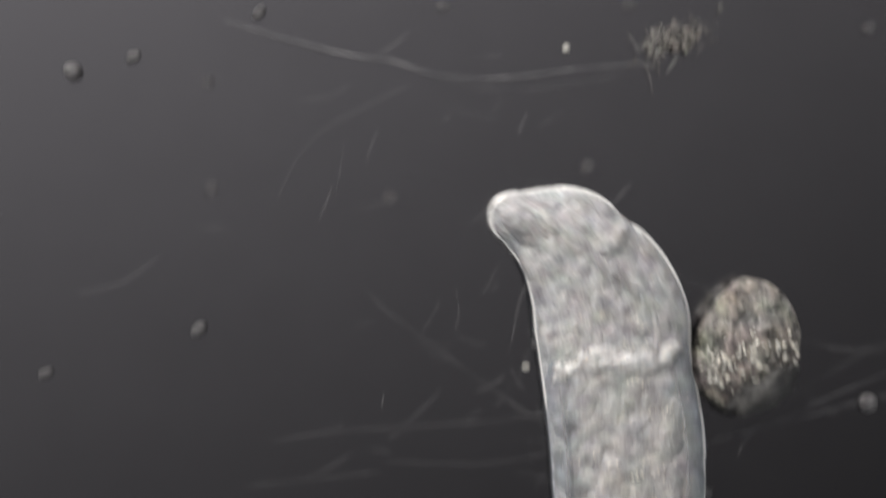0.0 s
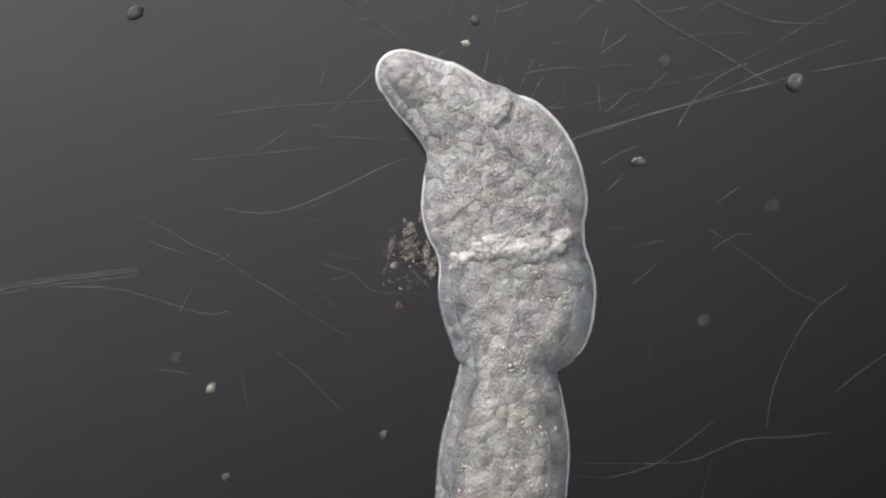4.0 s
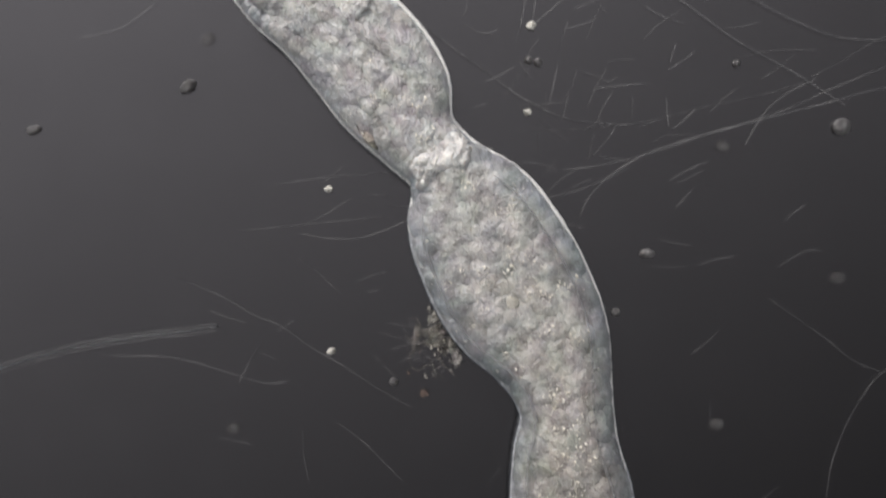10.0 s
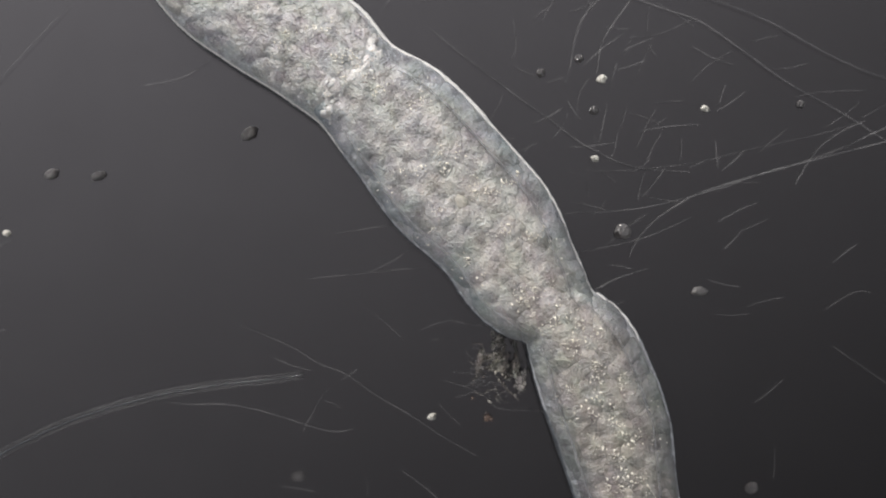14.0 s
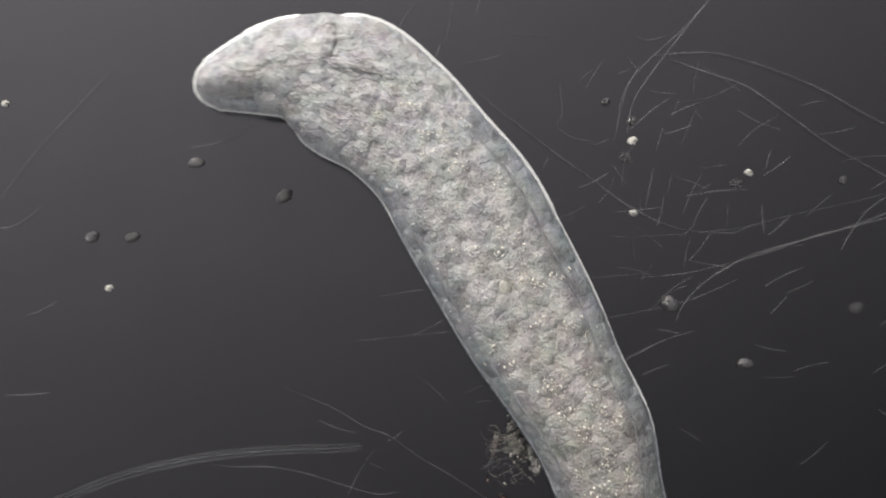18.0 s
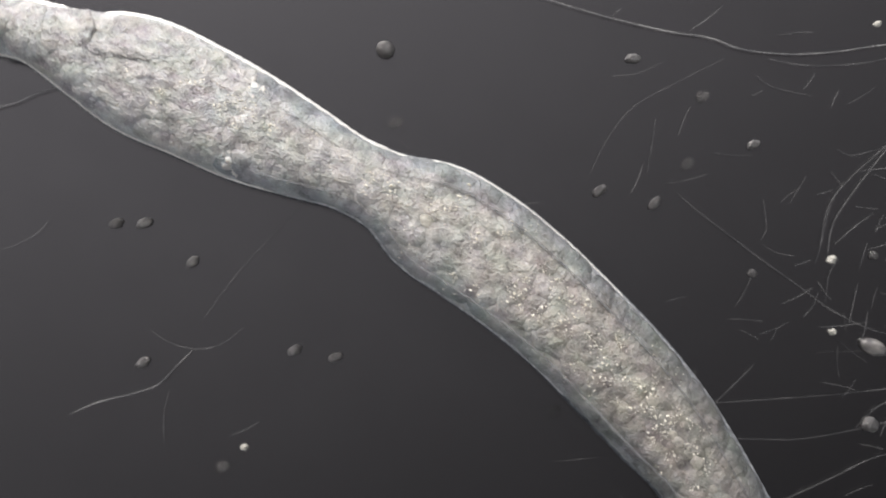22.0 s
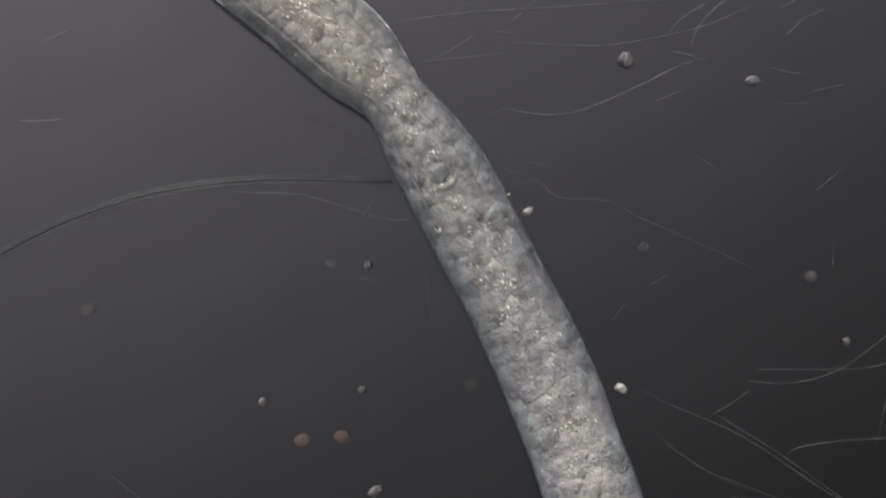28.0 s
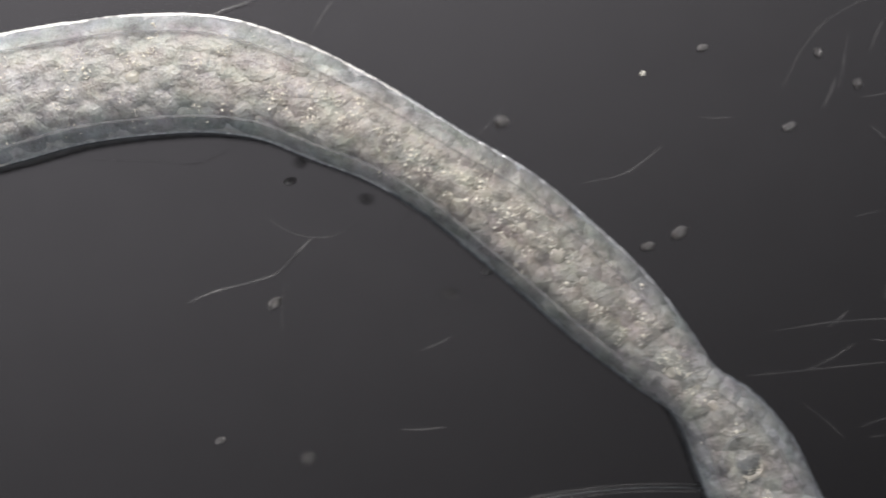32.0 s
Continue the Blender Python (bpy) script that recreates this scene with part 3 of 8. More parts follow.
bend(1.5, [(0.11, 0.414, 0.078, 0), (0.101, 0.359, 0.156, 0.044), (0.11, 0.3, 0.176, 0.104), (0.118, 0.222, 0.22, 0.192), (0.122, 0.143, 0.264, 0.294), (0.125, 0.065, 0.249, 0.4), (0.125, 0.002, 0.217, 0.48), (0.132, -0.072, 0.235, 0.563), (0.14, -0.171, 0.259, 0.684), (0.15, -0.303, 0.227, 0.834), (0.16, -0.434, 0.205, 0.984), (0.171, -0.566, 0.192, 1.134), (0.181, -0.697, 0.183, 1.284), (0.191, -0.829, 0.177, 1.434), (0.202, -0.96, 0.173, 1.584), (0.212, -1.092, 0.171, 1.734), (0.222, -1.224, 0.169, 1.884), (0.232, -1.355, 0.168, 2.034), (0.243, -1.487, 0.167, 2.184), (0.253, -1.618, 0.166, 2.334), (0.263, -1.75, 0.161, 2.484), (0.274, -1.881, 0.126, 2.634), (0.284, -2.013, 0.067, 2.784), (0.285, -2.027, 0.059, 2.8)])
bend(2, [(0.14, 0.484, 0.059, 0), (0.138, 0.406, 0.098, 0.041), (0.126, 0.338, 0.147, 0.091), (0.126, 0.269, 0.176, 0.15), (0.124, 0.201, 0.21, 0.218), (0.121, 0.113, 0.272, 0.319), (0.113, 0.035, 0.249, 0.415), (0.106, -0.024, 0.207, 0.48), (0.121, -0.092, 0.235, 0.558), (0.126, -0.19, 0.246, 0.674), (0.126, -0.307, 0.242, 0.814), (0.124, -0.446, 0.235, 0.977), (0.122, -0.578, 0.211, 1.127), (0.12, -0.71, 0.195, 1.277), (0.118, -0.842, 0.185, 1.427), (0.116, -0.974, 0.178, 1.577), (0.114, -1.106, 0.174, 1.727), (0.112, -1.238, 0.171, 1.877), (0.111, -1.37, 0.17, 2.027), (0.109, -1.502, 0.168, 2.177), (0.107, -1.634, 0.167, 2.327), (0.105, -1.766, 0.162, 2.477), (0.103, -1.897, 0.128, 2.627), (0.101, -2.029, 0.07, 2.777), (0.101, -2.049, 0.059, 2.8)])
bend(2.5, [(0.113, 0.517, 0.068, 0), (0.108, 0.41, 0.142, 0.065), (0.108, 0.332, 0.149, 0.124), (0.123, 0.263, 0.181, 0.182), (0.12, 0.195, 0.237, 0.249), (0.12, 0.107, 0.274, 0.347), (0.112, 0.029, 0.233, 0.435), (0.108, -0.015, 0.209, 0.48), (0.12, -0.098, 0.225, 0.572), (0.123, -0.196, 0.233, 0.684), (0.12, -0.313, 0.233, 0.82), (0.116, -0.452, 0.223, 0.978), (0.112, -0.584, 0.203, 1.128), (0.109, -0.716, 0.19, 1.278), (0.105, -0.848, 0.182, 1.428), (0.101, -0.98, 0.176, 1.578), (0.097, -1.112, 0.173, 1.728), (0.094, -1.244, 0.17, 1.878), (0.09, -1.375, 0.169, 2.028), (0.086, -1.507, 0.168, 2.178), (0.083, -1.639, 0.167, 2.328), (0.079, -1.771, 0.162, 2.478), (0.075, -1.903, 0.128, 2.628), (0.071, -2.035, 0.07, 2.778), (0.071, -2.055, 0.059, 2.8)])
bend(4.5, [(-0.172, 0.233, 0.059, 0), (-0.118, 0.206, 0.103, 0.036), (-0.069, 0.186, 0.132, 0.078), (-0.013, 0.152, 0.166, 0.138), (0.038, 0.115, 0.225, 0.21), (0.073, 0.074, 0.264, 0.28), (0.092, 0.02, 0.279, 0.361), (0.112, -0.063, 0.256, 0.48), (0.122, -0.151, 0.272, 0.592), (0.119, -0.205, 0.235, 0.658), (0.102, -0.259, 0.147, 0.714), (0.102, -0.317, 0.176, 0.767), (0.099, -0.396, 0.217, 0.847), (0.09, -0.495, 0.221, 0.958), (0.079, -0.627, 0.202, 1.108), (0.067, -0.758, 0.189, 1.258), (0.056, -0.89, 0.181, 1.408), (0.044, -1.021, 0.176, 1.558), (0.032, -1.152, 0.173, 1.708), (0.021, -1.284, 0.17, 1.858), (0.009, -1.415, 0.169, 2.008), (-0.002, -1.547, 0.168, 2.158), (-0.014, -1.678, 0.167, 2.308), (-0.026, -1.81, 0.162, 2.458), (-0.037, -1.941, 0.132, 2.608), (-0.049, -2.072, 0.079, 2.758), (-0.052, -2.109, 0.059, 2.8)])
bend(5, [(-0.223, 0.268, 0.059, 0), (-0.168, 0.24, 0.108, 0.034), (-0.104, 0.206, 0.135, 0.086), (-0.043, 0.165, 0.164, 0.148), (0.018, 0.126, 0.21, 0.219), (0.065, 0.074, 0.256, 0.299), (0.096, -0.004, 0.256, 0.401), (0.116, -0.067, 0.235, 0.48), (0.13, -0.165, 0.2, 0.589), (0.132, -0.234, 0.213, 0.662), (0.126, -0.312, 0.219, 0.748), (0.106, -0.41, 0.219, 0.858), (0.089, -0.509, 0.217, 0.97), (0.068, -0.639, 0.199, 1.12), (0.046, -0.77, 0.188, 1.27), (0.024, -0.9, 0.18, 1.42), (0.003, -1.03, 0.175, 1.57), (-0.019, -1.16, 0.172, 1.72), (-0.041, -1.29, 0.17, 1.87), (-0.062, -1.42, 0.169, 2.02), (-0.084, -1.55, 0.168, 2.17), (-0.106, -1.681, 0.167, 2.32), (-0.128, -1.811, 0.162, 2.47), (-0.149, -1.941, 0.13, 2.62), (-0.171, -2.071, 0.073, 2.77), (-0.175, -2.097, 0.059, 2.8)])
bend(6, [(-0.324, 0.304, 0.059, 0), (-0.268, 0.286, 0.103, 0.031), (-0.207, 0.257, 0.145, 0.08), (-0.116, 0.219, 0.194, 0.168), (-0.031, 0.169, 0.238, 0.272), (0.027, 0.099, 0.24, 0.377), (0.084, 0.022, 0.205, 0.48), (0.119, -0.058, 0.223, 0.575), (0.138, -0.155, 0.227, 0.688), (0.141, -0.243, 0.219, 0.786), (0.128, -0.341, 0.223, 0.896), (0.112, -0.431, 0.23, 1), (0.09, -0.561, 0.207, 1.15), (0.067, -0.691, 0.193, 1.3), (0.045, -0.821, 0.184, 1.45), (0.022, -0.951, 0.177, 1.6), (-0.001, -1.081, 0.174, 1.75), (-0.023, -1.211, 0.171, 1.9), (-0.046, -1.341, 0.169, 2.05), (-0.068, -1.471, 0.168, 2.2), (-0.091, -1.601, 0.166, 2.35), (-0.114, -1.731, 0.161, 2.5), (-0.136, -1.861, 0.122, 2.65), (-0.159, -1.991, 0.059, 2.8)])
bend(7, [(-0.385, 0.393, 0.059, 0), (-0.33, 0.374, 0.108, 0.032), (-0.275, 0.338, 0.151, 0.079), (-0.178, 0.295, 0.2, 0.175), (-0.097, 0.235, 0.24, 0.283), (-0.046, 0.152, 0.244, 0.393), (0.008, 0.093, 0.212, 0.48), (0.064, 0.01, 0.207, 0.588), (0.102, -0.078, 0.209, 0.691), (0.12, -0.166, 0.215, 0.788), (0.126, -0.264, 0.221, 0.896), (0.122, -0.383, 0.215, 1.028), (0.118, -0.515, 0.198, 1.178), (0.113, -0.647, 0.187, 1.328), (0.109, -0.778, 0.18, 1.478), (0.105, -0.91, 0.175, 1.628), (0.1, -1.042, 0.172, 1.778), (0.096, -1.174, 0.17, 1.928), (0.092, -1.306, 0.169, 2.078), (0.087, -1.438, 0.168, 2.228), (0.083, -1.57, 0.165, 2.378), (0.079, -1.702, 0.148, 2.528), (0.074, -1.834, 0.112, 2.678), (0.071, -1.941, 0.059, 2.8)])
bend(8, [(-0.428, 0.435, 0.059, 0), (-0.372, 0.416, 0.119, 0.034), (-0.319, 0.384, 0.146, 0.081), (-0.24, 0.344, 0.18, 0.163), (-0.153, 0.277, 0.232, 0.282), (-0.093, 0.202, 0.232, 0.396), (-0.049, 0.142, 0.205, 0.48), (0.003, 0.071, 0.216, 0.575), (0.056, -0.024, 0.224, 0.695), (0.091, -0.099, 0.216, 0.785), (0.116, -0.173, 0.17, 0.863), (0.124, -0.236, 0.137, 0.918), (0.131, -0.326, 0.171, 0.996), (0.141, -0.458, 0.169, 1.146), (0.151, -0.589, 0.168, 1.296), (0.161, -0.721, 0.167, 1.446), (0.171, -0.852, 0.167, 1.596), (0.181, -0.984, 0.167, 1.746), (0.191, -1.116, 0.167, 1.896), (0.201, -1.247, 0.166, 2.046), (0.211, -1.379, 0.166, 2.196), (0.221, -1.51, 0.165, 2.346), (0.231, -1.642, 0.16, 2.496), (0.241, -1.773, 0.123, 2.646), (0.251, -1.905, 0.06, 2.796), (0.252, -1.908, 0.059, 2.8)])
bend(8.5, [(-0.449, 0.453, 0.059, 0), (-0.394, 0.433, 0.109, 0.034), (-0.333, 0.392, 0.152, 0.091), (-0.262, 0.361, 0.192, 0.165), (-0.174, 0.304, 0.237, 0.281), (-0.122, 0.216, 0.235, 0.402), (-0.073, 0.167, 0.205, 0.48), (-0.008, 0.08, 0.235, 0.602), (0.042, -0.008, 0.22, 0.717), (0.077, -0.082, 0.164, 0.799), (0.111, -0.145, 0.162, 0.864), (0.124, -0.223, 0.182, 0.938), (0.127, -0.323, 0.186, 1.036), (0.131, -0.455, 0.179, 1.186), (0.135, -0.587, 0.174, 1.336), (0.139, -0.719, 0.172, 1.486), (0.143, -0.851, 0.17, 1.636), (0.147, -0.983, 0.168, 1.786), (0.15, -1.115, 0.168, 1.936), (0.154, -1.246, 0.167, 2.086), (0.158, -1.378, 0.167, 2.236), (0.162, -1.51, 0.164, 2.386), (0.166, -1.642, 0.148, 2.536), (0.17, -1.774, 0.109, 2.686), (0.173, -1.875, 0.059, 2.8)])
bend(9, [(-0.463, 0.456, 0.059, 0), (-0.406, 0.432, 0.117, 0.042), (-0.338, 0.398, 0.156, 0.114), (-0.238, 0.357, 0.191, 0.232), (-0.177, 0.29, 0.207, 0.343), (-0.103, 0.215, 0.233, 0.48), (-0.043, 0.117, 0.238, 0.614), (0.024, 0.021, 0.217, 0.746), (0.065, -0.067, 0.21, 0.852), (0.098, -0.164, 0.2, 0.961), (0.112, -0.252, 0.192, 1.053), (0.118, -0.303, 0.186, 1.104), (0.133, -0.434, 0.179, 1.254), (0.148, -0.565, 0.174, 1.404), (0.163, -0.697, 0.172, 1.554), (0.178, -0.828, 0.17, 1.704), (0.193, -0.959, 0.168, 1.854), (0.208, -1.09, 0.168, 2.004), (0.223, -1.221, 0.167, 2.154), (0.239, -1.352, 0.167, 2.304), (0.254, -1.483, 0.162, 2.454), (0.269, -1.614, 0.133, 2.604), (0.284, -1.745, 0.081, 2.754), (0.289, -1.786, 0.059, 2.8)])
bend(9.5, [(-0.45, 0.522, 0.054, 0), (-0.404, 0.486, 0.098, 0.036), (-0.354, 0.437, 0.132, 0.093), (-0.301, 0.391, 0.147, 0.16), (-0.215, 0.34, 0.217, 0.272), (-0.17, 0.261, 0.213, 0.388), (-0.115, 0.203, 0.158, 0.48), (-0.046, 0.139, 0.22, 0.573), (-0.003, 0.051, 0.256, 0.688), (0.036, -0.046, 0.264, 0.82), (0.073, -0.144, 0.25, 0.949), (0.09, -0.213, 0.225, 1.032), (0.102, -0.263, 0.191, 1.088), (0.132, -0.392, 0.182, 1.238), (0.161, -0.521, 0.176, 1.388), (0.191, -0.649, 0.173, 1.538), (0.221, -0.778, 0.171, 1.688), (0.251, -0.906, 0.169, 1.838), (0.28, -1.035, 0.168, 1.988), (0.31, -1.163, 0.167, 2.138), (0.34, -1.292, 0.167, 2.288), (0.369, -1.421, 0.163, 2.438), (0.399, -1.549, 0.137, 2.588), (0.429, -1.678, 0.089, 2.738), (0.441, -1.731, 0.059, 2.8)])
bend(10, [(-0.487, 0.575, 0.059, 0), (-0.419, 0.536, 0.127, 0.045), (-0.33, 0.489, 0.181, 0.129), (-0.249, 0.415, 0.207, 0.241), (-0.195, 0.339, 0.197, 0.343), (-0.155, 0.266, 0.136, 0.427), (-0.108, 0.217, 0.131, 0.48), (-0.07, 0.151, 0.218, 0.55), (-0.029, 0.075, 0.257, 0.661), (0.02, -0.011, 0.261, 0.795), (0.071, -0.091, 0.215, 0.916), (0.093, -0.155, 0.174, 0.989), (0.102, -0.199, 0.159, 1.03), (0.102, -0.275, 0.181, 1.102), (0.111, -0.355, 0.21, 1.186), (0.114, -0.487, 0.195, 1.336), (0.118, -0.619, 0.185, 1.486), (0.121, -0.751, 0.178, 1.636), (0.124, -0.883, 0.174, 1.786), (0.127, -1.015, 0.171, 1.936), (0.13, -1.147, 0.169, 2.086), (0.134, -1.279, 0.168, 2.236), (0.137, -1.411, 0.165, 2.386), (0.14, -1.543, 0.148, 2.536), (0.143, -1.674, 0.109, 2.686), (0.146, -1.775, 0.059, 2.8)])
bend(10.5, [(-0.395, 0.524, 0.059, 0), (-0.317, 0.436, 0.195, 0.1), (-0.211, 0.35, 0.217, 0.261), (-0.139, 0.272, 0.168, 0.382), (-0.087, 0.197, 0.191, 0.48), (-0.051, 0.128, 0.239, 0.565), (-0.012, 0.045, 0.266, 0.677), (0.02, -0.038, 0.249, 0.788), (0.055, -0.106, 0.191, 0.873), (0.068, -0.145, 0.158, 0.912), (0.094, -0.194, 0.2, 0.965), (0.1, -0.248, 0.215, 1.023), (0.105, -0.307, 0.186, 1.084), (0.119, -0.375, 0.147, 1.148), (0.131, -0.475, 0.149, 1.232), (0.146, -0.606, 0.155, 1.382), (0.162, -0.737, 0.159, 1.532), (0.177, -0.868, 0.161, 1.682), (0.192, -0.999, 0.163, 1.832), (0.208, -1.13, 0.164, 1.982), (0.223, -1.261, 0.165, 2.132), (0.239, -1.392, 0.165, 2.282), (0.254, -1.523, 0.162, 2.432), (0.27, -1.654, 0.139, 2.582), (0.285, -1.785, 0.092, 2.732), (0.292, -1.845, 0.059, 2.8)])
bend(11, [(-0.405, 0.529, 0.059, 0), (-0.307, 0.432, 0.186, 0.118), (-0.207, 0.326, 0.217, 0.295), (-0.137, 0.26, 0.185, 0.411), (-0.113, 0.206, 0.225, 0.48), (-0.07, 0.128, 0.264, 0.578), (-0.019, 0.043, 0.264, 0.696), (0.024, -0.038, 0.238, 0.801), (0.059, -0.116, 0.218, 0.895), (0.083, -0.182, 0.196, 0.971), (0.108, -0.249, 0.169, 1.045), (0.115, -0.31, 0.14, 1.103), (0.122, -0.389, 0.162, 1.176), (0.128, -0.479, 0.178, 1.262), (0.141, -0.611, 0.174, 1.412), (0.154, -0.742, 0.171, 1.562), (0.166, -0.873, 0.169, 1.712), (0.179, -1.005, 0.168, 1.862), (0.192, -1.136, 0.168, 2.012), (0.205, -1.267, 0.167, 2.162), (0.218, -1.399, 0.166, 2.312), (0.231, -1.53, 0.162, 2.462), (0.243, -1.661, 0.131, 2.612), (0.256, -1.793, 0.077, 2.762), (0.26, -1.826, 0.059, 2.8)])
bend(12, [(-0.546, 0.557, 0.059, 0), (-0.426, 0.475, 0.137, 0.133), (-0.318, 0.404, 0.147, 0.32), (-0.216, 0.342, 0.194, 0.48), (-0.156, 0.254, 0.229, 0.595), (-0.088, 0.152, 0.23, 0.743), (-0.025, 0.056, 0.219, 0.88), (0.024, -0.041, 0.206, 1.006), (0.062, -0.132, 0.196, 1.114), (0.089, -0.215, 0.186, 1.205), (0.109, -0.304, 0.179, 1.295), (0.116, -0.392, 0.173, 1.379), (0.114, -0.472, 0.166, 1.453), (0.11, -0.604, 0.166, 1.603), (0.107, -0.735, 0.166, 1.753), (0.104, -0.867, 0.166, 1.903), (0.101, -0.999, 0.166, 2.053), (0.097, -1.131, 0.166, 2.203), (0.094, -1.263, 0.165, 2.353), (0.091, -1.395, 0.15, 2.503), (0.088, -1.527, 0.121, 2.653), (0.085, -1.656, 0.059, 2.8)])
bend(13, [(-0.778, 0.696, 0.059, 0), (-0.622, 0.598, 0.176, 0.122), (-0.485, 0.5, 0.2, 0.276), (-0.383, 0.443, 0.194, 0.388), (-0.298, 0.391, 0.186, 0.48), (-0.216, 0.309, 0.233, 0.603), (-0.136, 0.207, 0.235, 0.754), (-0.06, 0.104, 0.227, 0.901), (-0.001, 0.016, 0.211, 1.018), (0.043, -0.072, 0.194, 1.121), (0.074, -0.165, 0.186, 1.219), (0.096, -0.253, 0.172, 1.306), (0.106, -0.352, 0.171, 1.4), (0.119, -0.484, 0.169, 1.55), (0.132, -0.615, 0.168, 1.7), (0.145, -0.746, 0.167, 1.85), (0.158, -0.877, 0.167, 2), (0.17, -1.009, 0.167, 2.15), (0.183, -1.14, 0.167, 2.3), (0.196, -1.271, 0.162, 2.45), (0.209, -1.403, 0.134, 2.6), (0.222, -1.534, 0.083, 2.75), (0.226, -1.578, 0.059, 2.8)])
bend(13.5, [(-0.813, 0.745, 0.059, 0), (-0.666, 0.637, 0.186, 0.125), (-0.544, 0.549, 0.207, 0.269), (-0.426, 0.476, 0.194, 0.403), (-0.358, 0.427, 0.179, 0.48), (-0.279, 0.36, 0.221, 0.588), (-0.189, 0.256, 0.238, 0.745), (-0.107, 0.163, 0.221, 0.887), (-0.052, 0.07, 0.194, 1.002), (-0.013, 0.025, 0.156, 1.059), (0.016, -0.016, 0.18, 1.105), (0.053, -0.105, 0.194, 1.201), (0.08, -0.193, 0.188, 1.294), (0.096, -0.283, 0.174, 1.382), (0.12, -0.413, 0.171, 1.532), (0.144, -0.543, 0.169, 1.682), (0.168, -0.673, 0.168, 1.832), (0.192, -0.802, 0.168, 1.982), (0.216, -0.932, 0.167, 2.132), (0.24, -1.062, 0.167, 2.282), (0.264, -1.192, 0.163, 2.432), (0.288, -1.321, 0.139, 2.582), (0.312, -1.451, 0.092, 2.732), (0.323, -1.51, 0.059, 2.8)])
bend(15.5, [(-0.673, 0.865, 0.059, 0), (-0.575, 0.728, 0.186, 0.144), (-0.461, 0.601, 0.2, 0.347), (-0.403, 0.501, 0.174, 0.48), (-0.338, 0.42, 0.207, 0.584), (-0.264, 0.322, 0.239, 0.722), (-0.192, 0.234, 0.244, 0.857), (-0.12, 0.138, 0.235, 0.998), (-0.067, 0.053, 0.215, 1.112), (-0.03, -0.025, 0.194, 1.203), (0.011, -0.108, 0.18, 1.295), (0.043, -0.191, 0.158, 1.377), (0.06, -0.261, 0.135, 1.438), (0.092, -0.389, 0.146, 1.588), (0.124, -0.517, 0.153, 1.738), (0.156, -0.645, 0.158, 1.888), (0.188, -0.773, 0.161, 2.038), (0.22, -0.901, 0.163, 2.188), (0.252, -1.029, 0.163, 2.338), (0.284, -1.157, 0.159, 2.488), (0.316, -1.285, 0.125, 2.638), (0.348, -1.413, 0.065, 2.788), (0.351, -1.424, 0.059, 2.8)])
bend(16, [(-0.699, 0.914, 0.059, 0), (-0.601, 0.787, 0.186, 0.221), (-0.494, 0.693, 0.153, 0.48), (-0.431, 0.605, 0.173, 0.59), (-0.378, 0.502, 0.202, 0.707), (-0.32, 0.417, 0.212, 0.817), (-0.245, 0.311, 0.209, 0.963), (-0.179, 0.219, 0.207, 1.09), (-0.119, 0.122, 0.193, 1.215), (-0.069, 0.036, 0.175, 1.318), (-0.024, -0.045, 0.173, 1.411), (0.012, -0.141, 0.16, 1.507), (0.036, -0.261, 0.143, 1.612), (0.062, -0.39, 0.151, 1.762), (0.087, -0.52, 0.156, 1.912), (0.113, -0.649, 0.16, 2.062), (0.138, -0.778, 0.162, 2.212), (0.164, -0.908, 0.162, 2.362), (0.189, -1.037, 0.15, 2.512), (0.215, -1.167, 0.118, 2.662), (0.238, -1.286, 0.059, 2.8)])
bend(17, [(-0.505, 0.82, 0.078, 0), (-0.461, 0.751, 0.186, 0.084), (-0.429, 0.673, 0.235, 0.204), (-0.404, 0.593, 0.21, 0.335), (-0.364, 0.512, 0.215, 0.48), (-0.31, 0.418, 0.245, 0.612), (-0.259, 0.321, 0.26, 0.75), (-0.203, 0.238, 0.25, 0.877), (-0.145, 0.143, 0.234, 1.014), (-0.096, 0.054, 0.213, 1.131), (-0.042, -0.047, 0.189, 1.252), (-0.002, -0.16, 0.168, 1.367), (0.05, -0.281, 0.167, 1.517), (0.102, -0.402, 0.167, 1.667), (0.154, -0.523, 0.167, 1.817), (0.206, -0.645, 0.167, 1.967), (0.258, -0.766, 0.166, 2.117), (0.31, -0.887, 0.166, 2.267), (0.362, -1.008, 0.163, 2.417), (0.414, -1.13, 0.142, 2.567), (0.466, -1.251, 0.097, 2.717), (0.495, -1.318, 0.059, 2.8)])
bend(17.5, [(-0.513, 0.623, 0.088, 0), (-0.46, 0.598, 0.186, 0.063), (-0.401, 0.559, 0.249, 0.168), (-0.342, 0.486, 0.279, 0.328), (-0.298, 0.413, 0.285, 0.48), (-0.25, 0.325, 0.281, 0.614), (-0.208, 0.227, 0.276, 0.753), (-0.145, 0.119, 0.246, 0.909), (-0.098, 0.022, 0.223, 1.035), (-0.051, -0.066, 0.203, 1.143), (-0.02, -0.147, 0.194, 1.232), (0.028, -0.269, 0.184, 1.382), (0.076, -0.392, 0.178, 1.532), (0.124, -0.515, 0.174, 1.682), (0.172, -0.638, 0.171, 1.832), (0.22, -0.761, 0.169, 1.982), (0.268, -0.884, 0.168, 2.132), (0.316, -1.007, 0.167, 2.282), (0.364, -1.13, 0.163, 2.432), (0.412, -1.253, 0.139, 2.582), (0.46, -1.376, 0.092, 2.732), (0.481, -1.431, 0.059, 2.8)])
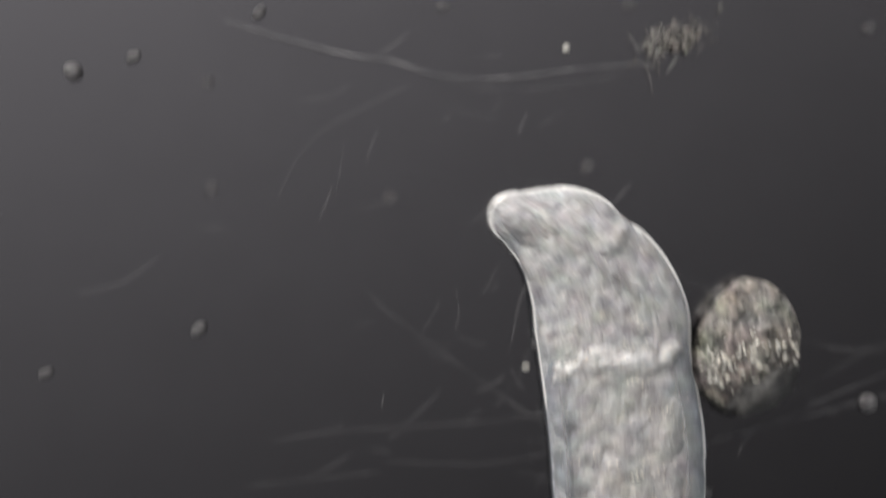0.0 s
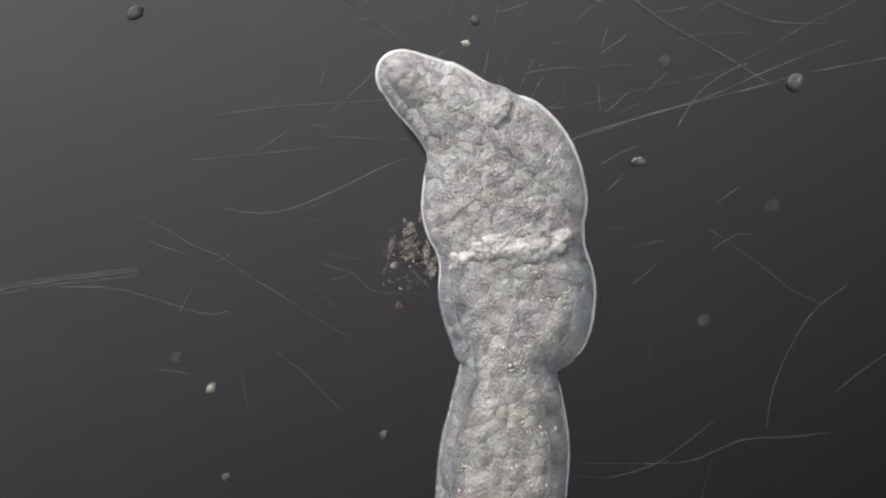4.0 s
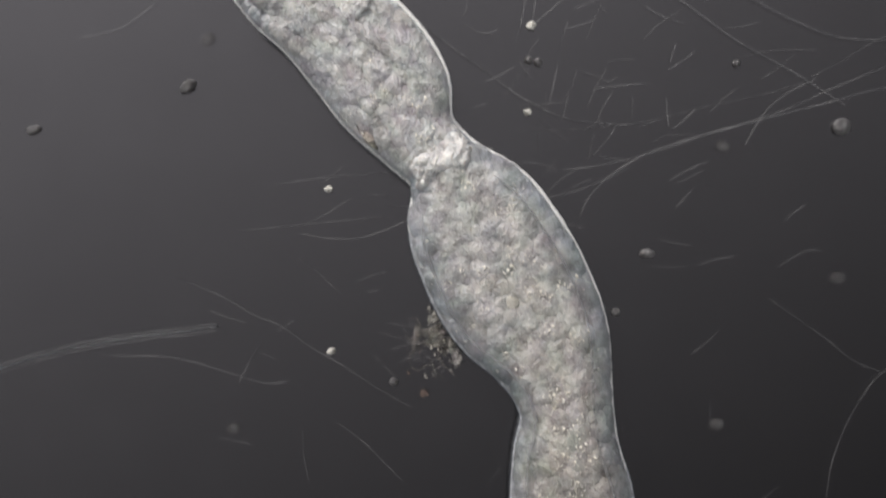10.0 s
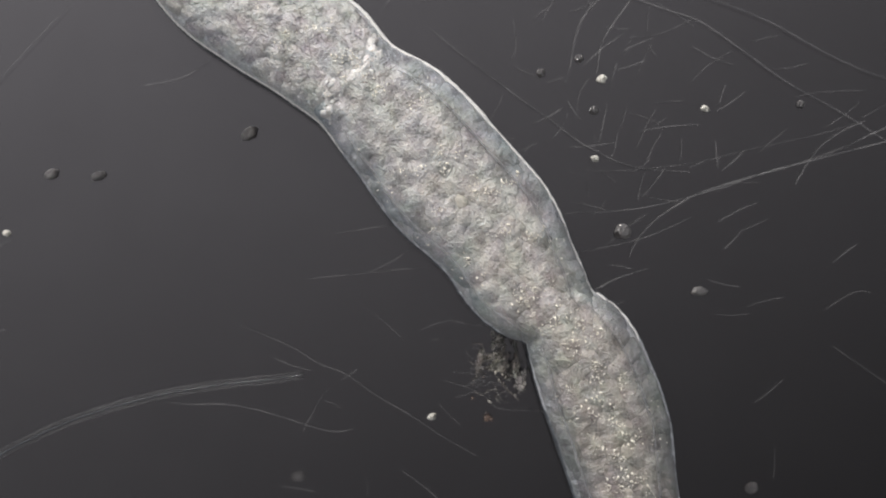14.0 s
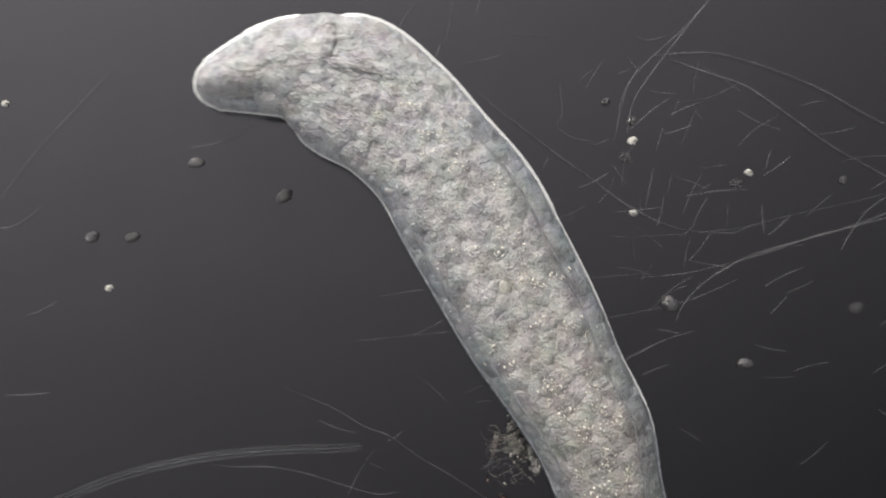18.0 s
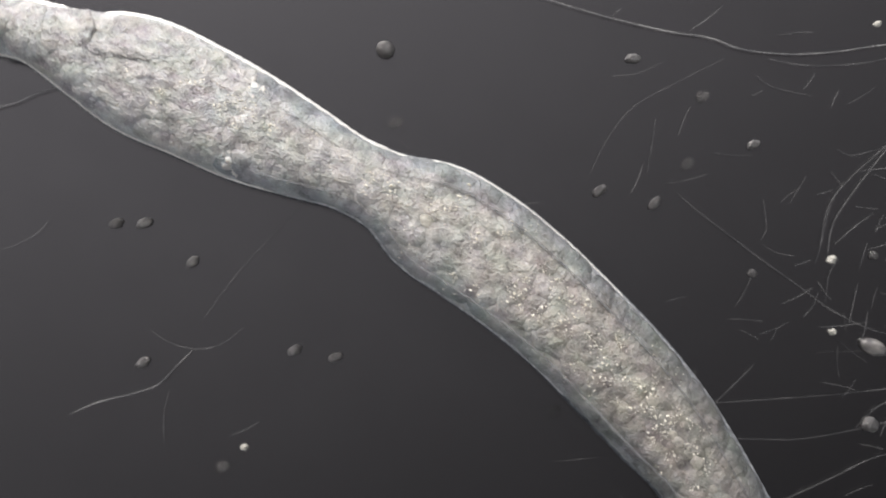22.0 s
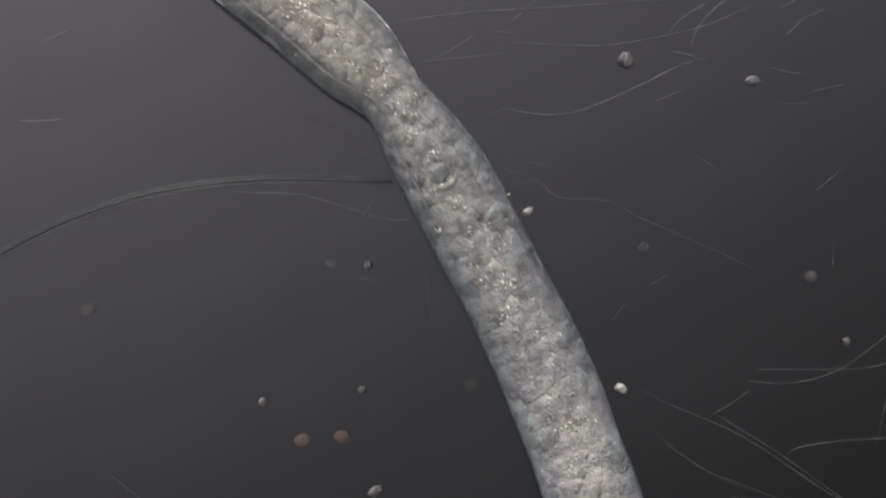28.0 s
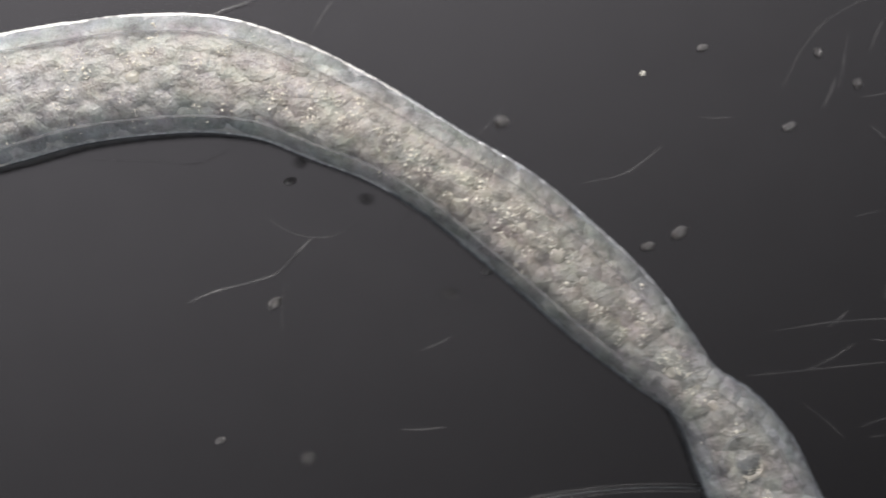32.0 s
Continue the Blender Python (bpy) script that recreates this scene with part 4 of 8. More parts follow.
bend(18, [(-0.729, 0.55, 0.068, 0), (-0.645, 0.573, 0.132, 0.058), (-0.563, 0.585, 0.179, 0.134), (-0.48, 0.558, 0.247, 0.228), (-0.391, 0.501, 0.237, 0.355), (-0.322, 0.428, 0.23, 0.48), (-0.263, 0.345, 0.251, 0.605), (-0.204, 0.241, 0.249, 0.75), (-0.146, 0.135, 0.24, 0.895), (-0.094, 0.041, 0.215, 1.016), (-0.04, -0.058, 0.202, 1.135), (-0.012, -0.16, 0.178, 1.239), (0.03, -0.285, 0.174, 1.389), (0.073, -0.41, 0.171, 1.539), (0.116, -0.535, 0.169, 1.689), (0.159, -0.66, 0.168, 1.839), (0.202, -0.784, 0.168, 1.989), (0.245, -0.909, 0.167, 2.139), (0.287, -1.034, 0.167, 2.289), (0.33, -1.159, 0.163, 2.439), (0.373, -1.284, 0.137, 2.589), (0.416, -1.408, 0.088, 2.739), (0.433, -1.459, 0.059, 2.8)])
bend(19, [(-0.971, 0.582, 0.068, 0), (-0.91, 0.582, 0.119, 0.042), (-0.832, 0.577, 0.154, 0.111), (-0.744, 0.579, 0.207, 0.205), (-0.656, 0.562, 0.213, 0.312), (-0.563, 0.531, 0.188, 0.424), (-0.519, 0.504, 0.176, 0.48), (-0.426, 0.489, 0.186, 0.571), (-0.338, 0.416, 0.221, 0.691), (-0.27, 0.333, 0.221, 0.811), (-0.204, 0.235, 0.207, 0.94), (-0.146, 0.13, 0.203, 1.067), (-0.099, 0.044, 0.197, 1.169), (-0.05, -0.053, 0.186, 1.279), (-0.013, -0.173, 0.162, 1.397), (0.027, -0.299, 0.164, 1.547), (0.066, -0.424, 0.165, 1.697), (0.105, -0.55, 0.165, 1.847), (0.144, -0.676, 0.165, 1.997), (0.184, -0.802, 0.166, 2.147), (0.223, -0.928, 0.166, 2.297), (0.262, -1.054, 0.162, 2.447), (0.301, -1.18, 0.135, 2.597), (0.34, -1.306, 0.085, 2.747), (0.354, -1.351, 0.059, 2.8)])
bend(20, [(-1.195, 0.742, 0.068, 0), (-1.117, 0.703, 0.137, 0.053), (-1.019, 0.654, 0.176, 0.142), (-0.911, 0.623, 0.205, 0.246), (-0.784, 0.594, 0.2, 0.373), (-0.675, 0.556, 0.179, 0.48), (-0.559, 0.503, 0.173, 0.604), (-0.462, 0.447, 0.2, 0.717), (-0.372, 0.379, 0.193, 0.838), (-0.276, 0.29, 0.187, 0.977), (-0.208, 0.211, 0.181, 1.085), (-0.144, 0.12, 0.174, 1.2), (-0.077, 0.013, 0.163, 1.326), (-0.037, -0.086, 0.153, 1.428), (-0.012, -0.179, 0.162, 1.515), (0.031, -0.303, 0.164, 1.665), (0.074, -0.428, 0.165, 1.815), (0.118, -0.552, 0.165, 1.965), (0.161, -0.677, 0.165, 2.115), (0.204, -0.802, 0.166, 2.265), (0.248, -0.926, 0.163, 2.415), (0.291, -1.051, 0.143, 2.565), (0.335, -1.176, 0.098, 2.715), (0.359, -1.246, 0.059, 2.8)])
bend(21, [(-1.317, 0.792, 0.059, 0), (-1.257, 0.788, 0.068, 0.034), (-1.184, 0.762, 0.132, 0.095), (-1.098, 0.725, 0.189, 0.184), (-1.019, 0.691, 0.209, 0.278), (-0.932, 0.655, 0.196, 0.383), (-0.851, 0.621, 0.183, 0.48), (-0.748, 0.574, 0.184, 0.591), (-0.649, 0.522, 0.209, 0.703), (-0.548, 0.455, 0.199, 0.836), (-0.452, 0.39, 0.183, 0.963), (-0.364, 0.318, 0.172, 1.085), (-0.285, 0.236, 0.168, 1.203), (-0.214, 0.143, 0.162, 1.32), (-0.157, 0.055, 0.153, 1.422), (-0.112, -0.027, 0.168, 1.51), (-0.051, -0.144, 0.167, 1.66), (0.011, -0.26, 0.167, 1.81), (0.073, -0.377, 0.167, 1.96), (0.134, -0.494, 0.167, 2.11), (0.196, -0.61, 0.166, 2.26), (0.258, -0.727, 0.163, 2.41), (0.32, -0.843, 0.144, 2.56), (0.381, -0.96, 0.1, 2.71), (0.418, -1.03, 0.059, 2.8)])
bend(22, [(-1.537, 0.933, 0.059, 0), (-1.468, 0.894, 0.108, 0.041), (-1.373, 0.859, 0.105, 0.109), (-1.288, 0.824, 0.15, 0.18), (-1.199, 0.788, 0.199, 0.266), (-1.09, 0.739, 0.2, 0.383), (-1, 0.694, 0.189, 0.48), (-0.907, 0.651, 0.158, 0.58), (-0.818, 0.61, 0.128, 0.664), (-0.754, 0.579, 0.14, 0.72), (-0.69, 0.541, 0.194, 0.786), (-0.61, 0.492, 0.207, 0.885), (-0.518, 0.423, 0.201, 1.011), (-0.436, 0.349, 0.193, 1.129), (-0.361, 0.272, 0.192, 1.24), (-0.283, 0.183, 0.183, 1.36), (-0.221, 0.104, 0.162, 1.458), (-0.168, 0.005, 0.166, 1.561), (-0.105, -0.111, 0.166, 1.711), (-0.041, -0.226, 0.166, 1.861), (0.022, -0.342, 0.166, 2.011), (0.086, -0.458, 0.166, 2.161), (0.15, -0.573, 0.166, 2.311), (0.213, -0.689, 0.162, 2.461), (0.277, -0.804, 0.132, 2.611), (0.34, -0.92, 0.078, 2.761), (0.357, -0.95, 0.059, 2.8)])
bend(22.5, [(-1.528, 1.073, 0.059, 0), (-1.44, 1.004, 0.137, 0.064), (-1.352, 0.941, 0.186, 0.152), (-1.264, 0.872, 0.21, 0.257), (-1.186, 0.809, 0.212, 0.356), (-1.078, 0.738, 0.2, 0.48), (-0.976, 0.68, 0.178, 0.598), (-0.878, 0.631, 0.166, 0.7), (-0.78, 0.579, 0.16, 0.8), (-0.695, 0.528, 0.143, 0.885), (-0.637, 0.491, 0.176, 0.946), (-0.565, 0.449, 0.211, 1.031), (-0.487, 0.379, 0.217, 1.145), (-0.414, 0.303, 0.203, 1.259), (-0.336, 0.215, 0.195, 1.381), (-0.259, 0.117, 0.178, 1.504), (-0.209, 0.046, 0.166, 1.585), (-0.131, -0.06, 0.166, 1.735), (-0.054, -0.167, 0.166, 1.885), (0.023, -0.274, 0.166, 2.035), (0.1, -0.381, 0.166, 2.185), (0.178, -0.488, 0.165, 2.335), (0.255, -0.595, 0.16, 2.485), (0.332, -0.702, 0.126, 2.635), (0.409, -0.809, 0.066, 2.785), (0.417, -0.82, 0.059, 2.8)])
bend(23, [(-1.536, 1.065, 0.059, 0), (-1.419, 0.977, 0.147, 0.093), (-1.311, 0.903, 0.195, 0.21), (-1.204, 0.835, 0.22, 0.342), (-1.098, 0.758, 0.225, 0.48), (-0.995, 0.683, 0.207, 0.608), (-0.892, 0.62, 0.193, 0.724), (-0.793, 0.567, 0.184, 0.831), (-0.702, 0.521, 0.163, 0.924), (-0.616, 0.472, 0.15, 1.008), (-0.568, 0.432, 0.186, 1.064), (-0.504, 0.381, 0.224, 1.151), (-0.422, 0.304, 0.219, 1.275), (-0.344, 0.225, 0.186, 1.393), (-0.277, 0.139, 0.151, 1.506), (-0.217, 0.042, 0.172, 1.616), (-0.139, -0.065, 0.17, 1.766), (-0.062, -0.172, 0.169, 1.916), (0.015, -0.279, 0.168, 2.066), (0.093, -0.385, 0.167, 2.216), (0.17, -0.492, 0.165, 2.366), (0.248, -0.599, 0.149, 2.516), (0.325, -0.706, 0.116, 2.666), (0.394, -0.802, 0.059, 2.8)])
bend(23.5, [(-1.459, 0.997, 0.059, 0), (-1.303, 0.88, 0.195, 0.232), (-1.171, 0.802, 0.2, 0.48), (-1.078, 0.733, 0.191, 0.598), (-0.985, 0.692, 0.181, 0.698), (-0.878, 0.628, 0.172, 0.818), (-0.78, 0.567, 0.169, 0.925), (-0.692, 0.511, 0.168, 1.021), (-0.609, 0.447, 0.154, 1.115), (-0.533, 0.385, 0.133, 1.195), (-0.482, 0.344, 0.191, 1.254), (-0.413, 0.272, 0.237, 1.362), (-0.337, 0.186, 0.217, 1.493), (-0.275, 0.098, 0.181, 1.605), (-0.201, 0.003, 0.167, 1.718), (-0.133, -0.119, 0.164, 1.845), (-0.068, -0.234, 0.165, 1.995), (-0.004, -0.349, 0.165, 2.145), (0.061, -0.464, 0.166, 2.295), (0.125, -0.579, 0.162, 2.445), (0.189, -0.695, 0.136, 2.595), (0.254, -0.81, 0.085, 2.745), (0.278, -0.852, 0.059, 2.8)])
bend(24, [(-1.323, 0.921, 0.059, 0), (-1.186, 0.813, 0.195, 0.213), (-1.04, 0.75, 0.187, 0.48), (-0.926, 0.669, 0.183, 0.618), (-0.819, 0.587, 0.181, 0.751), (-0.721, 0.525, 0.177, 0.862), (-0.635, 0.464, 0.162, 0.96), (-0.564, 0.398, 0.137, 1.043), (-0.516, 0.359, 0.175, 1.097), (-0.45, 0.3, 0.242, 1.191), (-0.398, 0.24, 0.223, 1.282), (-0.338, 0.175, 0.195, 1.379), (-0.274, 0.102, 0.183, 1.478), (-0.214, 0.024, 0.162, 1.572), (-0.163, -0.064, 0.151, 1.667), (-0.128, -0.153, 0.151, 1.752), (-0.109, -0.234, 0.16, 1.826), (-0.072, -0.361, 0.162, 1.976), (-0.034, -0.488, 0.164, 2.126), (0.003, -0.614, 0.165, 2.276), (0.04, -0.741, 0.162, 2.426), (0.077, -0.868, 0.14, 2.576), (0.114, -0.994, 0.094, 2.726), (0.132, -1.057, 0.059, 2.8)])
bend(24.5, [(-1.143, 0.852, 0.059, 0), (-1.026, 0.735, 0.195, 0.224), (-0.918, 0.647, 0.2, 0.48), (-0.801, 0.569, 0.195, 0.625), (-0.694, 0.505, 0.2, 0.754), (-0.606, 0.422, 0.188, 0.878), (-0.529, 0.361, 0.156, 0.969), (-0.464, 0.3, 0.152, 1.047), (-0.412, 0.229, 0.145, 1.121), (-0.361, 0.186, 0.151, 1.177), (-0.295, 0.119, 0.2, 1.266), (-0.236, 0.036, 0.217, 1.375), (-0.183, -0.057, 0.197, 1.489), (-0.132, -0.159, 0.168, 1.601), (-0.095, -0.252, 0.139, 1.687), (-0.071, -0.332, 0.117, 1.751), (-0.033, -0.459, 0.134, 1.901), (0.006, -0.585, 0.146, 2.051), (0.044, -0.711, 0.153, 2.201), (0.083, -0.837, 0.156, 2.351), (0.121, -0.964, 0.15, 2.501), (0.16, -1.09, 0.122, 2.651), (0.198, -1.215, 0.059, 2.8)])
bend(25, [(-1.082, 0.777, 0.059, 0), (-0.965, 0.659, 0.195, 0.219), (-0.858, 0.562, 0.2, 0.48), (-0.739, 0.508, 0.177, 0.626), (-0.625, 0.411, 0.171, 0.791), (-0.548, 0.335, 0.15, 0.909), (-0.471, 0.262, 0.128, 1.015), (-0.395, 0.193, 0.171, 1.124), (-0.32, 0.117, 0.186, 1.249), (-0.24, 0.024, 0.181, 1.39), (-0.182, -0.071, 0.16, 1.507), (-0.14, -0.15, 0.133, 1.592), (-0.12, -0.207, 0.105, 1.641), (-0.099, -0.261, 0.121, 1.689), (-0.067, -0.352, 0.155, 1.78), (-0.045, -0.427, 0.174, 1.852), (-0.011, -0.555, 0.171, 2.002), (0.024, -0.682, 0.169, 2.152), (0.059, -0.809, 0.168, 2.302), (0.094, -0.937, 0.163, 2.452), (0.128, -1.064, 0.134, 2.602), (0.163, -1.191, 0.082, 2.752), (0.174, -1.232, 0.059, 2.8)])
bend(25.5, [(-1.081, 0.754, 0.059, 0), (-0.964, 0.637, 0.195, 0.219), (-0.856, 0.539, 0.2, 0.48), (-0.749, 0.461, 0.195, 0.643), (-0.629, 0.375, 0.186, 0.819), (-0.545, 0.305, 0.166, 0.943), (-0.465, 0.241, 0.145, 1.049), (-0.402, 0.187, 0.194, 1.141), (-0.323, 0.095, 0.215, 1.293), (-0.248, -0.006, 0.199, 1.453), (-0.185, -0.098, 0.154, 1.579), (-0.148, -0.16, 0.109, 1.646), (-0.127, -0.208, 0.121, 1.691), (-0.096, -0.296, 0.156, 1.78), (-0.064, -0.379, 0.181, 1.862), (-0.049, -0.46, 0.186, 1.942), (-0.024, -0.589, 0.179, 2.092), (0.002, -0.719, 0.174, 2.242), (0.027, -0.848, 0.169, 2.392), (0.052, -0.978, 0.147, 2.542), (0.078, -1.107, 0.107, 2.692), (0.096, -1.201, 0.059, 2.8)])
bend(27.5, [(-1.246, 1, 0.059, 0), (-1.099, 0.843, 0.195, 0.225), (-0.982, 0.707, 0.195, 0.48), (-0.806, 0.482, 0.195, 0.836), (-0.679, 0.325, 0.195, 1.088), (-0.552, 0.2, 0.191, 1.309), (-0.462, 0.112, 0.186, 1.461), (-0.383, 0.02, 0.149, 1.596), (-0.319, -0.046, 0.117, 1.685), (-0.273, -0.134, 0.151, 1.78), (-0.227, -0.222, 0.168, 1.902), (-0.178, -0.322, 0.162, 2.041), (-0.141, -0.408, 0.16, 2.157), (-0.114, -0.496, 0.164, 2.271), (-0.071, -0.625, 0.161, 2.44), (0.022, -0.995, 0.059, 2.8)])
bend(28, [(-1.262, 1.001, 0.059, 0), (-1.096, 0.825, 0.195, 0.239), (-0.979, 0.688, 0.195, 0.48), (-0.803, 0.444, 0.195, 0.896), (-0.68, 0.303, 0.179, 1.152), (-0.582, 0.21, 0.159, 1.336), (-0.482, 0.121, 0.152, 1.503), (-0.41, 0.042, 0.109, 1.62), (-0.365, -0.024, 0.136, 1.702), (-0.328, -0.081, 0.149, 1.78), (-0.275, -0.181, 0.153, 1.901), (-0.224, -0.278, 0.15, 2.023), (-0.166, -0.394, 0.157, 2.165), (-0.128, -0.483, 0.159, 2.269), (-0.099, -0.561, 0.156, 2.36), (-0.07, -0.643, 0.162, 2.453), (-0.035, -0.758, 0.156, 2.579), (0.004, -0.885, 0.137, 2.711), (0.018, -0.954, 0.098, 2.77), (0.021, -1.001, 0.059, 2.8)])
bend(28.6, [(-1.33, 1.092, 0.059, 0), (-1.164, 0.917, 0.195, 0.239), (-1.047, 0.78, 0.195, 0.48), (-0.871, 0.535, 0.195, 0.896), (-0.754, 0.389, 0.191, 1.152), (-0.656, 0.291, 0.181, 1.336), (-0.558, 0.203, 0.166, 1.503), (-0.48, 0.132, 0.117, 1.62), (-0.429, 0.07, 0.139, 1.702), (-0.392, 0.012, 0.158, 1.78), (-0.343, -0.085, 0.155, 1.897), (-0.284, -0.202, 0.15, 2.023), (-0.226, -0.324, 0.15, 2.152), (-0.167, -0.446, 0.144, 2.279), (-0.113, -0.573, 0.142, 2.406), (-0.072, -0.691, 0.144, 2.52), (-0.035, -0.818, 0.135, 2.64), (-0.001, -0.935, 0.116, 2.743), (0.014, -1.023, 0.055, 2.8)])
bend(29, [(-1.307, 1.061, 0.059, 0), (-1.141, 0.885, 0.195, 0.239), (-1.024, 0.748, 0.195, 0.48), (-0.848, 0.504, 0.195, 0.896), (-0.731, 0.357, 0.191, 1.152), (-0.633, 0.259, 0.181, 1.336), (-0.535, 0.171, 0.166, 1.503), (-0.457, 0.1, 0.117, 1.62), (-0.406, 0.039, 0.139, 1.702), (-0.369, -0.019, 0.158, 1.78), (-0.318, -0.12, 0.172, 1.901), (-0.268, -0.218, 0.174, 2.023), (-0.229, -0.302, 0.164, 2.125), (-0.172, -0.423, 0.157, 2.257), (-0.117, -0.544, 0.157, 2.386), (-0.068, -0.664, 0.166, 2.508), (-0.026, -0.78, 0.148, 2.622), (0.006, -0.887, 0.118, 2.715), (0.018, -0.971, 0.102, 2.775), (0.019, -1.015, 0.069, 2.8)])
bend(29.5, [(-1.327, 1.074, 0.059, 0), (-1.16, 0.898, 0.195, 0.239), (-1.043, 0.761, 0.195, 0.48), (-0.867, 0.517, 0.195, 0.896), (-0.75, 0.37, 0.191, 1.152), (-0.652, 0.272, 0.181, 1.336), (-0.554, 0.184, 0.166, 1.503), (-0.476, 0.113, 0.117, 1.62), (-0.425, 0.051, 0.139, 1.702), (-0.388, -0.006, 0.158, 1.78), (-0.337, -0.107, 0.172, 1.901), (-0.288, -0.205, 0.174, 2.023), (-0.232, -0.322, 0.164, 2.165), (-0.205, -0.393, 0.155, 2.248), (-0.148, -0.511, 0.156, 2.375), (-0.089, -0.648, 0.151, 2.519), (-0.041, -0.779, 0.138, 2.649), (-0.006, -0.882, 0.111, 2.74), (0.012, -0.936, 0.086, 2.781), (0.018, -0.97, 0.055, 2.8)])
bend(30, [(-1.357, 1.097, 0.059, 0), (-1.19, 0.921, 0.195, 0.239), (-1.073, 0.784, 0.195, 0.48), (-0.897, 0.54, 0.195, 0.896), (-0.78, 0.393, 0.191, 1.152), (-0.682, 0.296, 0.181, 1.336), (-0.585, 0.208, 0.166, 1.503), (-0.506, 0.136, 0.117, 1.62), (-0.455, 0.075, 0.139, 1.702), (-0.418, 0.017, 0.158, 1.78), (-0.368, -0.084, 0.172, 1.901), (-0.318, -0.181, 0.174, 2.023), (-0.246, -0.341, 0.165, 2.215), (-0.178, -0.459, 0.158, 2.352), (-0.114, -0.601, 0.161, 2.508), (-0.066, -0.716, 0.146, 2.625), (-0.026, -0.808, 0.128, 2.714), (0.007, -0.875, 0.11, 2.77), (0.019, -0.928, 0.069, 2.8)])
bend(30.6, [(-1.399, 1.11, 0.059, 0), (-1.233, 0.934, 0.195, 0.239), (-1.116, 0.797, 0.195, 0.48), (-0.94, 0.553, 0.195, 0.896), (-0.823, 0.406, 0.191, 1.152), (-0.725, 0.309, 0.181, 1.336), (-0.627, 0.221, 0.166, 1.503), (-0.549, 0.149, 0.117, 1.62), (-0.498, 0.088, 0.139, 1.702), (-0.45, 0.009, 0.156, 1.806), (-0.353, -0.157, 0.153, 1.993), (-0.26, -0.318, 0.15, 2.171), (-0.177, -0.48, 0.153, 2.345), (-0.128, -0.597, 0.15, 2.467), (-0.064, -0.734, 0.136, 2.606), (-0.006, -0.853, 0.116, 2.718), (0.048, -0.968, 0.055, 2.8)])
bend(31, [(-1.877, 0.698, 0.059, 0), (-1.682, 0.669, 0.195, 0.188), (-1.457, 0.64, 0.195, 0.48), (-1.193, 0.581, 0.195, 0.787), (-1.046, 0.503, 0.183, 0.976), (-0.88, 0.414, 0.177, 1.19), (-0.77, 0.308, 0.186, 1.359), (-0.666, 0.209, 0.166, 1.509), (-0.579, 0.116, 0.118, 1.623), (-0.522, 0.047, 0.125, 1.697), (-0.473, -0.031, 0.156, 1.78), (-0.402, -0.136, 0.156, 1.891), (-0.334, -0.249, 0.157, 2.009), (-0.266, -0.363, 0.156, 2.13), (-0.235, -0.408, 0.162, 2.179), (-0.164, -0.519, 0.163, 2.329), (-0.093, -0.631, 0.159, 2.479), (-0.022, -0.742, 0.127, 2.629), (0.049, -0.853, 0.069, 2.779), (0.059, -0.869, 0.059, 2.8)])
bend(31.4, [(-2.134, 0.54, 0.059, 0), (-1.939, 0.56, 0.195, 0.168), (-1.675, 0.569, 0.21, 0.48), (-1.499, 0.597, 0.191, 0.656), (-1.352, 0.61, 0.191, 0.796), (-1.264, 0.589, 0.195, 0.883), (-1.157, 0.543, 0.194, 0.996), (-1.018, 0.457, 0.17, 1.146), (-0.903, 0.381, 0.172, 1.268), (-0.805, 0.293, 0.184, 1.387), (-0.709, 0.201, 0.178, 1.509), (-0.619, 0.114, 0.145, 1.615), (-0.559, 0.066, 0.112, 1.671), (-0.514, 0.012, 0.132, 1.72), (-0.471, -0.051, 0.156, 1.78), (-0.429, -0.125, 0.164, 1.855), (-0.38, -0.205, 0.168, 1.941), (-0.311, -0.317, 0.167, 2.091), (-0.242, -0.43, 0.167, 2.241), (-0.174, -0.543, 0.164, 2.391), (-0.105, -0.655, 0.147, 2.541), (-0.036, -0.768, 0.107, 2.691), (0.014, -0.85, 0.059, 2.8)])
bend(32, [(-2.208, 0.44, 0.059, 0), (-2.042, 0.508, 0.176, 0.196), (-1.866, 0.562, 0.21, 0.48), (-1.768, 0.59, 0.217, 0.572), (-1.652, 0.617, 0.208, 0.68), (-1.524, 0.634, 0.206, 0.794), (-1.387, 0.633, 0.196, 0.913), (-1.294, 0.611, 0.18, 0.992), (-1.2, 0.571, 0.173, 1.076), (-1.099, 0.523, 0.156, 1.164), (-1.005, 0.467, 0.152, 1.247), (-0.901, 0.396, 0.17, 1.344), (-0.804, 0.316, 0.171, 1.444), (-0.705, 0.226, 0.164, 1.547), (-0.621, 0.143, 0.133, 1.631), (-0.565, 0.086, 0.107, 1.681), (-0.517, 0.035, 0.142, 1.725), (-0.477, -0.029, 0.171, 1.78), (-0.439, -0.107, 0.176, 1.861), (-0.377, -0.224, 0.173, 2.011), (-0.314, -0.34, 0.17, 2.161), (-0.251, -0.456, 0.169, 2.311), (-0.189, -0.572, 0.163, 2.461), (-0.126, -0.688, 0.132, 2.611), (-0.064, -0.804, 0.078, 2.761), (-0.047, -0.835, 0.059, 2.8)])


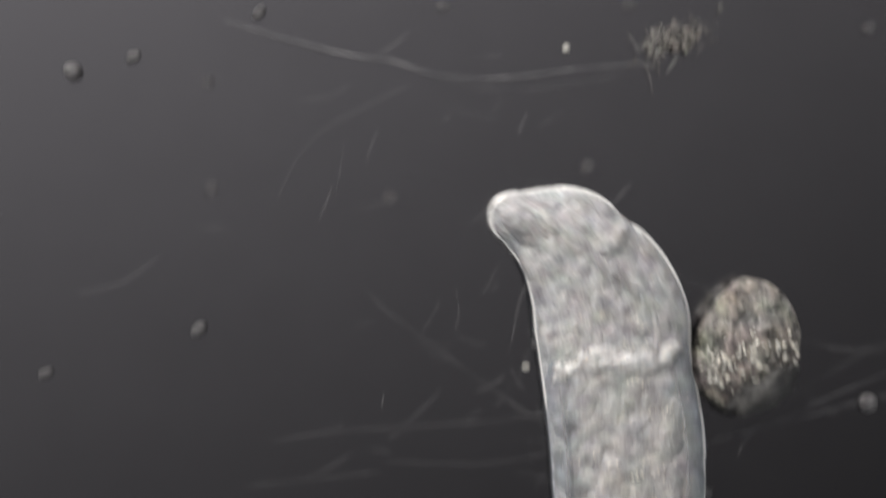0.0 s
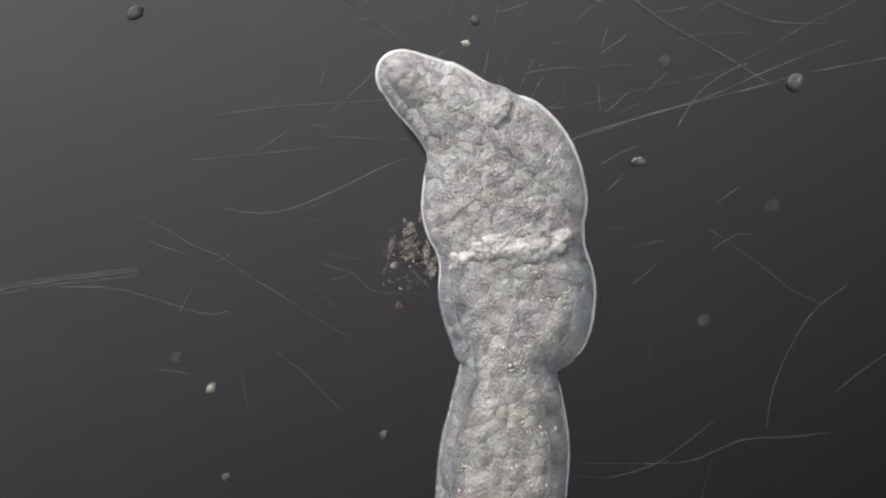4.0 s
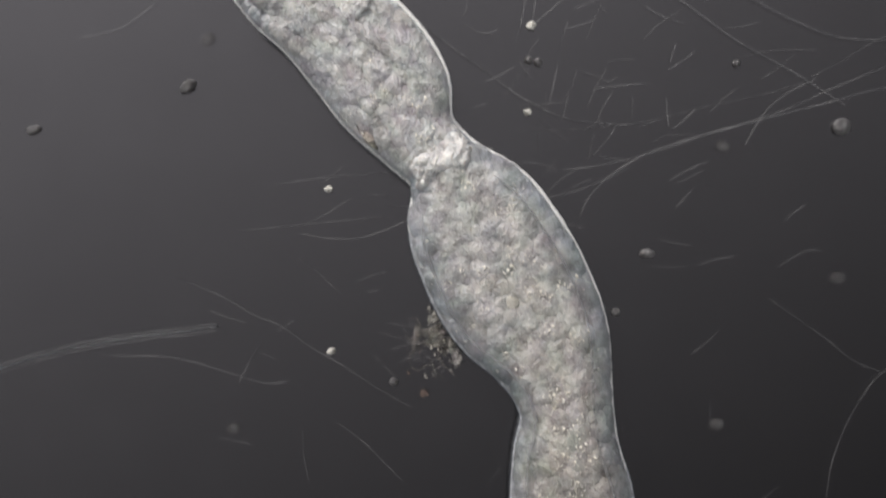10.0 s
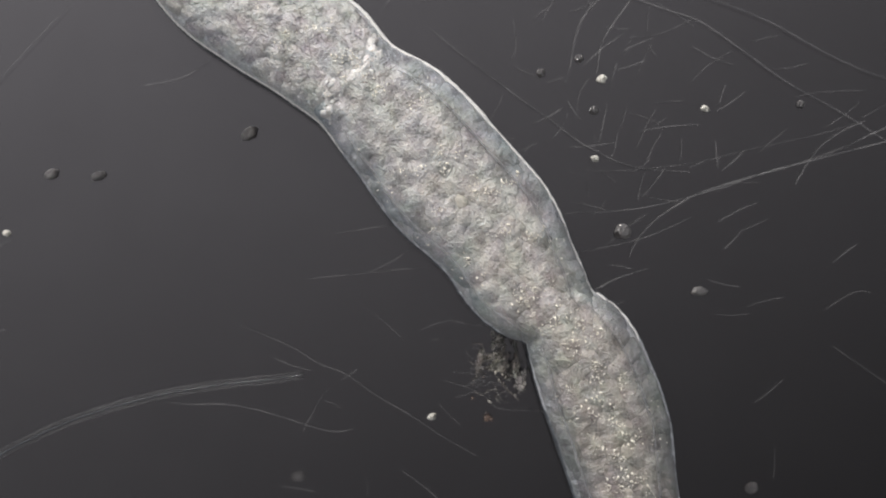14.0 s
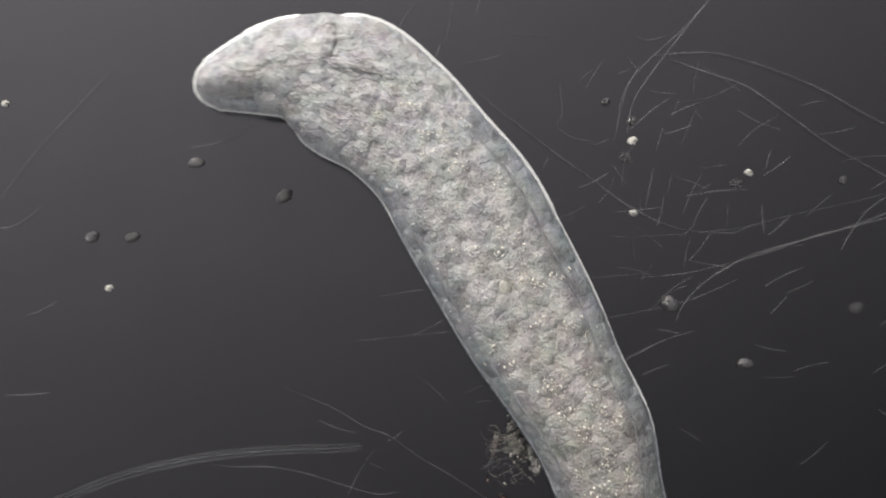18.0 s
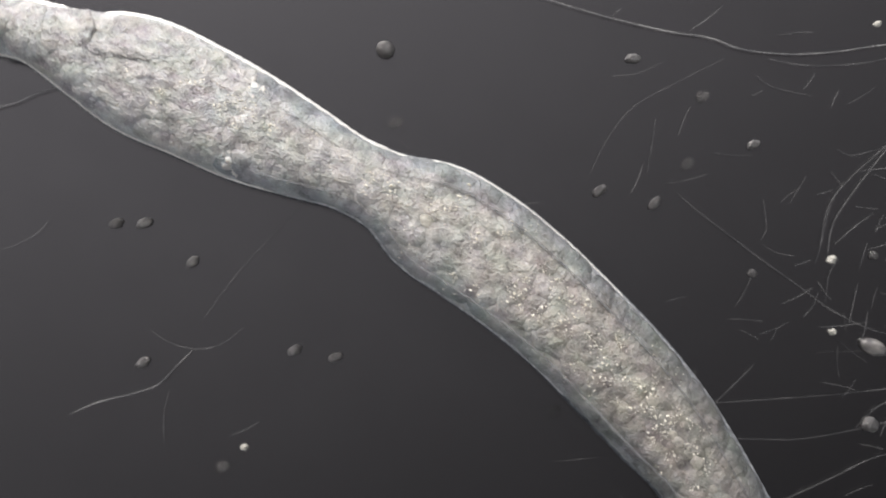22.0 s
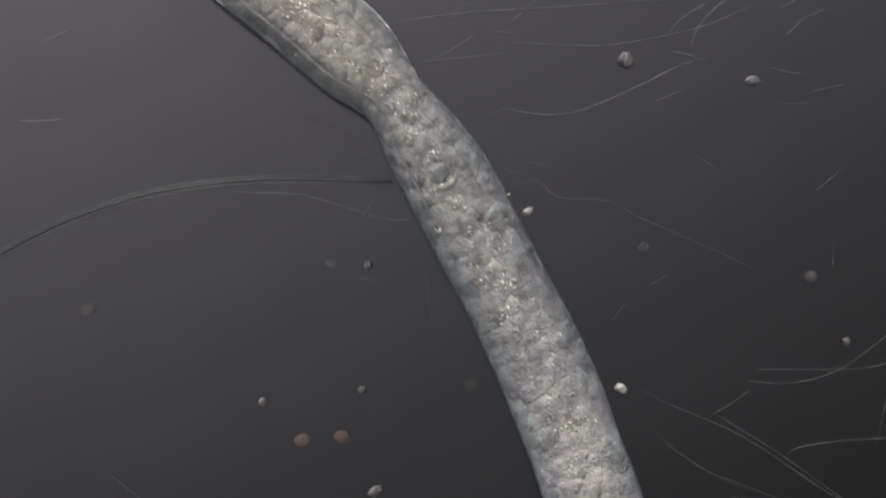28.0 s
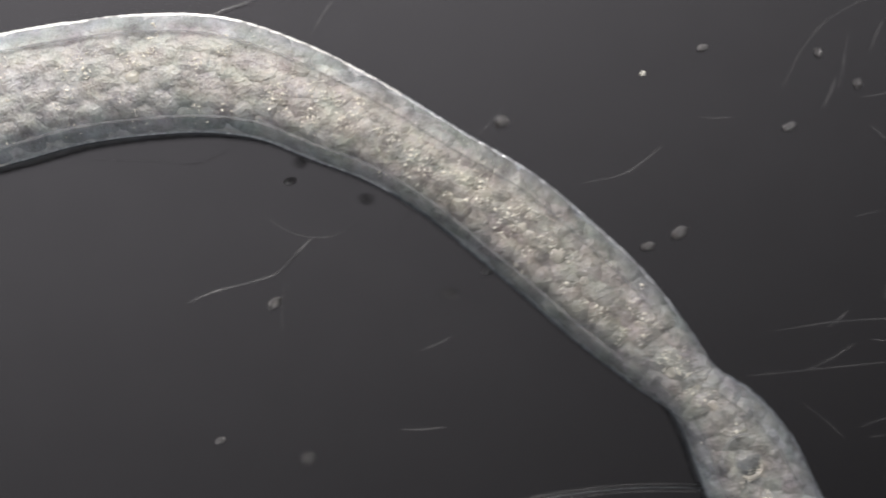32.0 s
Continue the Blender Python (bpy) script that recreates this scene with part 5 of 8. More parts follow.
def along(points, s):
    """Place, width and heading of the body at lengths s, smoothly through the points."""
    k = points[:, 3]
    out = []
    for c in range(3):
        v = points[:, c]
        slope = np.gradient(v, k)
        i = np.clip(np.searchsorted(k, s) - 1, 0, len(k) - 2)
        h = k[i + 1] - k[i]
        u = np.clip((s - k[i]) / h, 0, 1)
        out.append((1 + 2 * u) * (1 - u) ** 2 * v[i] + u * (1 - u) ** 2 * h * slope[i] + u * u * (3 - 2 * u) * v[i + 1] + u * u * (u - 1) * h * slope[i + 1])
    return out


FINE = np.linspace(0, 2.8, 561)
LINES = []
for t, points in SHAPES:
    x, y, w = along(points, FINE)
    dx, dy = np.gradient(x), np.gradient(y)
    soft = np.hanning(45)
    pad = lambda v: np.convolve(np.pad(v, 22, mode="edge"), soft, mode="valid")
    dx, dy = pad(dx), pad(dy)
    n = np.hypot(dx, dy) + 1e-9
    LINES.append((t, x, y, w, dx / n, dy / n))
PIECES = []
FOLDS = set()


def piece_pose(line, s, u, inset, z, edge):
    """Where a piece sits that belongs at length s, a share u of the half-width from the middle."""
    t, x, y, w, dx, dy = line
    at = lambda v: float(np.interp(s, FINE, v))
    dip = lambda ss: 0.023 * math.exp(-((ss - 0.172) / 0.022) ** 2) if u > 0.9 and edge else 0.0
    half = max(at(w) / 2 - inset - dip(s), 0.004)
    px, py = at(x) - u * half * at(dy), at(y) + u * half * at(dx)
    if edge:
        e = 0.014 if s < 0.25 else 0.034
        q = []
        for ss in (max(s - e, 0), min(s + e, 2.8)):
            g = lambda v: float(np.interp(ss, FINE, v))
            hh = max(g(w) / 2 - inset - dip(ss), 0.004)
            q.append((g(x) - u * hh * g(dy), g(y) + u * hh * g(dx)))
        mid = math.atan2(at(dy), at(dx))
        lean = math.atan2(q[1][1] - q[0][1], q[1][0] - q[0][0]) - mid
        lean = math.atan2(math.sin(lean), math.cos(lean))
        ang = mid + max(-0.6, min(0.6, lean))
    else:
        ang = math.atan2(at(dy), at(dx))
    return px, py, z, ang


def add_piece(name, mesh, mat, s, u, inset, z, edge=False, label=""):
    ob = part(name, mesh, mat, worm, label)
    ob.color = (s / 3, (u + 1.5) / 3, 0.5, 1)
    PIECES.append((ob, s, u, inset, z, edge))
    return ob


def rim(long, wide, thick):
    """The thin cuticle along the outer edge of a wall piece, on its left side."""
    pts = [(long * math.sin(a), wide * math.cos(a)) for a in (radians(v) for v in (-26, -13, 0, 13, 26))]
    return tube(pts, thick, 6, 0.15)


def grow_worm():
    r = random.Random(21)
    RW, RL = 0.042, 0.052
    walls = [mesh_of("body_wall", lump(RL, RW, 0.063, 0.010, 2.0, i, 4, 0.006), m_skin) for i in range(6)]
    tips = [mesh_of("body_wall", lump(0.040, 0.028, 0.050, 0.015, 2.0, i, 3, 0.010), m_skin) for i in range(3)]
    nicks = [mesh_of("body_wall", lump(0.026, 0.028, 0.056, 0.02, 2.0, i, 3, 0.012), m_skin) for i in range(3)]
    cheeks = [mesh_of("body_wall", lump(0.024, 0.022, 0.046, 0.015, 2.0, i, 3, 0.010), m_skin) for i in range(3)]
    edge_of = lambda long, wide, thick, mat: mesh_of("cuticle", rim(long, wide, thick), mat)
    # by size of the wall piece (small, notched, long, beside the snout): light painted in as a bright upper edge, its
    # dull run, a faint lower edge, and a dark shade line outside
    lit_rims = [edge_of(L, W, t, m_lit_edge) for L, W, t in ((0.040, 0.028, 0.0060), (0.028, 0.028, 0.0056), (RL, RW, 0.0050), (0.024, 0.022, 0.0042))]
    thin = [edge_of(L, W, 0.0028, m_lit_edge) for L, W in ((0.040, 0.028), (0.028, 0.028), (RL, RW), (0.024, 0.022))]
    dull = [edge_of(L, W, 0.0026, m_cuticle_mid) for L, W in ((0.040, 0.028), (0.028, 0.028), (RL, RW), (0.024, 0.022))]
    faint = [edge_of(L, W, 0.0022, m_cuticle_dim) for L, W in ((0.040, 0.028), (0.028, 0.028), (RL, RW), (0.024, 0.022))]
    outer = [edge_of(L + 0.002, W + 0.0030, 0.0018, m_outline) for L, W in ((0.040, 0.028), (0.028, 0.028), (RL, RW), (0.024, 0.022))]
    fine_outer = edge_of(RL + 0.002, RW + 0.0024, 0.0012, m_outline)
    beads = [bead_row(i) for i in range(5)]
    snout = add_piece("snout", mesh_of("snout", lump(0.062, 0.048, 0.056, 0.02, 2.0, 2, 4, 0.010), m_head_flesh), None, 0.037, 0, 0, 0.060)
    arc = [(-0.062 * math.cos(a), 0.048 * math.sin(a)) for a in (radians(v) for v in range(-60, 61, 10))]
    part("cuticle", mesh_of("cuticle", tube(arc, 0.0046, 6, 0.25), m_lit_edge), None, snout)
    add_piece("tail_tip", mesh_of("tail_tip", lump(0.058, 0.053, 0.060, 0.03, 2.0, 5, 4, 0.015), m_skin), None, 2.757, 0, 0, 0.062)
    s = 0.024
    while s < 2.755:
        tip = s < 0.225 or s > 2.70
        notch = 0.125 < s < 0.225
        size = 3 if s < 0.07 else 1 if notch or s < 0.085 else 0 if tip else 2
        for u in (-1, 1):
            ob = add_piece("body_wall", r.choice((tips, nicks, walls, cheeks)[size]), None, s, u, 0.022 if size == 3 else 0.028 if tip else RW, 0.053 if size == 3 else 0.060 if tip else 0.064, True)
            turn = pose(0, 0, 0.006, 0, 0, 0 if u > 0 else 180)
            # the upper side keeps the lit copies further along than the lower
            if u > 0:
                kind = lit_rims if s < 0.70 else thin if s < 1.15 else dull if s < 1.6 else faint
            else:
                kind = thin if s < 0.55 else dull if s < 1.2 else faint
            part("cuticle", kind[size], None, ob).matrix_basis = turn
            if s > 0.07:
                part("cuticle_shadow", fine_outer if size == 2 and s > 1.3 else outer[size], None, ob, "thin dark edge shade painted outside the cuticle").matrix_basis = pose(0, 0, -0.004, 0, 0, 0 if u > 0 else 180)
            if not tip and r.random() < 0.75:
                tagged(part("wall_grain", r.choice(beads), None, ob), kind="stuff")
        s += 0.009 if notch or s < 0.07 else 0.012 if tip else 0.017
    # the gut: closely overlapping soft lobes in several files, which run together into one surface
    tiny = [mesh_of("head_lobe", lump(0.036, 0.028, 0.046, 0.03, 1.6, i + 60, 4, 0.02), m_head_flesh) for i in range(4)]
    ends = [mesh_of("gut_lobe", lump(0.036, 0.024, 0.046, 0.05, 1.6, i + 80, 4, 0.03), m_gut_flesh) for i in range(4)]
    heads = [mesh_of("head_lobe", lump(0.055, 0.047, 0.050, 0.03, 1.6, i, 4, 0.015), m_head_flesh) for i in range(8)]
    guts = [mesh_of("gut_lobe", lump(0.055, 0.047, 0.050, 0.03, 1.6, i + 9, 4, 0.015), m_gut_flesh) for i in range(8)]
    thin_guts = [mesh_of("gut_lobe", lump(0.055, 0.042, 0.048, 0.03, 1.6, i + 21, 4, 0.015), m_gut_side) for i in range(8)]
    pale = [mesh_of("yolk_body", lump(k, k * 0.85, k * 0.45, 0.30, 1.7, i + 40, 3, 0.10), m_pale_gut) for i, k in enumerate((0.004, 0.005, 0.006, 0.008, 0.011, 0.014))]
    grains = [grain_cluster(i) for i in range(8)]
    s = 0.040
    while s < 2.766:
        head = s < 0.47
        count = 8 if s < 0.66 else 6 if s < 1.5 else 5
        files = [(-0.95 + 1.9 * k / (count - 1), 0.021 * ((k * 0.618) % 1.0)) for k in range(count)]
        for u, ahead in files:
            ss = s + ahead - 0.010 + r.uniform(-0.006, 0.006)
            uu = max(-0.98, min(0.98, u + r.uniform(-0.9, 0.9) / count))
            z = 0.054 + 0.046 * math.sqrt(max(0.0, 1 - (0.80 * uu) ** 2)) + r.uniform(-0.0015, 0.0015)
            kinds = tiny if s < 0.12 else ends if s > 2.68 else heads if head else thin_guts if abs(uu) > 0.8 else guts
            ob = add_piece("head_lobe" if head else "gut_lobe", r.choice(kinds), None, ss, uu, 0.048 if head else 0.041, z)
            if s > 0.26 and r.random() < (0.12 if s < 1.0 else 0.45 if abs(u) < 0.6 and s < 1.7 else 0.33 if abs(u) < 0.6 else 0.14):
                tagged(part("granule", r.choice(grains), None, ob), kind="stuff")
        s += 0.016 if s < 0.12 or s > 2.66 else 0.021
    # rounded pale yolk bodies scattered in the gut, denser towards the tail
    s = 0.54
    while s < 2.72:
        for k in range(1 if s < 1.3 else 2):
            u = max(-0.95, min(0.95, r.gauss(0, 0.5)))
            add_piece("yolk_body", r.choice(pale), None, s + r.uniform(0, 0.02), u, 0.044, 0.1475 - 0.026 * u * u + r.uniform(-0.005, 0.000), label="rounded pale yolk body in the gut")
        s += 0.020
    # larger pale masses near the end of the gut
    rich = [mesh_of("yolk_body", lump(k, k * 0.8, k * 0.5, 0.5, 1.7, i + 50, 4, 0.25), m_bright_yolk) for i, k in enumerate((0.005, 0.007, 0.009, 0.012))]
    for k in range(34):
        u = max(-0.8, min(0.8, r.gauss(0.1, 0.4)))
        add_piece("yolk_body", r.choice(rich), None, r.uniform(2.42, 2.755), u, 0.044, 0.1475 - 0.026 * u * u + r.uniform(-0.004, 0.001), label="rounded pale yolk body in the gut")
    ridge = [mesh_of("fold", lump(0.027, 0.042, 0.019, 0.28, 1.8, i + 3, 4, 0.16), m_fold_flesh) for i in range(5)]
    for k in range(9):
        u = -0.84 + 0.21 * k
        FOLDS.add(add_piece("fold", r.choice(ridge), None, 0.474 - 0.016 * u + 0.012 * math.sin(4 * u) + r.uniform(-0.004, 0.004), u, 0.044, 0.1365 - 0.027 * u * u, label="bright transverse fold behind the throat"))
    seam = [mesh_of("pharynx_margin", lump(0.028, 0.010, 0.009, 0.25, 2.0, i + 3, 4, 0.1), m_head_flesh) for i in range(3)]
    for k in range(12):
        u = 0.30 + 0.50 * math.sin(k / 11 * math.pi * 0.62)
        add_piece("pharynx_margin", r.choice(seam), None, 0.215 + 0.020 * k, u, 0.046, 0.1485 - 0.026 * u * u, True, label="pale curved margin of the pharynx")
    bands = [mesh_of("muscle_band", lump(0.0042, 0.020, 0.007, 0.2, 2.0, i + 3, 3, 0.1), m_head_flesh) for i in range(3)]
    for k in range(24):
        u = r.uniform(0.62, 0.90)
        add_piece("muscle_band", r.choice(bands), None, 0.195 + 0.0105 * k + r.uniform(-0.004, 0.004), u, 0.036, 0.139 - 0.018 * u + r.uniform(-0.002, 0.002), label="thin crosswise muscle band under the skin")
    line = mesh_of("gut_margin", lump(0.036, 0.0024, 0.005, 0.1, 2.0, 3, 3), m_margin)
    for k in range(26):
        for u, inset in ((1, 0.036), (-1, 0.022)):
            add_piece("gut_margin", line, None, 0.56 + 0.05 * k, u, inset, 0.138 if u > 0 else 0.136, True)
    crease = mesh_of("head_crease", lump(0.013, 0.032, 0.012, 0.22, 2.0, 3, 4, 0.10), m_head_flesh)
    for u, z in ((0.80, 0.126), (0.62, 0.134), (0.44, 0.140)):
        add_piece("head_crease", crease, None, 0.172 + 0.030 * (0.95 - u), u, 0.030, z, label="bright crease behind the snout")
    arc = lambda radius, span, way: [(radius * math.cos(radians(v)), radius * math.sin(radians(v))) for v in (way - span, way - span * 0.5, way, way + span * 0.5, way + span)]
    add_piece("vacuole", mesh_of("vacuole", lump(0.020, 0.024, 0.010, 0.2, 2, 5, 4, 0.1), m_vacuole), None, 1.78, -0.15, 0.04, 0.142, label="dark round vacuole")
    add_piece("vacuole_rim", mesh_of("vacuole_rim", tube(arc(0.024, 60, 0), 0.0042, 6, 0.85), m_pale_gut), None, 1.78, -0.15, 0.04, 0.150, label="pale crescent below the vacuole")
    add_piece("vacuole_wall", mesh_of("vacuole_wall", tube(arc(0.045, 60, 205), 0.0022, 6, 0.85), m_margin), None, 1.775, -0.1, 0.04, 0.152, label="thin grey wall round the vacuole")


def bead_row(seed):
    """Pale specks in the body wall."""
    r = random.Random(seed + 170)
    bm = bmesh.new()
    for i in range(16):
        x, y = r.uniform(-0.016, 0.016), max(-0.03, min(0.03, r.gauss(0.004, 0.014)))
        c = bmesh.ops.create_icosphere(bm, subdivisions=1, radius=r.uniform(0.0006, 0.0019))
        bmesh.ops.translate(bm, verts=c["verts"], vec=(x, y, 0.0625 * math.sqrt(1 - (y / 0.036) ** 2)))
    return mesh_of("wall_grain", bm, m_wall_speck)


def grain_cluster(seed):
    """Bright granules that sit on a lobe of the gut."""
    r = random.Random(seed + 70)
    bm = bmesh.new()
    for i in range(30):
        a, q = r.uniform(0, 6.28), min(0.033, abs(r.gauss(0, 0.022)))
        c = bmesh.ops.create_icosphere(bm, subdivisions=1, radius=1)
        k = r.uniform(0.0005, 0.0014) * (1.8 if r.random() < 0.10 else 1)
        m = pose(q * math.cos(a), q * math.sin(a), 0.0505 * math.sqrt(1 - (q * math.cos(a) / 0.055) ** 2 - (q * math.sin(a) / 0.044) ** 2), r.uniform(0, 90), 0, r.uniform(0, 180))
        bmesh.ops.transform(bm, verts=c["verts"], matrix=m @ Matrix.Diagonal((k * r.uniform(1, 2.2), k, k * 0.8, 1)))
    return mesh_of("granule", bm, m_grain)


grow_worm()
speck("bubble", 0.024, [(0.5, 0.638, 0.254), (1, 0.638, 0.251), (1.5, 0.638, 0.254), (2.5, 0.628, 0.249), (4.5, 0.612, 0.248), (5, 0.604, 0.265), (6, 0.594, 0.283), (7, 0.596, 0.28), (8, 0.597, 0.281), (9, 0.591, 0.286), (9.5, 0.595, 0.29), (10, 0.592, 0.292), (10.5, 0.594, 0.29), (11, 0.591, 0.294), (12, 0.591, 0.297), (13, 0.594, 0.297), (13.5, 0.584, 0.3)], "bubble")
speck("particle", 0.017, [(2, 0.488, 0.054), (2.5, 0.503, 0.044), (4.5, 0.583, 0.03), (7.5, 0.583, 0.021), (8, 0.587, 0.022), (9, 0.586, 0.019), (9.5, 0.593, 0.021), (10, 0.585, 0.025), (10.5, 0.58, 0.025), (12.5, 0.588, 0.024), (13.5, 0.586, 0.021)], "soft")
speck("particle", 0.015, [(2, -0.468, -0.238), (4.5, -0.478, -0.237), (5.5, -0.477, -0.245), (7, -0.478, -0.244), (7.5, -0.481, -0.244), (8.5, -0.478, -0.245), (9.5, -0.485, -0.248), (10, -0.483, -0.241), (13, -0.482, -0.245), (13.5, -0.48, -0.242), (16, -0.501, -0.24), (25, -0.497, -0.232), (27.5, -0.528, -0.239), (28, -0.527, -0.239), (31, -0.552, -0.28)], "soft")
speck("particle", 0.011, [(0, -1.058, 0.312), (14.55, -1.058, 0.312), (15.5, -0.844, 0.183), (16, -0.848, 0.184), (16.5, -0.859, 0.179), (17, -0.879, 0.198), (17.5, -0.887, 0.213), (18, -0.896, 0.202), (18.5, -0.904, 0.202), (19, -0.921, 0.197), (20, -0.947, 0.188), (20.5, -0.968, 0.18), (21, -0.985, 0.169), (21.5, -0.996, 0.153), (22, -1.015, 0.133), (22.5, -1.031, 0.125), (23, -1.037, 0.117), (23.5, -1.052, 0.104), (24, -1.082, 0.103), (24.5, -1.077, 0.088), (25, -1.109, 0.076), (25.5, -1.127, 0.063), (26.45, -1.417, -0.212)], "bright")
speck("particle", 0.015, [(0, -1.129, 0.581), (18.55, -1.129, 0.581), (19.5, -1.043, 0.529), (20, -1.055, 0.529), (20.5, -1.076, 0.487), (21, -1.102, 0.468), (21.5, -1.11, 0.46), (22, -1.106, 0.46), (22.5, -1.108, 0.468), (23, -1.118, 0.471), (23.5, -1.122, 0.462), (24, -1.115, 0.453), (24.5, -1.095, 0.449)], "oval")
speck("particle", 0.017, [(20, -1.191, 0.526), (20.5, -1.19, 0.53), (22.5, -1.191, 0.527), (23.5, -1.183, 0.521), (24, -1.188, 0.525), (24.5, -1.187, 0.525)], "oval")
speck("bubble", 0.024, [(21, -0.767, 0.84), (22, -0.765, 0.835), (22.5, -0.765, 0.837), (23, -0.763, 0.829)], "bubble")
speck("particle", 0.014, [(0, -0.124, 1.003), (19.55, -0.124, 1.003), (20.5, -0.127, 0.703), (21.5, -0.117, 0.682), (22, -0.114, 0.668), (22.5, -0.112, 0.669), (23, -0.114, 0.668), (23.5, -0.115, 0.673)], "oval")
speck("particle", 0.012, [(0, -0.48, -0.519), (3.55, -0.48, -0.519), (4.5, -0.336, -0.04), (5, -0.329, -0.061), (5.5, -0.319, -0.101), (6, -0.304, -0.119), (6.5, -0.297, -0.115), (7, -0.304, -0.112), (7.5, -0.295, -0.134), (8, -0.28, -0.154), (8.5, -0.274, -0.143), (9, -0.289, -0.14), (9.5, -0.316, -0.123), (10, -0.31, -0.105), (10.5, -0.324, -0.1), (11, -0.313, -0.122), (11.5, -0.3, -0.119), (12, -0.303, -0.119), (12.5, -0.286, -0.117), (13, -0.266, -0.137), (13.5, -0.251, -0.138), (16, -0.238, -0.116), (17, 0.562, -0.116)], "bright")
speck("particle", 0.011, [(6, 0.401, 0.404), (6.5, 0.405, 0.4), (7, 0.402, 0.395), (7.5, 0.407, 0.394), (8, 0.408, 0.392), (8.5, 0.408, 0.397), (9, 0.399, 0.412), (9.5, 0.405, 0.408), (10, 0.407, 0.404), (13, 0.404, 0.417), (13.5, 0.407, 0.417), (16, 0.396, 0.414), (16.5, 0.398, 0.413), (17, 0.402, 0.405), (17.5, 0.403, 0.402), (18, 0.402, 0.393), (19.5, 0.403, 0.393)], "round")
speck("particle", 0.012, [(0, -0.552, -0.594), (26.55, -0.552, -0.594), (27.5, -0.473, -0.466), (28, -0.473, -0.461), (29.5, -0.469, -0.462), (30.5, -0.458, -0.462)], "round")
speck("particle", 0.019, [(27.5, -0.51, -0.545), (28.5, -0.508, -0.542), (29.5, -0.508, -0.548), (30.5, -0.51, -0.546)], "rust")
speck("particle", 0.015, [(27.5, 0.005, -0.499), (28, -0.015, -0.458), (28.5, -0.024, -0.428), (29, -0.041, -0.387), (29.95, 0.314, -0.035)], "bright")
speck("particle", 0.014, [(0, -0.09, -0.604), (26.55, -0.09, -0.604), (27.5, 0.025, -0.221), (28, 0.025, -0.209), (28.5, 0.03, -0.208), (29.45, 0.243, 0.003)], "soft")
speck("particle", 0.013, [(0, -1.506, 0.521), (30.05, -1.506, 0.521), (31, -1.266, 0.452), (32, -1.273, 0.452)], "oval")
speck("particle", 0.017, [(0, -1.504, 0.314), (30.05, -1.504, 0.314), (31, -1.333, 0.211), (31.5, -1.316, 0.227), (32, -1.3, 0.235)], "oval")
speck("particle", 0.015, [(0, -0.632, 0.997), (30.05, -0.632, 0.997), (31, -0.639, 0.347), (31.5, -0.639, 0.338), (32, -0.64, 0.336)], "oval")
speck("particle", 0.014, [(0, -0.384, 1.002), (30.55, -0.384, 1.002), (31.5, -0.389, 0.552), (32, -0.389, 0.548)], "oval")
speck("particle", 0.012, [(0, -0.425, 0.996), (30.55, -0.425, 0.996), (31.5, -0.519, 0.659), (32, -0.543, 0.688)], "oval")
speck("particle", 0.011, [(31.5, -1.395, -0.007)], "oval")
speck("particle", 0.009, [(0, -0.508, 1.025), (30.55, -0.508, 1.025), (31.5, -0.615, 0.64), (32, -0.649, 0.642)], "bright")
speck("particle", 0.016, [(0, -0.661, 0.866), (0.95, -0.66, 0.966)], "oval")
speck("particle", 0.016, [(0, -0.438, 0.944)], "oval")
speck("particle", 0.016, [(0, -0.529, 0.821), (0.95, -0.488, 0.966)], "soft")
speck("particle", 0.016, [(0, -0.523, 0.632), (0.95, -0.429, 0.969)], "soft")
speck("particle", 0.016, [(0, -0.207, 0.617), (1, -0.233, 0.596), (1.95, -0.126, 0.981)], "soft")
speck("particle", 0.016, [(0, 0.64, 0.916)], "soft")
speck("particle", 0.016, [(0, 0.142, 0.672), (0.95, 0.249, 0.777)], "soft")
speck("particle", 0.016, [(0, -0.112, 0.958)], "soft")
speck("particle", 0.016, [(0, 0.217, 0.958)], "soft")
speck("particle", 0.016, [(0, -0.406, 1.01), (1, -0.5, 0.673), (1.95, -0.496, 0.973)], "oval")
speck("particle", 0.019, [(1, -0.545, 0.384), (2, -0.544, 0.373), (5.5, -0.557, 0.369), (6, -0.557, 0.363), (6.5, -0.557, 0.364), (7, -0.561, 0.364), (8, -0.559, 0.363), (9.5, -0.561, 0.363), (10.5, -0.565, 0.362), (11, -0.564, 0.364), (11.5, -0.562, 0.362), (12.5, -0.561, 0.364), (13.5, -0.564, 0.365), (15.5, -0.582, 0.362), (16, -0.58, 0.363), (16.5, -0.582, 0.364), (17, -0.587, 0.362), (18.5, -0.586, 0.365), (19.5, -0.584, 0.358), (20, -0.585, 0.36)], "oval")
speck("particle", 0.015, [(1, -0.815, 0.306), (2, -0.817, 0.297), (7, -0.828, 0.287), (8, -0.83, 0.287), (8.5, -0.828, 0.288), (9.5, -0.834, 0.287), (11, -0.836, 0.286), (11.5, -0.831, 0.288), (12, -0.831, 0.286), (13, -0.83, 0.29), (15.5, -0.848, 0.29), (17.5, -0.855, 0.291), (18.5, -0.853, 0.292), (19.5, -0.85, 0.286), (21, -0.855, 0.288), (22.5, -0.852, 0.292), (23, -0.853, 0.29), (23.5, -0.847, 0.288), (25.5, -0.846, 0.289)], "oval")
speck("particle", 0.016, [(0, -0.942, 0.591), (1, -0.51, 0.466), (1.95, -0.504, 0.966)], "soft")
speck("particle", 0.012, [(1, 0.341, -0.093), (1.95, 0.841, -0.093)], "round")
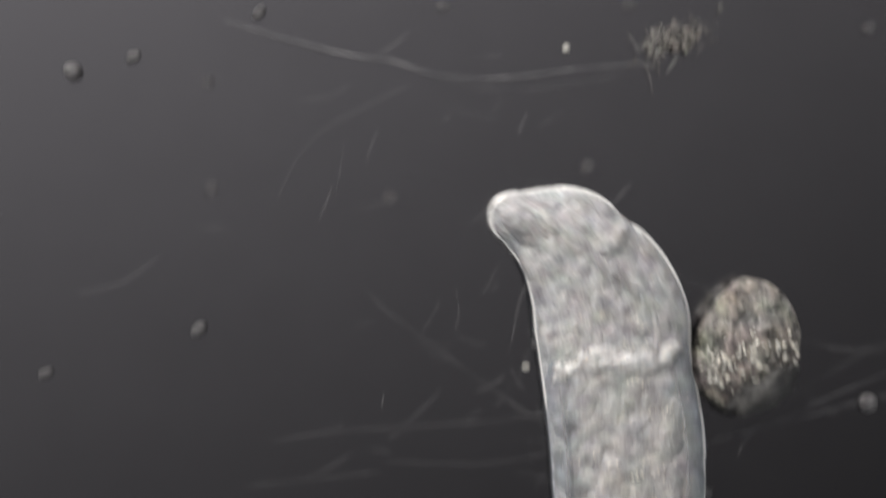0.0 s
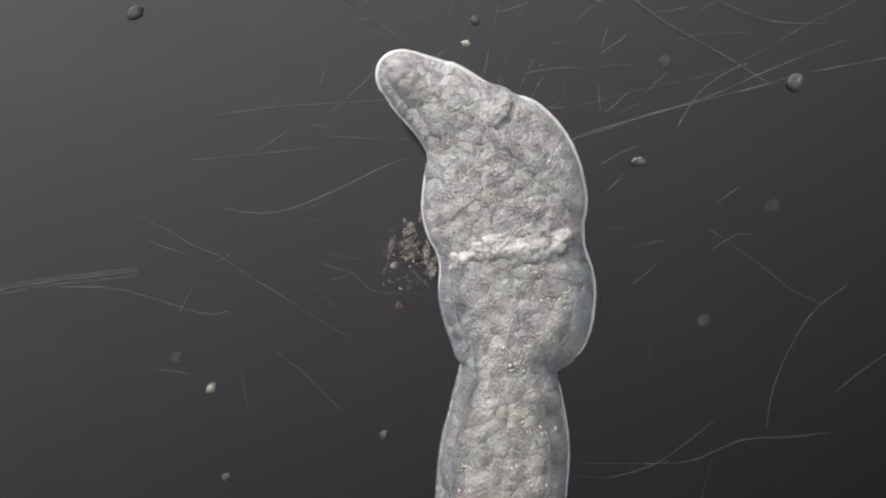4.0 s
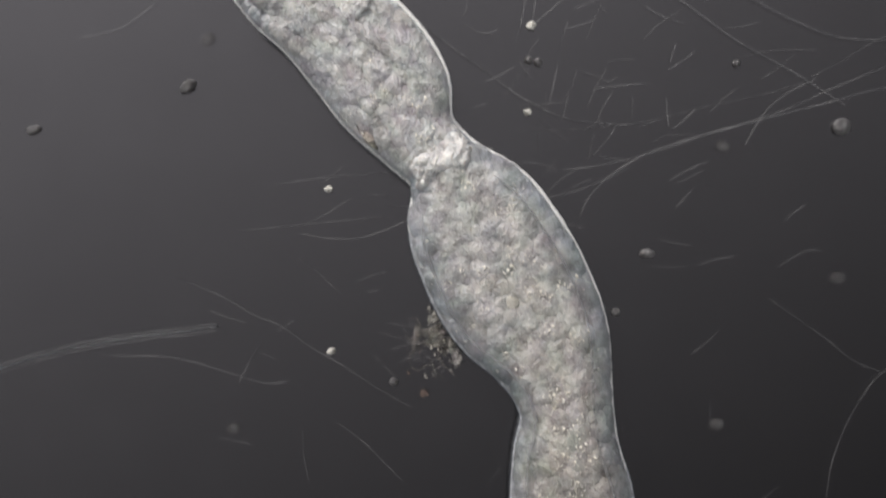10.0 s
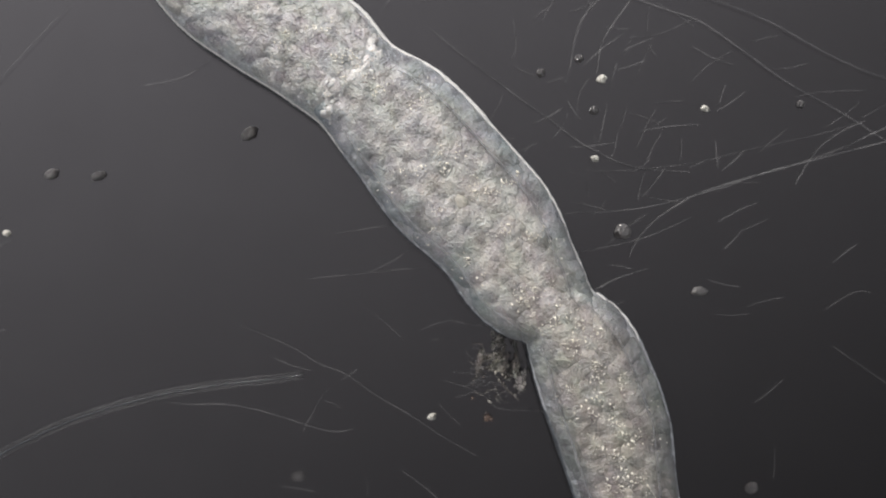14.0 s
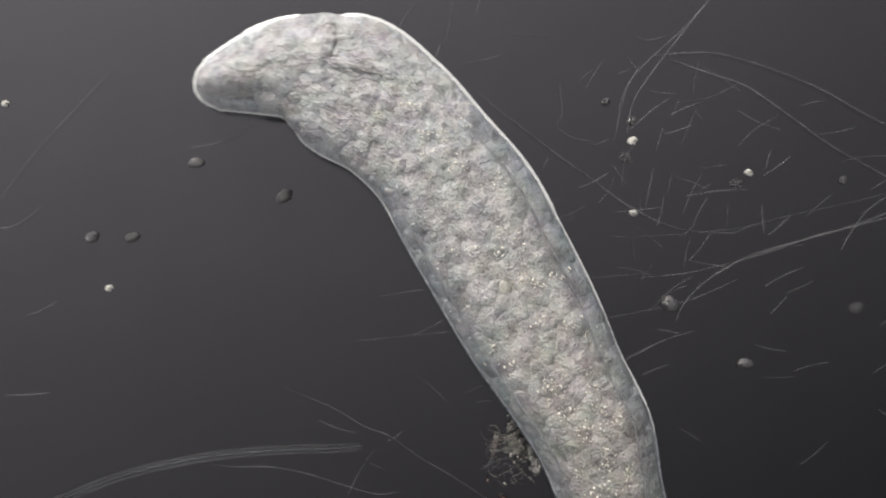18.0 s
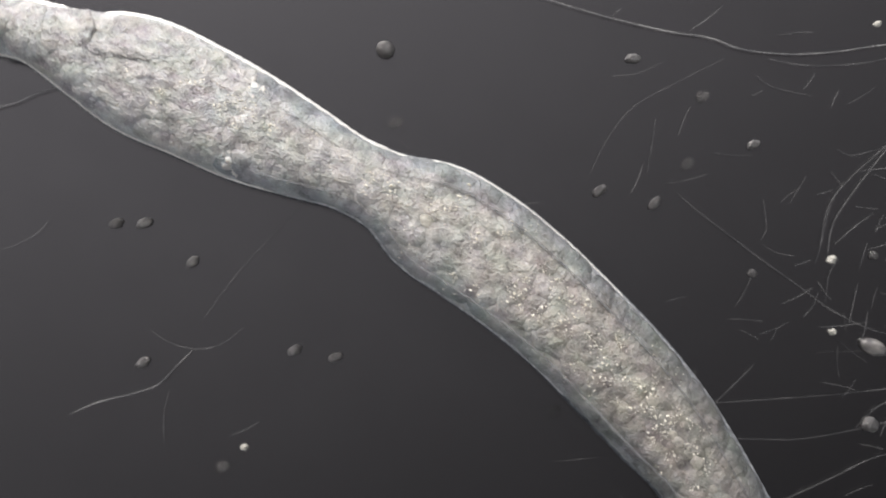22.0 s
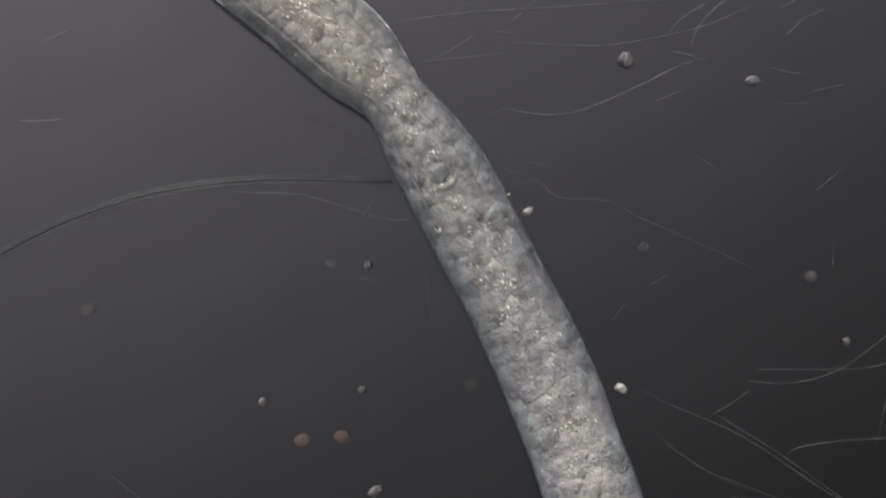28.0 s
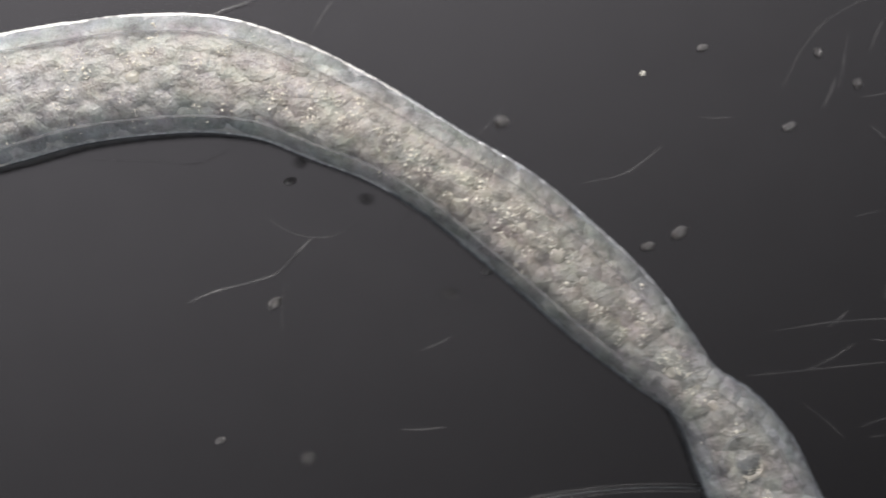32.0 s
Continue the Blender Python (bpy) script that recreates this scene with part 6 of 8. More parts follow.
speck("particle", 0.016, [(1, 0.349, 0.097), (2, 0.347, 0.094), (4.5, 0.338, 0.11), (5, 0.335, 0.075), (5.5, 0.332, 0.065), (6, 0.333, 0.061), (6.5, 0.318, 0.057), (7, 0.321, 0.053), (8, 0.309, 0.047), (8.5, 0.286, 0.048), (9, 0.27, 0.051), (9.5, 0.26, 0.064), (10, 0.249, 0.068), (10.5, 0.237, 0.068), (11, 0.237, 0.065), (11.5, 0.237, 0.072), (12, 0.231, 0.071), (12.5, 0.229, 0.08), (13.5, 0.227, 0.087), (15.5, 0.228, 0.073), (16.5, 0.232, 0.061), (17, 0.242, 0.056), (17.5, 0.25, 0.058), (18, 0.229, 0.069), (18.5, 0.218, 0.066), (19, 0.23, 0.072), (19.5, 0.222, 0.081), (20, 0.218, 0.086)], "oval")
speck("particle", 0.016, [(0, 0.39, 0.052), (1, 0.398, 0.302), (2, 0.394, 0.288), (5, 0.386, 0.285), (7, 0.385, 0.278), (9, 0.392, 0.241), (10, 0.382, 0.258), (11, 0.391, 0.275), (11.95, 0.741, 0.275)], "soft")
speck("particle", 0.016, [(1, 0.6, 0.042), (2, 0.598, 0.036), (2.95, 0.848, 0.036)], "soft")
speck("particle", 0.016, [(1, 0.473, -0.11), (2, 0.468, -0.132), (5, 0.447, -0.19), (6, 0.44, -0.212), (7, 0.427, -0.227), (8, 0.41, -0.231), (9, 0.388, -0.24), (10, 0.372, -0.234), (11, 0.356, -0.241), (12, 0.334, -0.255), (13, 0.319, -0.261)], "soft")
speck("particle", 0.011, [(1, -0.089, 0.035), (2, -0.086, 0.022), (3.06, 0.344, 0.755)], "bright")
speck("particle", 0.011, [(0, -0.113, 0.055), (1, -0.041, 0.294), (2, -0.025, 0.262), (2.95, 0.279, 0.779)], "bright")
speck("particle", 0.012, [(2, -0.122, -0.386), (5, -0.082, -0.371), (5.95, 0.634, -0.595)], "round")
speck("particle", 0.012, [(2, -0.379, -0.446), (5, -0.392, -0.451), (11, -0.377, -0.45), (12, -0.376, -0.451), (13, -1.153, -0.64)], "round")
speck("particle", 0.012, [(0, 0.239, -0.209), (1.05, 0.239, -0.209), (2, 0.292, -0.124), (5, 0.259, -0.157), (5.95, 0.633, -0.56)], "round")
speck("particle", 0.012, [(2, 0.368, -0.285), (2.95, 0.64, -0.578)], "round")
speck("particle", 0.011, [(2, 0.265, -0.265), (2.95, 0.639, -0.668)], "bright")
speck("particle", 0.016, [(2, 0.339, -0.438), (2.95, 0.635, -0.624)], "oval")
speck("particle", 0.012, [(2, 0.667, -0.405), (2.95, 0.624, -0.548)], "round")
speck("particle", 0.011, [(0, -0.089, -0.204), (1.05, -0.089, -0.204), (2, -0.06, -0.109), (5, -0.104, -0.074), (6.06, 0.615, -0.528)], "bright")
speck("particle", 0.011, [(0, 0.326, -0.544), (4.05, 0.326, -0.544), (5, 0.405, -0.416), (6, 0.392, -0.435), (6.95, 0.645, -0.595)], "bright")
speck("particle", 0.011, [(5, 0.034, 0.317), (17, 0.044, 0.325), (19, 0.019, 0.343), (23, 0.032, 0.332), (24, 0.038, 0.329), (25, 0.024, 0.329)], "bright")
speck("particle", 0.012, [(0, -0.259, -0.568), (5.05, -0.259, -0.568), (6, -0.13, -0.138), (7, -0.139, -0.159), (8, -0.175, -0.166), (9, -0.193, -0.165), (10, -0.199, -0.159), (11, -0.192, -0.165), (12, -0.159, -0.149), (13, -0.168, -0.157), (14, 0.632, -0.157)], "round")
speck("particle", 0.012, [(0, 0.151, -0.551), (5.05, 0.151, -0.551), (6, 0.281, -0.121), (6.95, 0.781, -0.121)], "round")
speck("particle", 0.012, [(0, 0.184, 1.01), (5.05, 0.184, 1.01), (6, 0.024, 0.432), (8, 0.048, 0.438), (9, 0.038, 0.448), (9.95, 0.24, 0.793)], "round")
speck("particle", 0.012, [(6, 0.051, 0.358), (8, 0.058, 0.396), (10, 0.056, 0.406), (10.95, 0.284, 0.794)], "round")
speck("particle", 0.014, [(7, 0.05, 0.455), (8, 0.064, 0.459), (9, 0.054, 0.469), (10, 0.043, 0.471), (13.5, 0.055, 0.461), (15.5, 0.046, 0.463), (16, 0.057, 0.452), (16.5, 0.058, 0.451), (17, 0.065, 0.452), (17.5, 0.051, 0.462), (18, 0.029, 0.462), (19.5, -0.004, 0.463), (20, -0.001, 0.46), (20.5, 0.01, 0.46), (21, 0.017, 0.464), (21.5, 0.018, 0.468), (22.5, 0.029, 0.461), (23.5, 0.032, 0.463), (24, 0.036, 0.459), (24.5, 0.031, 0.465)], "bright")
speck("particle", 0.012, [(0, 0.039, 1.002), (6.05, 0.039, 1.002), (7, 0.033, 0.402), (9, 0.038, 0.411), (16, 0.041, 0.405), (17, 0.053, 0.408), (17.95, 0.255, 0.753)], "round")
speck("particle", 0.012, [(0, 0.102, -0.55), (6.05, 0.102, -0.55), (7, 0.246, -0.072), (8, 0.226, -0.064), (9, 0.208, -0.061), (10, 0.193, -0.036), (12, 0.172, -0.049), (13, 0.156, -0.02), (13.95, 0.606, -0.02)], "round")
speck("particle", 0.016, [(0, -0.209, 1.008), (7.05, -0.209, 1.008), (8, -0.214, 0.458), (8.95, -0.067, 0.988)], "oval")
speck("particle", 0.016, [(0, -0.924, 0.451), (8.05, -0.924, 0.451), (9, -0.525, 0.442), (10, -0.527, 0.446), (10.95, -0.379, 0.976)], "soft")
speck("particle", 0.012, [(0, -0.075, 0.998), (8.05, -0.075, 0.998), (9, -0.081, 0.448), (9.95, 0.239, 0.764)], "round")
speck("particle", 0.011, [(0, -0.939, 0.362), (9.05, -0.939, 0.362), (10, -0.314, 0.182), (13, -0.283, 0.162), (14.06, 0.322, 0.76)], "bright")
speck("particle", 0.016, [(0, 0.585, -0.561), (10.05, 0.585, -0.561), (11, 0.663, -0.434), (11.95, 0.713, -0.434)], "soft")
speck("particle", 0.016, [(0, -0.956, 0.219), (11.05, -0.956, 0.219), (12, -0.812, 0.177), (13, -0.815, 0.175), (14, -0.806, 0.975)], "soft")
speck("particle", 0.016, [(0, 0.835, -0.141), (11.05, 0.835, -0.141), (12, 0.535, -0.141), (12.95, 0.685, -0.141)], "soft")
speck("particle", 0.011, [(0, 0.6, -0.551), (11.05, 0.6, -0.551), (12, 0.604, -0.451)], "bright")
speck("particle", 0.012, [(0, -0.047, 1.014), (12.05, -0.047, 1.014), (13, -0.053, 0.464), (16, -0.049, 0.512), (18, -0.017, 0.531), (20, -0.04, 0.482), (20.95, 0.208, 0.728)], "round")
speck("particle", 0.012, [(0, 0.02, 1.004), (12.05, 0.02, 1.004), (13, 0.014, 0.504), (16, 0.019, 0.495), (19, 0.031, 0.499), (20, 0.025, 0.487), (20.95, 0.239, 0.698)], "round")
speck("particle", 0.011, [(0, 0.775, 0.557), (12.05, 0.775, 0.557), (13, 0.244, 0.416), (16, 0.235, 0.406), (24, 0.24, 0.404), (25, 0.221, 0.393)], "bright")
speck("particle", 0.022, [(0, 0.847, 0.191), (12.05, 0.847, 0.191), (13, 0.097, 0.191), (17, 0.088, 0.195), (18, 0.095, 0.175), (20, 0.073, 0.203), (21, 0.077, 0.197), (23, 0.101, 0.143), (24, 0.081, 0.127), (25, 0.065, 0.139), (27.5, 0.031, 0.136), (28, -0.006, 0.122), (31, 0.011, 0.119)], "round")
speck("particle", 0.016, [(0, -0.933, 0.677), (15.05, -0.933, 0.677), (16, -0.547, 0.445), (17, -0.553, 0.447), (17.95, -0.406, 0.977)], "soft")
speck("particle", 0.016, [(16, -1.058, 0.49), (16.95, -0.925, 0.972)], "oval")
speck("particle", 0.016, [(16, -0.919, 0.293), (17, -0.927, 0.293), (18, -0.927, 0.292), (19, -0.922, 0.295), (21, -0.928, 0.3), (22, -0.926, 0.304), (23, -0.927, 0.302), (24, -0.923, 0.296), (25, -0.922, 0.294)], "oval")
speck("particle", 0.011, [(16, -0.998, 0.189), (17, -1.031, 0.205), (17.95, -1.466, -0.207)], "bright")
speck("particle", 0.016, [(0, 0.004, 1.003), (15.05, 0.004, 1.003), (16, -0.002, 0.453), (18, 0.02, 0.433), (18.95, 0.34, 0.75)], "soft")
speck("bubble", 0.024, [(0, 0.86, 0.031), (15.05, 0.86, 0.031), (16, 0.31, 0.031), (16.95, 0.56, 0.031)], "bubble")
speck("particle", 0.011, [(17, -1.088, 0.532), (19, -1.066, 0.524), (19.95, -1.062, 0.974)], "bright")
speck("particle", 0.012, [(0, 0.051, 1.022), (16.05, 0.051, 1.022), (17, -0.07, 0.588), (17.95, 0.234, 0.762)], "round")
speck("particle", 0.012, [(0, 0.179, 1.009), (16.05, 0.179, 1.009), (17, 0.045, 0.527), (17.95, 0.294, 0.773)], "round")
speck("bubble", 0.024, [(0, 0.769, 0.484), (16.05, 0.769, 0.484), (17, 0.319, 0.484), (17.95, 0.519, 0.484)], "bubble")
speck("particle", 0.016, [(0, 0.773, 0.539), (16.05, 0.773, 0.539), (17, 0.241, 0.398), (18, 0.214, 0.387), (19, 0.213, 0.39), (20, 0.225, 0.396), (20.95, 0.418, 0.447)], "soft")
speck("particle", 0.016, [(0, -0.936, 0.774), (17.05, -0.936, 0.774), (18, -0.741, 0.424), (18.95, -0.735, 0.974)], "oval")
speck("particle", 0.016, [(0, 0.875, 0.167), (17.05, 0.875, 0.167), (18, 0.425, 0.167), (18.95, 0.525, 0.167)], "soft")
speck("particle", 0.011, [(0, -0.204, 0.996), (18.05, -0.204, 0.996), (19, -0.208, 0.596), (19.95, -0.101, 0.981)], "bright")
speck("bubble", 0.024, [(0, 0.216, 1.007), (18.05, 0.216, 1.007), (19, 0.212, 0.657), (19.95, 0.283, 0.727)], "bubble")
speck("particle", 0.012, [(0, -0.076, 0.997), (18.05, -0.076, 0.997), (19, -0.082, 0.497), (19.95, 0.238, 0.814)], "round")
speck("particle", 0.012, [(0, -0.245, 1.031), (18.05, -0.245, 1.031), (19, -0.339, 0.694), (19.95, -0.259, 0.983)], "round")
speck("particle", 0.016, [(20, -1.19, 0.282), (25, -1.198, 0.287), (25.95, -1.051, 0.817)], "oval")
speck("particle", 0.012, [(0, -0.492, 1.007), (19.05, -0.492, 1.007), (20, -0.585, 0.67), (20.95, -0.582, 0.97)], "round")
speck("particle", 0.016, [(0, -0.285, 1.007), (19.05, -0.285, 1.007), (20, -0.392, 0.622), (22, -0.386, 0.586), (23, -0.393, 0.579), (24, -0.395, 0.574), (24.95, -0.328, 0.815)], "oval")
speck("particle", 0.011, [(0, -0.182, 1.004), (19.05, -0.182, 1.004), (20, -0.302, 0.57), (20.95, -0.298, 0.97)], "bright")
speck("particle", 0.012, [(0, 0.033, 1.003), (19.05, 0.033, 1.003), (20, -0.114, 0.473), (21, -0.107, 0.457), (22, -0.116, 0.44), (23, -0.119, 0.438), (24, -0.131, 0.451), (24.95, 0.062, 0.503)], "round")
speck("bubble", 0.024, [(0, 0.312, 1.025), (19.05, 0.312, 1.025), (20, 0.192, 0.592), (20.95, 0.243, 0.678)], "bubble")
speck("particle", 0.016, [(0, -0.556, 1.004), (20.05, -0.556, 1.004), (21, -0.636, 0.715), (21.95, -0.633, 0.965)], "oval")
speck("particle", 0.016, [(21, -1.232, 0.535), (22, -1.241, 0.528), (24, -1.234, 0.535)], "oval")
speck("particle", 0.012, [(0, -1.243, 0.248), (20.05, -1.243, 0.248), (21, -1.114, 0.171), (21.95, -1.514, -0.207)], "round")
speck("particle", 0.016, [(0, -0.465, -0.555), (20.05, -0.465, -0.555), (21, -0.441, 0.195), (23, -0.494, 0.196), (23.95, -0.165, 0.756)], "soft")
speck("particle", 0.011, [(0, -0.127, 1.002), (20.05, -0.127, 1.002), (21, -0.193, 0.761), (21.95, -0.067, 0.976)], "bright")
speck("particle", 0.016, [(0, -0.138, 1.031), (20.05, -0.138, 1.031), (21, -0.245, 0.645), (22, -0.231, 0.633), (23, -0.245, 0.618), (23.95, -0.169, 0.748)], "soft")
speck("particle", 0.016, [(0, -0.277, 1.008), (20.05, -0.277, 1.008), (21, -0.282, 0.559), (22, -0.289, 0.564), (23, -0.29, 0.568), (24, -0.302, 0.564), (24.95, -0.175, 0.779)], "oval")
speck("particle", 0.012, [(0, 0.221, 1.013), (20.05, 0.221, 1.013), (21, 0.074, 0.483), (22, 0.098, 0.472), (24, 0.124, 0.525)], "round")
speck("particle", 0.012, [(21, 0.005, 0.029), (21.95, 0.488, 0.158)], "round")
speck("particle", 0.016, [(0, -0.743, 1.006), (21.05, -0.743, 1.006), (22, -0.747, 0.706), (22.95, -0.68, 0.947)], "soft")
speck("particle", 0.016, [(0, -1.153, -0.236), (21.05, -1.153, -0.236), (22, -1.052, 0.099), (23, -1.067, 0.065), (24, -1.083, 0.056), (25, -1.09, 0.042), (25.95, -1.416, -0.268)], "soft")
speck("particle", 0.016, [(0, -0.274, 1.013), (21.05, -0.274, 1.013), (22, -0.327, 0.82), (23, -0.325, 0.795)], "oval")
speck("particle", 0.016, [(0, -0.201, 1.003), (21.05, -0.201, 1.003), (22, -0.204, 0.753), (23, -0.205, 0.741)], "soft")
speck("particle", 0.011, [(22, 0.105, 0.881), (23, 0.108, 0.883)], "bright")
speck("particle", 0.012, [(0, -1.478, 0.823), (22.05, -1.478, 0.823), (23, -1.307, 0.72), (23.95, -1.256, 0.806)], "round")
speck("particle", 0.016, [(0, -1.477, 0.514), (22.05, -1.477, 0.514), (23, -1.227, 0.509), (23.95, -1.224, 0.809)], "soft")
speck("particle", 0.012, [(0, -1.434, -0.024), (22.05, -1.434, -0.024), (23, -1.346, 0.023), (23.95, -1.418, -0.216)], "round")
speck("particle", 0.016, [(0, -0.471, 0.999), (23.05, -0.471, 0.999), (24, -0.476, 0.549), (24.95, -0.324, 0.808)], "soft")
speck("particle", 0.011, [(0, -0.452, -0.56), (23.05, -0.452, -0.56), (24, -0.308, -0.081), (25, -0.337, -0.088), (25.95, 0.042, 0.559)], "bright")
speck("particle", 0.016, [(0, -0.515, -0.552), (23.05, -0.515, -0.552), (24, -0.385, -0.121)], "soft")
speck("particle", 0.016, [(25, 0.104, -0.247), (25.95, 0.554, -0.247)], "soft")
speck("particle", 0.016, [(0, -0.192, -0.554), (24.05, -0.192, -0.554), (25, -0.186, -0.354)], "soft")
speck("particle", 0.012, [(0, -0.577, -0.624), (27.05, -0.577, -0.624), (28, -0.462, -0.241)], "round")
speck("particle", 0.016, [(0, -0.338, -0.643), (27.05, -0.338, -0.643), (28, -0.28, -0.451)], "soft")
speck("particle", 0.012, [(0, -0.691, -0.627), (27.05, -0.691, -0.627), (28, -0.648, -0.483), (28.95, -1.148, -0.472)], "round")
speck("particle", 0.017, [(28, -0.578, -0.55), (28.95, -1.128, -0.538)], "rust")
speck("particle", 0.016, [(28, -0.449, -0.64), (30, -0.455, -0.636)], "oval")
speck("particle", 0.016, [(0, -1.248, -0.389), (27.05, -1.248, -0.389), (28, -0.957, -0.319), (28.95, -1.138, -0.491)], "soft")
speck("particle", 0.011, [(0, -0.324, -0.624), (27.05, -0.324, -0.624), (28, -0.18, -0.145), (28.95, 0.255, -0.03)], "bright")
speck("particle", 0.012, [(0, 0.476, -0.553), (27.05, 0.476, -0.553), (28, 0.383, -0.376), (28.95, 0.525, -0.236)], "round")
speck("particle", 0.017, [(0, -0.464, -0.683), (28.05, -0.464, -0.683), (29, -0.449, -0.635)], "rust")
speck("particle", 0.012, [(0, -0.323, -0.697), (28.05, -0.323, -0.697), (29, -0.25, -0.628)], "round")
speck("particle", 0.016, [(29, -0.281, -0.744), (30, -0.286, -0.754)], "soft")
speck("particle", 0.011, [(29, -0.422, -0.815)], "bright")
speck("particle", 0.012, [(29, -0.375, -0.848)], "round")
speck("particle", 0.012, [(29, -0.313, -0.881), (30, -0.302, -0.871)], "round")
speck("particle", 0.012, [(29, -0.931, -0.742)], "round")
speck("particle", 0.012, [(29, -0.41, -0.967)], "round")
speck("particle", 0.012, [(29, -0.123, -0.983)], "round")
speck("particle", 0.016, [(29, 0.133, -0.842)], "soft")
speck("particle", 0.011, [(29, -0.863, -1.168)], "bright")
speck("particle", 0.016, [(30, -0.402, -0.916)], "soft")
speck("particle", 0.016, [(30, 0.168, -0.716)], "soft")
speck("particle", 0.012, [(0, 0.582, -0.644), (29.05, 0.582, -0.644), (30, 0.153, -0.51)], "round")
speck("particle", 0.011, [(30, 0.063, -0.97)], "bright")
speck("particle", 0.012, [(30, -0.024, -1.087)], "round")
speck("particle", 0.016, [(30, 0.128, -1.12)], "soft")
speck("particle", 0.016, [(0, -1.501, 0.465), (30.05, -1.501, 0.465), (31, -1.068, 0.34), (31.95, -0.935, 0.822)], "oval")
speck("particle", 0.017, [(0, -1.509, 0.381), (30.05, -1.509, 0.381), (31, -0.981, 0.228), (31.95, -1.096, -0.155)], "rust")
speck("particle", 0.016, [(31, -1.287, -0.19)], "soft")
speck("particle", 0.016, [(0, -1.495, 0.555), (31.05, -1.495, 0.555), (32, -1.255, 0.485)], "soft")
speck("particle", 0.016, [(0, -1.522, 0.531), (31.05, -1.522, 0.531), (32, -1.138, 0.42)], "soft")
speck("particle", 0.016, [(0, -1.519, 0.406), (31.05, -1.519, 0.406), (32, -0.991, 0.253)], "soft")
speck("particle", 0.016, [(0, -1.44, -0.033), (31.05, -1.44, -0.033), (32, -1.24, -0.038)], "soft")
speck("particle", 0.016, [(0, -0.893, 1.007), (31.05, -0.893, 1.007), (32, -0.898, 0.557)], "oval")
speck("particle", 0.012, [(0, -0.245, 1.016), (31.05, -0.245, 1.016), (32, -0.338, 0.679)], "round")
speck("particle", 0.012, [(0, -0.161, 1.009), (31.05, -0.161, 1.009), (32, -0.268, 0.624)], "round")
long_filament([(-0.855, -0.227), (-0.695, -0.129), (-0.595, -0.077), (-0.495, -0.04), (-0.395, -0.014), (-0.265, 0.002), (-0.145, 0.004), (-0.055, 0), (0, 0)], [(0.5, -0.572, -0.087, 8.542), (1, -0.567, -0.077, 8.583), (1.5, -0.571, -0.092, 8.625), (2, -0.558, -0.086, 8.667), (2.5, -0.551, -0.085, 8.708), (4.5, -0.539, -0.083, 8.875), (5, -0.537, -0.08, 8.917), (6, -0.532, -0.084, 9), (7, -0.525, -0.082, 9), (8, -0.525, -0.082, 9), (8.5, -0.52, -0.083, 9), (9, -0.517, -0.081, 9), (9.5, -0.506, -0.074, 9), (10, -0.51, -0.061, 9), (10.5, -0.501, -0.068, 9), (11, -0.491, -0.067, 9), (12, -0.48, -0.065, 9), (13, -0.477, -0.06, 9), (13.5, -0.476, -0.061, 9), (15.5, -0.463, -0.059, 6.6), (16, -0.467, -0.063, 6), (17, -0.469, -0.067, 5.167), (17.5, -0.453, -0.073, 4.75), (18, -0.448, -0.077, 4.333), (19, -0.429, -0.09, 3.5), (20, -0.458, -0.096, 3.083), (24, -0.382, -0.102, 1.417), (25, -0.387, -0.095, 1), (25.5, -0.387, -0.092, 0.833), (27.5, -0.394, -0.098, 0.167), (28, -0.418, -0.093, 0)])
# how the tangles of threads drift, seconds and metres
STILL = [(0, 0, 0)]
CARPET = [(0, 0, -0.1), (4.5, 0, -0.095), (5, 0.008, -0.06), (6, 0.01, -0.03), (7, 0.024, -0.028), (8, 0.033, -0.023), (9, 0.013, -0.005), (10, 0.015, -0.003), (12, 0, 0), (13, -0.013, 0.005), (16, -0.01, 0.012), (19, -0.01, 0.003), (20, -0.008, 0.015), (25, -0.008, 0.012)]
HOOK = [(0, 0.03, -0.1), (4.5, 0.03, -0.08), (6, 0.03, -0.03), (13, 0.03, 0), (16, 0.035, -0.012), (17, 0.04, -0.012), (18, 0.004, 0), (19, -0.02, 0), (20, -0.012, 0), (22, 0, 0), (24, 0.012, -0.004)]
BOW = [(0, 0, -0.1), (4.5, 0, -0.095), (5, 0.008, -0.06), (6, 0.01, -0.03), (7, 0.024, -0.028), (8, 0.033, -0.023), (9, 0.013, -0.005), (12, 0, 0), (16, 0, 0), (19, 0, 0.006), (21, 0, 0.03), (24, 0, 0.028), (25, 0, 0)]
TRAILING = [(0, 0.12, -0.123), (2, 0.12, -0.123), (4.5, 0.105, 0.041), (5, 0.01, 0.049), (6, 0, 0), (7, -0.019, 0.09), (8, -0.016, 0.084), (9, 0.024, 0.143), (9.5, 0.06, 0.13), (11, 0.3, 0.02)]
LOOSE = [(0, 0, 0), (22, 0, 0), (24, 0, 0.02), (31, -0.13, 0.045)]
filament("filament", [(0.429, 0.119), (0.297, 0.094), (0.23, 0.079), (0.17, 0.062), (0.13, 0.052), (0.06, 0.034), (0.03, 0.026), (-0.069, -0.001), (-0.139, -0.023), (-0.169, -0.038), (-0.209, -0.063), (-0.239, -0.09), (-0.257, -0.115), (-0.266, -0.137)], 0.0015, m_filament_dim, 0.012, (0.381, 0.275), CARPET)
filament("filament", [(0.254, 0.097), (0.174, 0.068), (0.125, 0.048), (0.065, 0.023), (0.035, 0.008), (-0.015, -0.012), (-0.065, -0.029), (-0.125, -0.045), (-0.184, -0.067), (-0.264, -0.09)], 0.0015, m_filament_dim, 0.012, (0.476, 0.331), CARPET)
